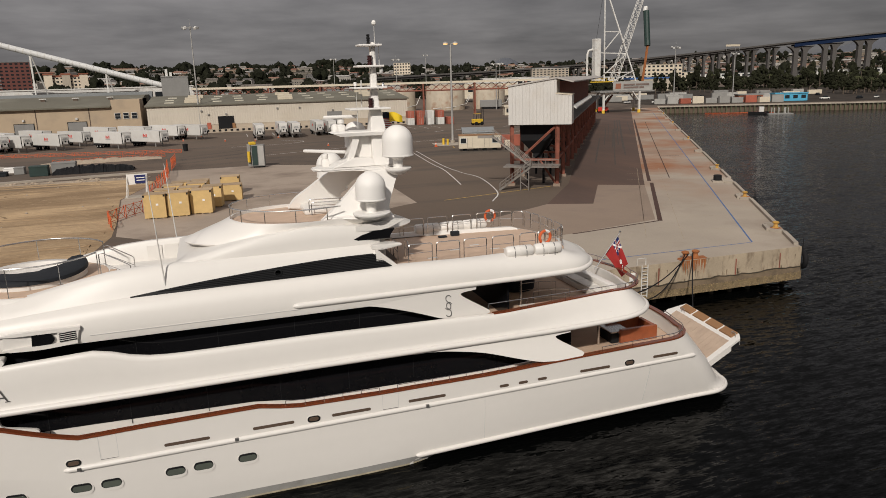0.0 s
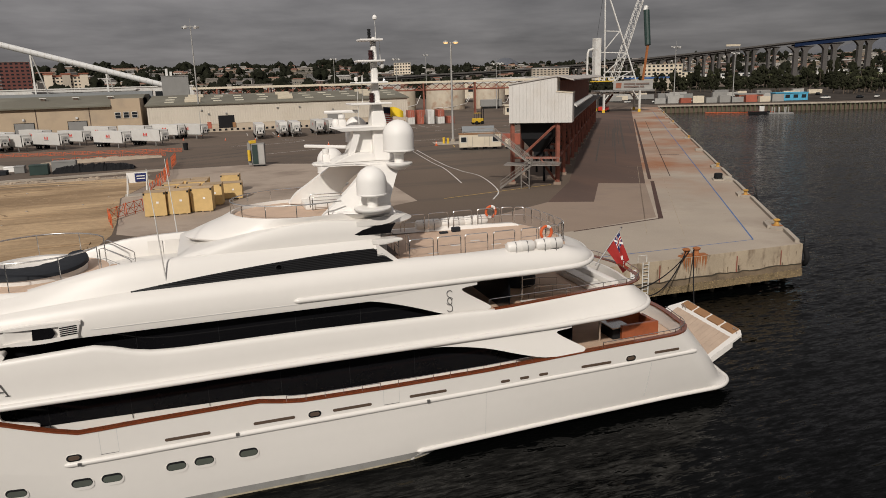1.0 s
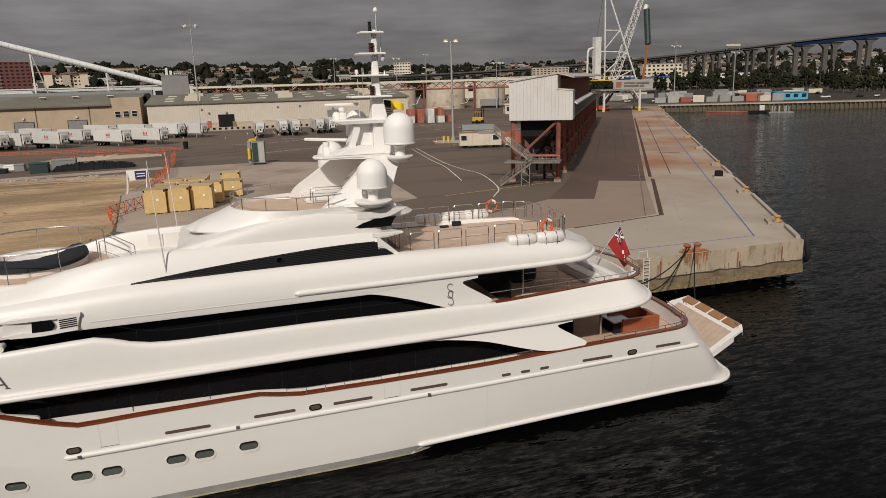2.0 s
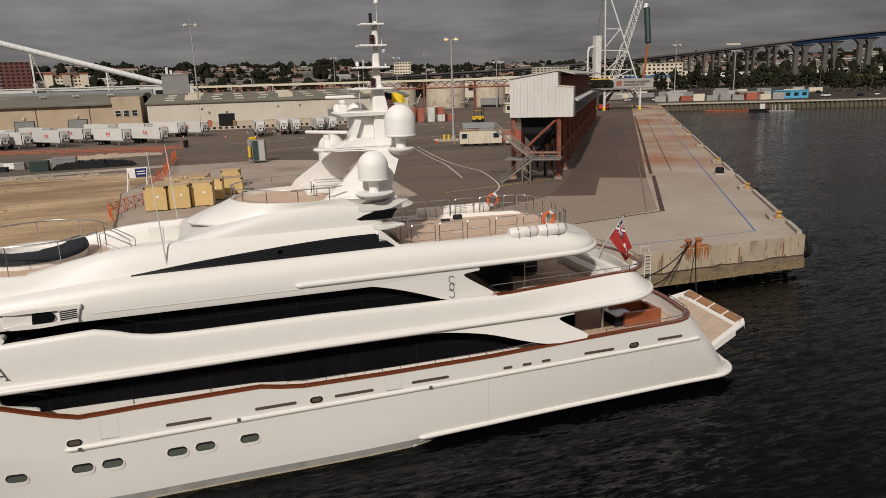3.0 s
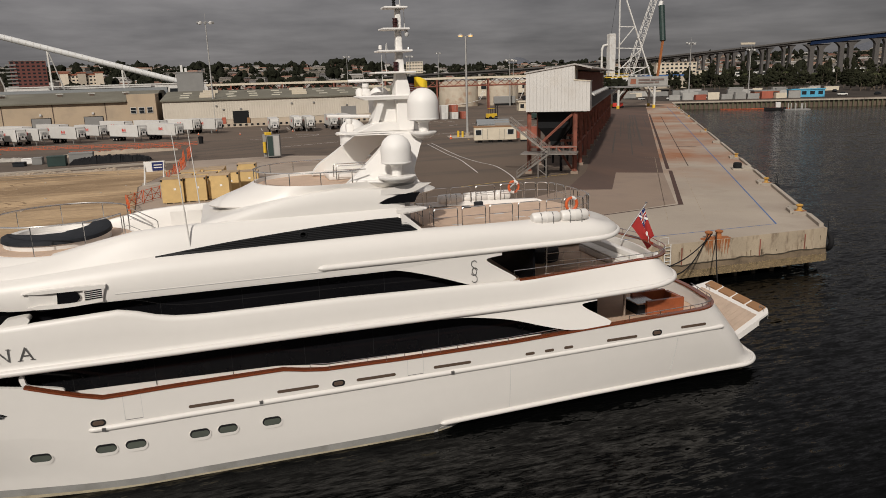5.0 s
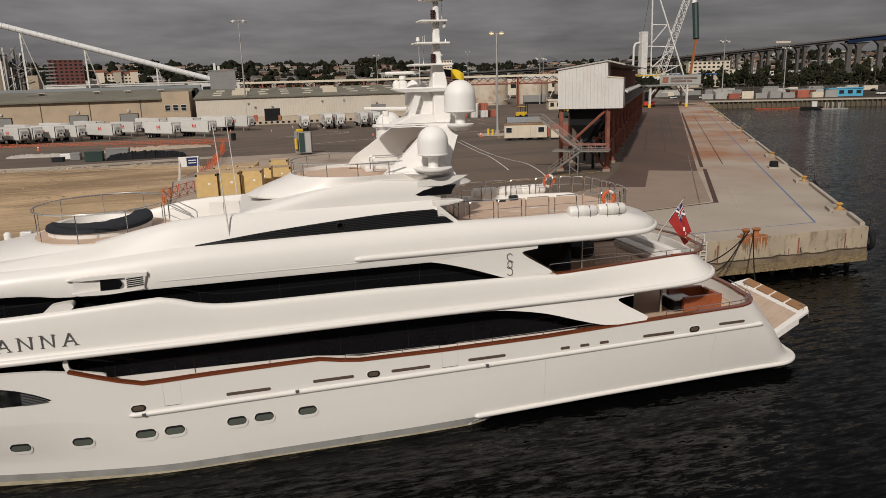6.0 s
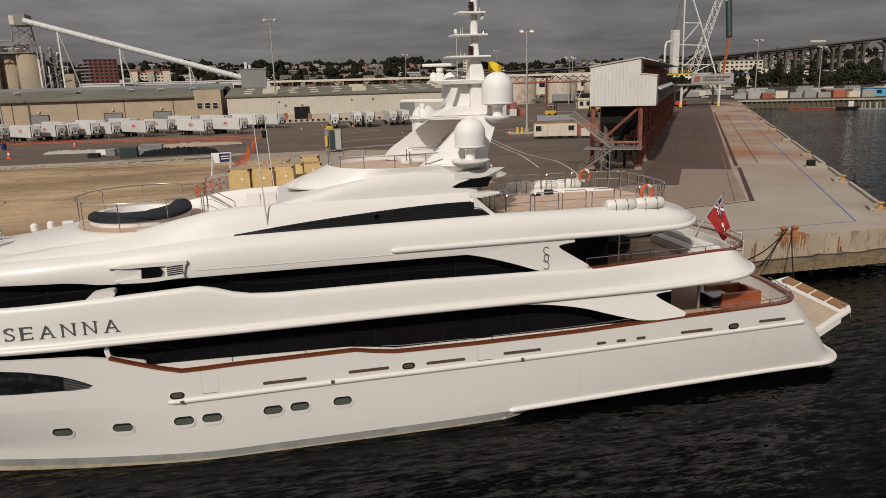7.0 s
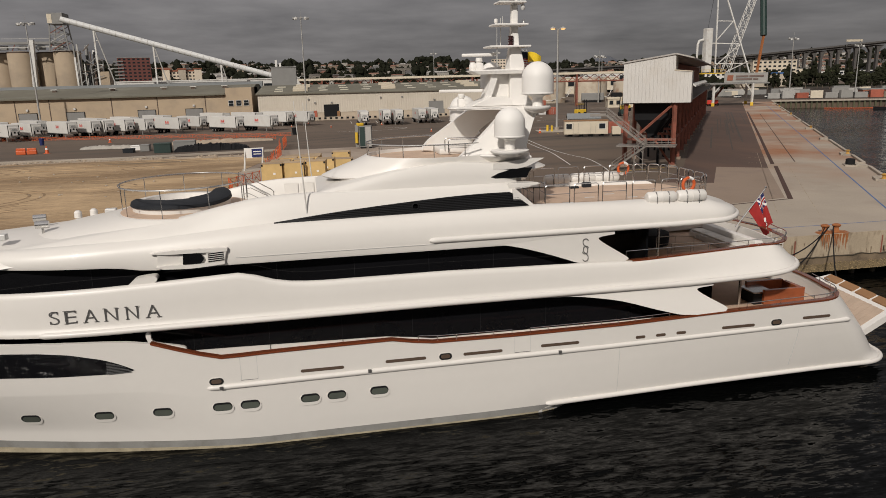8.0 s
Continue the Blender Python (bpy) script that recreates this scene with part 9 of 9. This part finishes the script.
def clump(c, r, rng, verts, faces, base):
    """An uneven ball of leaves: ragged many-sided lump."""
    bv, bf = base
    o = len(verts)
    ph = rng.random() * 50
    for v in bv:
        n = noise.noise(v * 1.9 + Vector((ph, 0, 0))) * .55 + noise.noise(v * 4.5 + Vector((0, ph, 0))) * .35
        q = v * (1 + n)
        verts.append((c[0] + q.x * r[0], c[1] + q.y * r[1], c[2] + q.z * r[2]))
    faces.extend([[o + i for i in f] for f in bf])


def ball(sub):
    b = bmesh.new()
    bmesh.ops.create_icosphere(b, subdivisions=sub, radius=1)
    b.verts.ensure_lookup_table()
    r = [v.co.copy() for v in b.verts], [[v.index for v in f.verts] for f in b.faces]
    b.free()
    return r


BALL1, BALL2 = ball(1), ball(2)
tv, tf = [], []
for k in range(8800):
    az = rng.uniform(-34, 33) if k < 6600 else rng.uniform(18, 52)
    d = 540 + 1250 * rng.random() ** .7 if k < 6600 else 1330 + 560 * rng.random()
    if az > 13 and d < 640:
        continue
    x, y = EYE.x + d * math.sin(radians(az)), EYE.y + d * math.cos(radians(az))
    z = rise(x, y)
    s = rng.uniform(1.7, 3.9) * (1 + (rng.random() < .10) * rng.uniform(.5, 1.5))
    for j in range(rng.choice((2, 3, 4))):
        clump((x + rng.uniform(-1, 1) * s * .8, y + rng.uniform(-1, 1) * s * .8, z + s * rng.uniform(.8, 1.7)), (s * rng.uniform(.6, 1), s * .8, s * rng.uniform(.6, 1.1)), rng, tv, tf, BALL2 if d < 1100 else BALL1)
# trees that stand up over the skyline
for px, n, s in ((-19, 9, 7), (9.2, 12, 9), (10.8, 12, 9), (-16, 6, 7), (4.5, 6, 6), (-25, 8, 7), (-8, 9, 6), (0, 9, 6), (15, 6, 6)):
    for k in range(n):
        d = rng.uniform(1480, 1560)
        az = px + rng.uniform(-.45, .45) * (1 if s > 8 else 4)
        x, y = EYE.x + d * math.sin(radians(az)), EYE.y + d * math.cos(radians(az))
        for j in range(3):
            clump((x + rng.uniform(-5, 5), y, rise(x, y) + s * rng.uniform(.6, 1.7)), (s * rng.uniform(.6, 1), s, s * rng.uniform(.6, .95)), rng, tv, tf, BALL2)
tagged(fast_mesh("far_trees", tv, tf, GROVE), "dark green trees scattered through the hillside town", "trees", kind="stuff")

# larger blocks in the town
red = block("brick_tower_block", -193, 846, 34, 22, 37, 12, BRICK, "red brick apartment block with grey balconies", "apartment block", z=14, floors=10, cols=7, roofm=GREYB)
for f in range(9):
    bm = BM(); boxm(bm, pose(-206.5, 833, 17.0 + f * 3.7, 0, 0, 12), 10, 4, 1.3); part("balcony", bm, GREYB, red)
cr = block("cream_apartment_house", -141, 838, 38, 16, 18, 10, STUC, "cream apartment house with terracotta roofs", "apartment block", z=17, floors=5, cols=9, roofm=TERRA, roof_h=1.5)
for dx in (-17, 0, 17):
    bm = BM(); boxm(bm, pose(-141, 838, 17, 0, 0, 10) @ pose(dx, -3, 0), 8, 16, 20); part("bay", bm, STUC, cr)
    bm = BM(); boxm(bm, pose(-141, 838, 17, 0, 0, 10) @ pose(dx, -3, 20), 9.5, 17, 1.4); part("bay_roof", bm, TERRA, cr)
block("long_white_shed", -60, 420, 105, 30, 12, 4, WSTEEL, "long white flat-roofed shed behind the warehouses", "building", z=QZ + 5, floors=1, cols=9, roofm=TRAIL)
block("tan_office_block", 300, 1080, 26, 16, 18, -14, STUC, "tan office block on the hill", "office block", z=30, floors=4, cols=6)
block("tan_hall", -172, 640, 45, 30, 14, 8, STUC, "tan flat-roofed hall beyond the silos", "building", z=QZ, floors=2, cols=8, roofm=TERRA)
for x, y, w, d, h, a, m, fl, co in ((500, 800, 95, 30, 14, -18, TRAIL, 3, 16), (430, 830, 60, 24, 13, -18, CREAM, 3, 10), (575, 765, 46, 28, 17, -18, CREAM, 3, 5), (350, 720, 70, 24, 10, -18, TRAIL, 2, 10), (270, 640, 80, 26, 9, -18, STUC, 2, 9), (215, 560, 60, 20, 8, -18, CREAM, 1, 8), (120, 640, 70, 30, 9, -12, STUC, 2, 8), (40, 560, 60, 26, 8, -6, CREAM, 1, 8)):
    block("low_office_building", x, y, w, d, h, a, m, "low pale office building with window bands", "office block", floors=fl, cols=co, roofm=ROOFB)
block("apartment_row", 418, 800, 46, 16, 11, -18, STUC, "pale four-storey apartment row on rising ground", "apartment block", z=19, floors=4, cols=10, roofm=TRAIL)
block("beige_office_building", 553, 760, 50, 24, 14, -18, CREAM, "beige three-storey office building with window bands", "office block", z=17, floors=3, cols=9, roofm=STUC)
block("white_hall", 280, 600, 62, 30, 9, -16, TRAIL, "long low white hall with a pale roof", "building", z=11, floors=1, cols=8, roofm=TRAIL)
block("white_hall", 190, 470, 60, 26, 9, -14, CREAM, "long low cream hall with a pale roof", "building", z=8, floors=1, cols=8, roofm=TRAIL)
block("blue_roof_hall", 364, 505, 36, 22, 10, -18, STUC, "low hall with a bright blue roof", "building", z=6, floors=0, cols=6, roofm=PAINTB, roof_h=1.2)

# ---- the far basin: bulkhead, park, float, parked things ----
sheet("far_lot", [(228, 300), (263, 279), (304, 256), (420, 212), (640, 300), (640, 470), (400, 560), (240, 430)], LOTD, "dark worn asphalt of the far quay", "pavement", 0.02)
bk = thing("pile_bulkhead", (262, 268, 0), "dark green timber pile bulkhead of the far basin", "bulkhead")
bm = BM()
FS = [PIER_FAR, (262, 268), (303, 245), (420, 200)]
for (x0, y0), (x1, y1) in zip(FS, FS[1:]):
    n = int(math.hypot(x1 - x0, y1 - y0) / 2.2)
    for k in range(n):
        x, y = x0 + (x1 - x0) * k / n, y0 + (y1 - y0) * k / n
        bm = BM(); tube(bm, (x - .3, y - .6, -1), (x - .3, y - .6, 3.4), .42, 7); part("pile", bm, PILE, bk)
    d = Vector((x1 - x0, y1 - y0, 0)).normalized(); nn = Vector((d.y, -d.x, 0))
    bm = BM(); loft(bm, [[Vector((x, y, z)) + nn * o for o, z in ((.2, 3.2), (1.3, 3.2), (1.3, 3.9), (.2, 3.9))] for x, y in ((x0, y0), (x1, y1))], closed=True, cap=True); part("cap_beam", bm, CONC, bk)
for k in range(10):
    t = thing("parked_container", (236 + k * 7, 305 - k * 3.4, QZ), ("pale grey storage container on the far quay", "dark red storage container on the far quay", "cream storage container on the far quay")[k % 3], "container", "containers on the far quay")
    bm = BM(); boxm(bm, pose(238 + k * 5.6, 307 - k * 3.6, QZ, 0, 0, -30 + (k % 3) * 8), 5.8, 2.6, 2.8 + (k % 2), .05); part("box", bm, (FARW, FARW, BOXRED, CREAM, FARW)[k % 5], t)
rng = random.Random(19)
for k in range(26):
    u = rng.random()
    x, y = 236 + 160 * u + rng.uniform(-6, 6), 345 - 60 * u + rng.uniform(0, 90)
    mt, lab_ = ((FARW, "dull white box trailer parked behind the far quay"), (FARW, "pale grey storage container behind the far quay"), (CREAM, "cream storage container behind the far quay"), (GREYB, "dark grey storage container behind the far quay"))[k % 4]
    t = thing("parked_container", (x, y, QZ), lab_, "container", "containers on the far quay")
    m0 = pose(x, y, QZ, 0, 0, -22 + rng.uniform(-6, 6))
    bm = BM(); boxm(bm, m0 @ pose(0, 0, .35), rng.uniform(6, 12.5), 2.5, rng.uniform(2.6, 3.4), .05); part("box", bm, mt, t)
    bm = BM(); boxm(bm, m0, 5, 2.2, .35); part("skid", bm, DARK, t)
block("waterside_cabin", 302, 281, 17, 7, 3.9, -22, BLUEP, "sky-blue waterside cabin with a flat roof", "cabin", floors=1, cols=4, roofm=BLUEP, roof_h=.4)
block("red_roof_kiosk", 284, 291, 13, 7, 3.6, -22, TERRA, "low red-brown kiosk with a grey roof", "kiosk", floors=1, cols=3, roofm=GREYB)
t = thing("pickup_truck", (324, 277, QZ), "white pickup truck parked on the far quay", "car")
M0 = pose(322, 276, QZ, 0, 0, -20)
bm = BM(); boxm(bm, M0 @ pose(0, 0, .5), 5, 1.9, .8, .15); part("body", bm, TRAIL, t)
bm = BM(); boxm(bm, M0 @ pose(.2, 0, 1.3), 2.2, 1.7, .75, .2); part("cab", bm, WIN, t)
for dx in (-1.6, 1.6):
    for dy in (-.9, .9):
        bm = BM(); tube(bm, M0 @ Vector((dx, dy - .1, .4)), M0 @ Vector((dx, dy + .1, .4)), .4, 10); part("wheel", bm, RUBBER, t)
for i, (x, y) in enumerate(((243, 318), (252, 322), (262, 309), (310, 296), (340, 270), (232, 330), (350, 268), (330, 330), (345, 352), (352, 348), (372, 330), (384, 372), (300, 352), (316, 372), (345, 392), (362, 412))):
    t = thing("parked_car", (x, y, QZ), ("white parked car", "dark grey parked car", "silver parked car")[i % 3] + " on the far quay", "car", "cars on the far quay")
    M0 = pose(x, y, QZ, 0, 0, -25 + i * 9)
    mt = (TRAIL, COVER, GELG)[i % 3]
    bm = BM(); boxm(bm, M0 @ pose(0, 0, .35), 4.4, 1.8, .75, .2); part("body", bm, mt, t)
    bm = BM(); boxm(bm, M0 @ pose(-.2, 0, 1.05), 2.3, 1.6, .6, .2); part("cabin", bm, WIN, t)
    for dx in (-1.4, 1.4):
        bm = BM(); tube(bm, M0 @ Vector((dx, -.9, .35)), M0 @ Vector((dx, .9, .35)), .34, 10); part("axle", bm, RUBBER, t)
t = thing("floating_dock", (257, 239, 0), "small floating dock with white piles and a work boat", "dock")
M0 = pose(257, 239, 0.0, 0, 0, -28)
bm = BM(); boxm(bm, M0 @ pose(0, 0, -.3), 11, 5, .8, .05); part("float", bm, GREYB, t)
for x, y in ((-3, -2.2), (-1, -2.3), (1.4, -2.2), (3.2, -2.0), (3.2, 2.2), (-3, 2.2), (0, 2.2)):
    bm = BM(); lathe(bm, [(.24, -1), (.24, 2.9), (.06, 3.2)], tuple(M0 @ Vector((x, y, 0))), 10); part("pile", bm, FARW, t)
t = thing("work_boat", (249, 247, 0), "small dark work boat with an orange deck", "boat")
M0 = pose(250, 245, 0, 0, 0, -30)
bm = BM()
loft(bm, [[M0 @ Vector((x, s * w, z)) for x, w in ((-4.5, 1.6), (-2, 1.9), (2, 1.8), (4.2, .9), (5, .1))] for s, z in ((-1, 1.3), (-.8, -.3), (.8, -.3), (1, 1.3))])
part("hull", bm, DARK, t)
bm = BM(); boxm(bm, M0 @ pose(-.5, 0, .9), 7, 2.8, .3); part("deck", bm, BOXRED, t)
bm = BM(); boxm(bm, M0 @ pose(1.2, 0, 1.2), 2.2, 1.9, 2.4, .1); part("wheelhouse", bm, GELG, t)
t = thing("oil_boom", (250, 265, 0), "floating orange oil boom", "boom")
bm = BM(); sweep(bm, smooth_curve([(240, 271, .1), (250, 262, .1), (262, 258, .1), (266, 252, .1)]), .14, 6); part("boom", bm, ORANGE, t)
pr = thing("shade_sails", (385, 262, QZ), "turquoise shade umbrellas on a low pier", "umbrella")
for x, y in ((380, 262), (388, 258), (396, 252)):
    bm = BM(); lathe(bm, [(4.6, 3.6), (2.2, 4.4), (.2, 5.2)], (x, y, QZ), 8); part("canopy", bm, BLUEP, pr)
    bm = BM(); tube(bm, (x, y, QZ), (x, y, QZ + 4), .12, 6); part("pole", bm, WSTEEL, pr)
t = thing("low_pier", (380, 215, 2), "low dark timber pier on piles", "pier")
bm = BM(); boxm(bm, pose(395, 214, 2.6, 0, 0, -22), 70, 14, .8); part("deck", bm, GREYB, t)
for k in range(12):
    for s in (-5, 5):
        bm = BM(); p = pose(395, 214, 0, 0, 0, -22) @ Vector((-32 + k * 5.8, s, 0)); tube(bm, (p.x, p.y, -1), (p.x, p.y, 2.7), .4, 6); part("pile", bm, DARK, t)

# trees of the shore park
def tree(x, y, h, r, rng):
    t = thing("park_tree", (x, y, QZ), "dark green broad tree in the shore park", "tree", "trees of the shore park")
    bm = BM()
    tube(bm, (x, y, QZ), (x + .2, y, QZ + h * .45), .38, 7, .22)
    for a in range(3):
        tube(bm, (x + .2, y, QZ + h * .4), (x + math.cos(a * 2.1) * r * .5, y + math.sin(a * 2.1) * r * .5, QZ + h * .7), .18, 5, .06)
    part("trunk", bm, BARK, t)
    v, f = [], []
    for k in range(24):
        a, u = rng.uniform(0, 6.28), rng.random() ** .5
        hz = rng.uniform(.34, 1.0)
        sp = r * (1.0 - .55 * abs(hz - .6) / .4)
        clump((x + math.cos(a) * u * sp * .8, y + math.sin(a) * u * sp * .8, QZ + h * hz), (r * rng.uniform(.16, .34), r * rng.uniform(.16, .34), h * rng.uniform(.06, .13)), rng, v, f, BALL2)
    o = fast_mesh("crown", [Vector(p) - ORG[t] for p in v], f, LEAF)
    o.parent = t


def palm(x, y, h, rng):
    t = thing("palm_tree", (x, y, QZ), "tall palm with drooping fronds", "palm", "palms of the shore park")
    bm = BM(); tube(bm, (x, y, QZ), (x + .3, y, QZ + h), .3, 7, .2); part("trunk", bm, BARK, t)
    for k in range(12):
        a = k * math.pi / 6 + rng.random() * .3
        L = rng.uniform(2.2, 3.2)
        bm = BM()
        pts = [(x + .3 + math.cos(a) * L * s, y + math.sin(a) * L * s, QZ + h + 1.0 * math.sin(s * 2.6) - s * s * 1.3) for s in np.linspace(0, 1, 5)]
        w = Vector((-math.sin(a), math.cos(a), 0)) * .35
        loft(bm, [[Vector(p) + w * sg * (1 - abs(i / 2 - 1) * .5) + Vector((0, 0, -.12 * abs(sg))) for i, p in enumerate(pts)] for sg in (-1, 0, 1)])
        part("frond", bm, PALM, t)


for k in range(130):
    s = k / 129
    x, y = 435 + 215 * s + rng.uniform(-9, 9), 596 - 105 * s + rng.uniform(-20, 60)
    tree(x, y, rng.uniform(8, 14) * (.8 if k % 5 else 1.4), rng.uniform(4.0, 7.0), rng)
for k in range(34):
    s = k / 33
    x, y = 430 + 225 * s + rng.uniform(-8, 8), 602 - 110 * s + rng.uniform(-16, 60)
    tree(x, y, rng.uniform(13, 24), rng.uniform(2.8, 4.8), rng)
for k in range(64):
    u = rng.random()
    tree(310 + 260 * u + rng.uniform(-10, 10), 470 - 110 * u + rng.uniform(-22, 50), rng.uniform(6, 14), rng.uniform(2.4, 5.0), rng)
for k in range(44):
    u = rng.random()
    tree(395 + 120 * u + rng.uniform(-12, 12), 318 + 78 * u + rng.uniform(-10, 34), rng.uniform(5, 11), rng.uniform(2.2, 4.4), rng)
for k in range(9):
    palm(405 + 13 * k + rng.uniform(-4, 4), 322 + 9 * k + rng.uniform(-8, 20), rng.uniform(7, 12), rng)
for x, y, w, d, h, a in ((820, 960, 110, 30, 13, -38), (930, 880, 100, 30, 14, -42), (1030, 800, 110, 34, 15, -46), (690, 1010, 90, 26, 12, -34), (1120, 720, 120, 40, 15, -52)):
    block("harbour_hall", x, y, w, d, h, a, TRAIL, "long low pale harbour hall under the bridge", "building", floors=2, cols=14, roofm=ROOFB)
for k in range(12):
    x, y = 470 + 14 * k + rng.uniform(-6, 6), 545 - 8 * k + rng.uniform(-12, 12)
    palm(x, y, rng.uniform(9, 15), rng)
bm = BM(); prism(bm, [(400, 560), (600, 450), (720, 520), (460, 680)], "z", QZ, QZ + .05)
tagged(part("park_lawn", bm, LEAF), "dull green lawn of the shore park", "lawn", kind="structure")

# ---- the high bridge across the bay ----
br = thing("high_bridge", (700, 830, 0), "long curved concrete bridge with blue girders on arched piers", "bridge")
BP = [(60, 985, 21), (200, 965, 24.5), (330, 945, 28), (450, 928, 32), (560, 912, 37.5), (631, 900, 42.5), (709, 889, 48.3), (785, 870, 54.4), (861, 846, 61.2), (921, 822, 66.2), (973, 800, 70.2), (1060, 760, 75), (1160, 705, 78)]
BPS = smooth_curve(BP, 6)
for i in range(len(BPS) - 1):
    p, q = Vector(BPS[i]), Vector(BPS[i + 1])
    d = (q - p).normalized(); n = Vector((-d.y, d.x, 0)).normalized() * 8
    bm = BM(); loft(bm, [[c + n * s + Vector((0, 0, z)) for s, z in ((-1, -1.0), (1, -1.0), (1, 1.1), (-1, 1.1))] for c in (p, q)], closed=True, cap=True); part("deck", bm, BRC, br)
    dk = 7.0 if p.x > 840 else 3.5
    bm = BM(); loft(bm, [[c + n * s * .7 + Vector((0, 0, z)) for s, z in ((-1, -dk), (1, -dk), (1, -1.0), (-1, -1.0))] for c in (p, q)], closed=True, cap=True); part("girder", bm, BLUEB if p.x > 840 else BRC, br)
for x in (300, 345, 390, 435, 480, 520, 550, 576, 600, 622, 645, 668, 691, 714, 737, 760, 788, 819, 860, 900, 946, 998, 1055, 1120):
    y = float(np.interp(x, [p[0] for p in BPS], [p[1] for p in BPS]))
    z = float(np.interp(x, [p[0] for p in BPS], [p[2] for p in BPS])) - (7.0 if x > 840 else 3.5)
    d = Vector((.955, -.295, 0)); n = Vector((.295, .955, 0))
    w = 2.2 if x < 640 else (3.0 if x < 840 else 4.4)
    for s in (-1, 1):
        bm = BM()
        c = Vector((x, y, 0)) + d * s * w * 1.55
        loft(bm, [[c + d * a * w * k * (.5 if w < 4 else .72) + d * s * sh + n * b * 3 + Vector((0, 0, zz)) for a, b in ((-1, -1), (1, -1), (1, 1), (-1, 1))] for zz, k, sh in ((0, 1.25, 0), (z * .5, 1.0, 0), (z - 9, 1.0, .1), (z - 6, 1.4, .5), (z - 3, 2.2, 1.4), (z, 3.6, 2.4))], closed=True, cap=True)
        part("pier_shaft", bm, BRC, br)
    bm = BM(); c = Vector((x, y, z)); loft(bm, [[c + d * a * w * 3.6 + n * b * 3.2 + Vector((0, 0, zz)) for a, b in ((-1, -1), (1, -1), (1, 1), (-1, 1))] for zz in (-1.4, 0)], closed=True, cap=True); part("pier_cap", bm, BRC, br)
bm = BM(); box(bm, 741, 766, 866, 867, 56.2, 59.0); part("sign_gantry", bm, CREAM, br)
for x in (742, 765):
    beam("gantry_post", (x, 866.5, 50), (x, 866.5, 56.4), .4, GREYB, br)

# ---- far hills ----
for pts, y0 in ((((-100, 30), (60, 70), (150, 120), (224, 150), (300, 115), (420, 60), (560, 30)), 4250), (((1500, 30), (1650, 90), (1763, 140), (1880, 95), (2050, 30)), 3750), (((2700, 30), (3000, 70), (3300, 95), (3600, 150), (3900, 220), (4200, 250)), 3000)):
    bm = BM()
    pp = smooth_curve(pts, 6)
    loft(bm, [[(x, y0 + (abs(i - len(pp) / 2)) * 4, 0) for i, (x, z) in enumerate(pp)], [(x, y0 + 200, z * .6) for x, z in pp], [(x, y0 + 320, z + 4 * noise.noise(Vector((x * .02, 0, 3)))) for x, z in pp]])
    tagged(part("far_hill", bm, HILL, None, "", True), "distant blue-grey hill on the horizon", "hill", kind="structure")
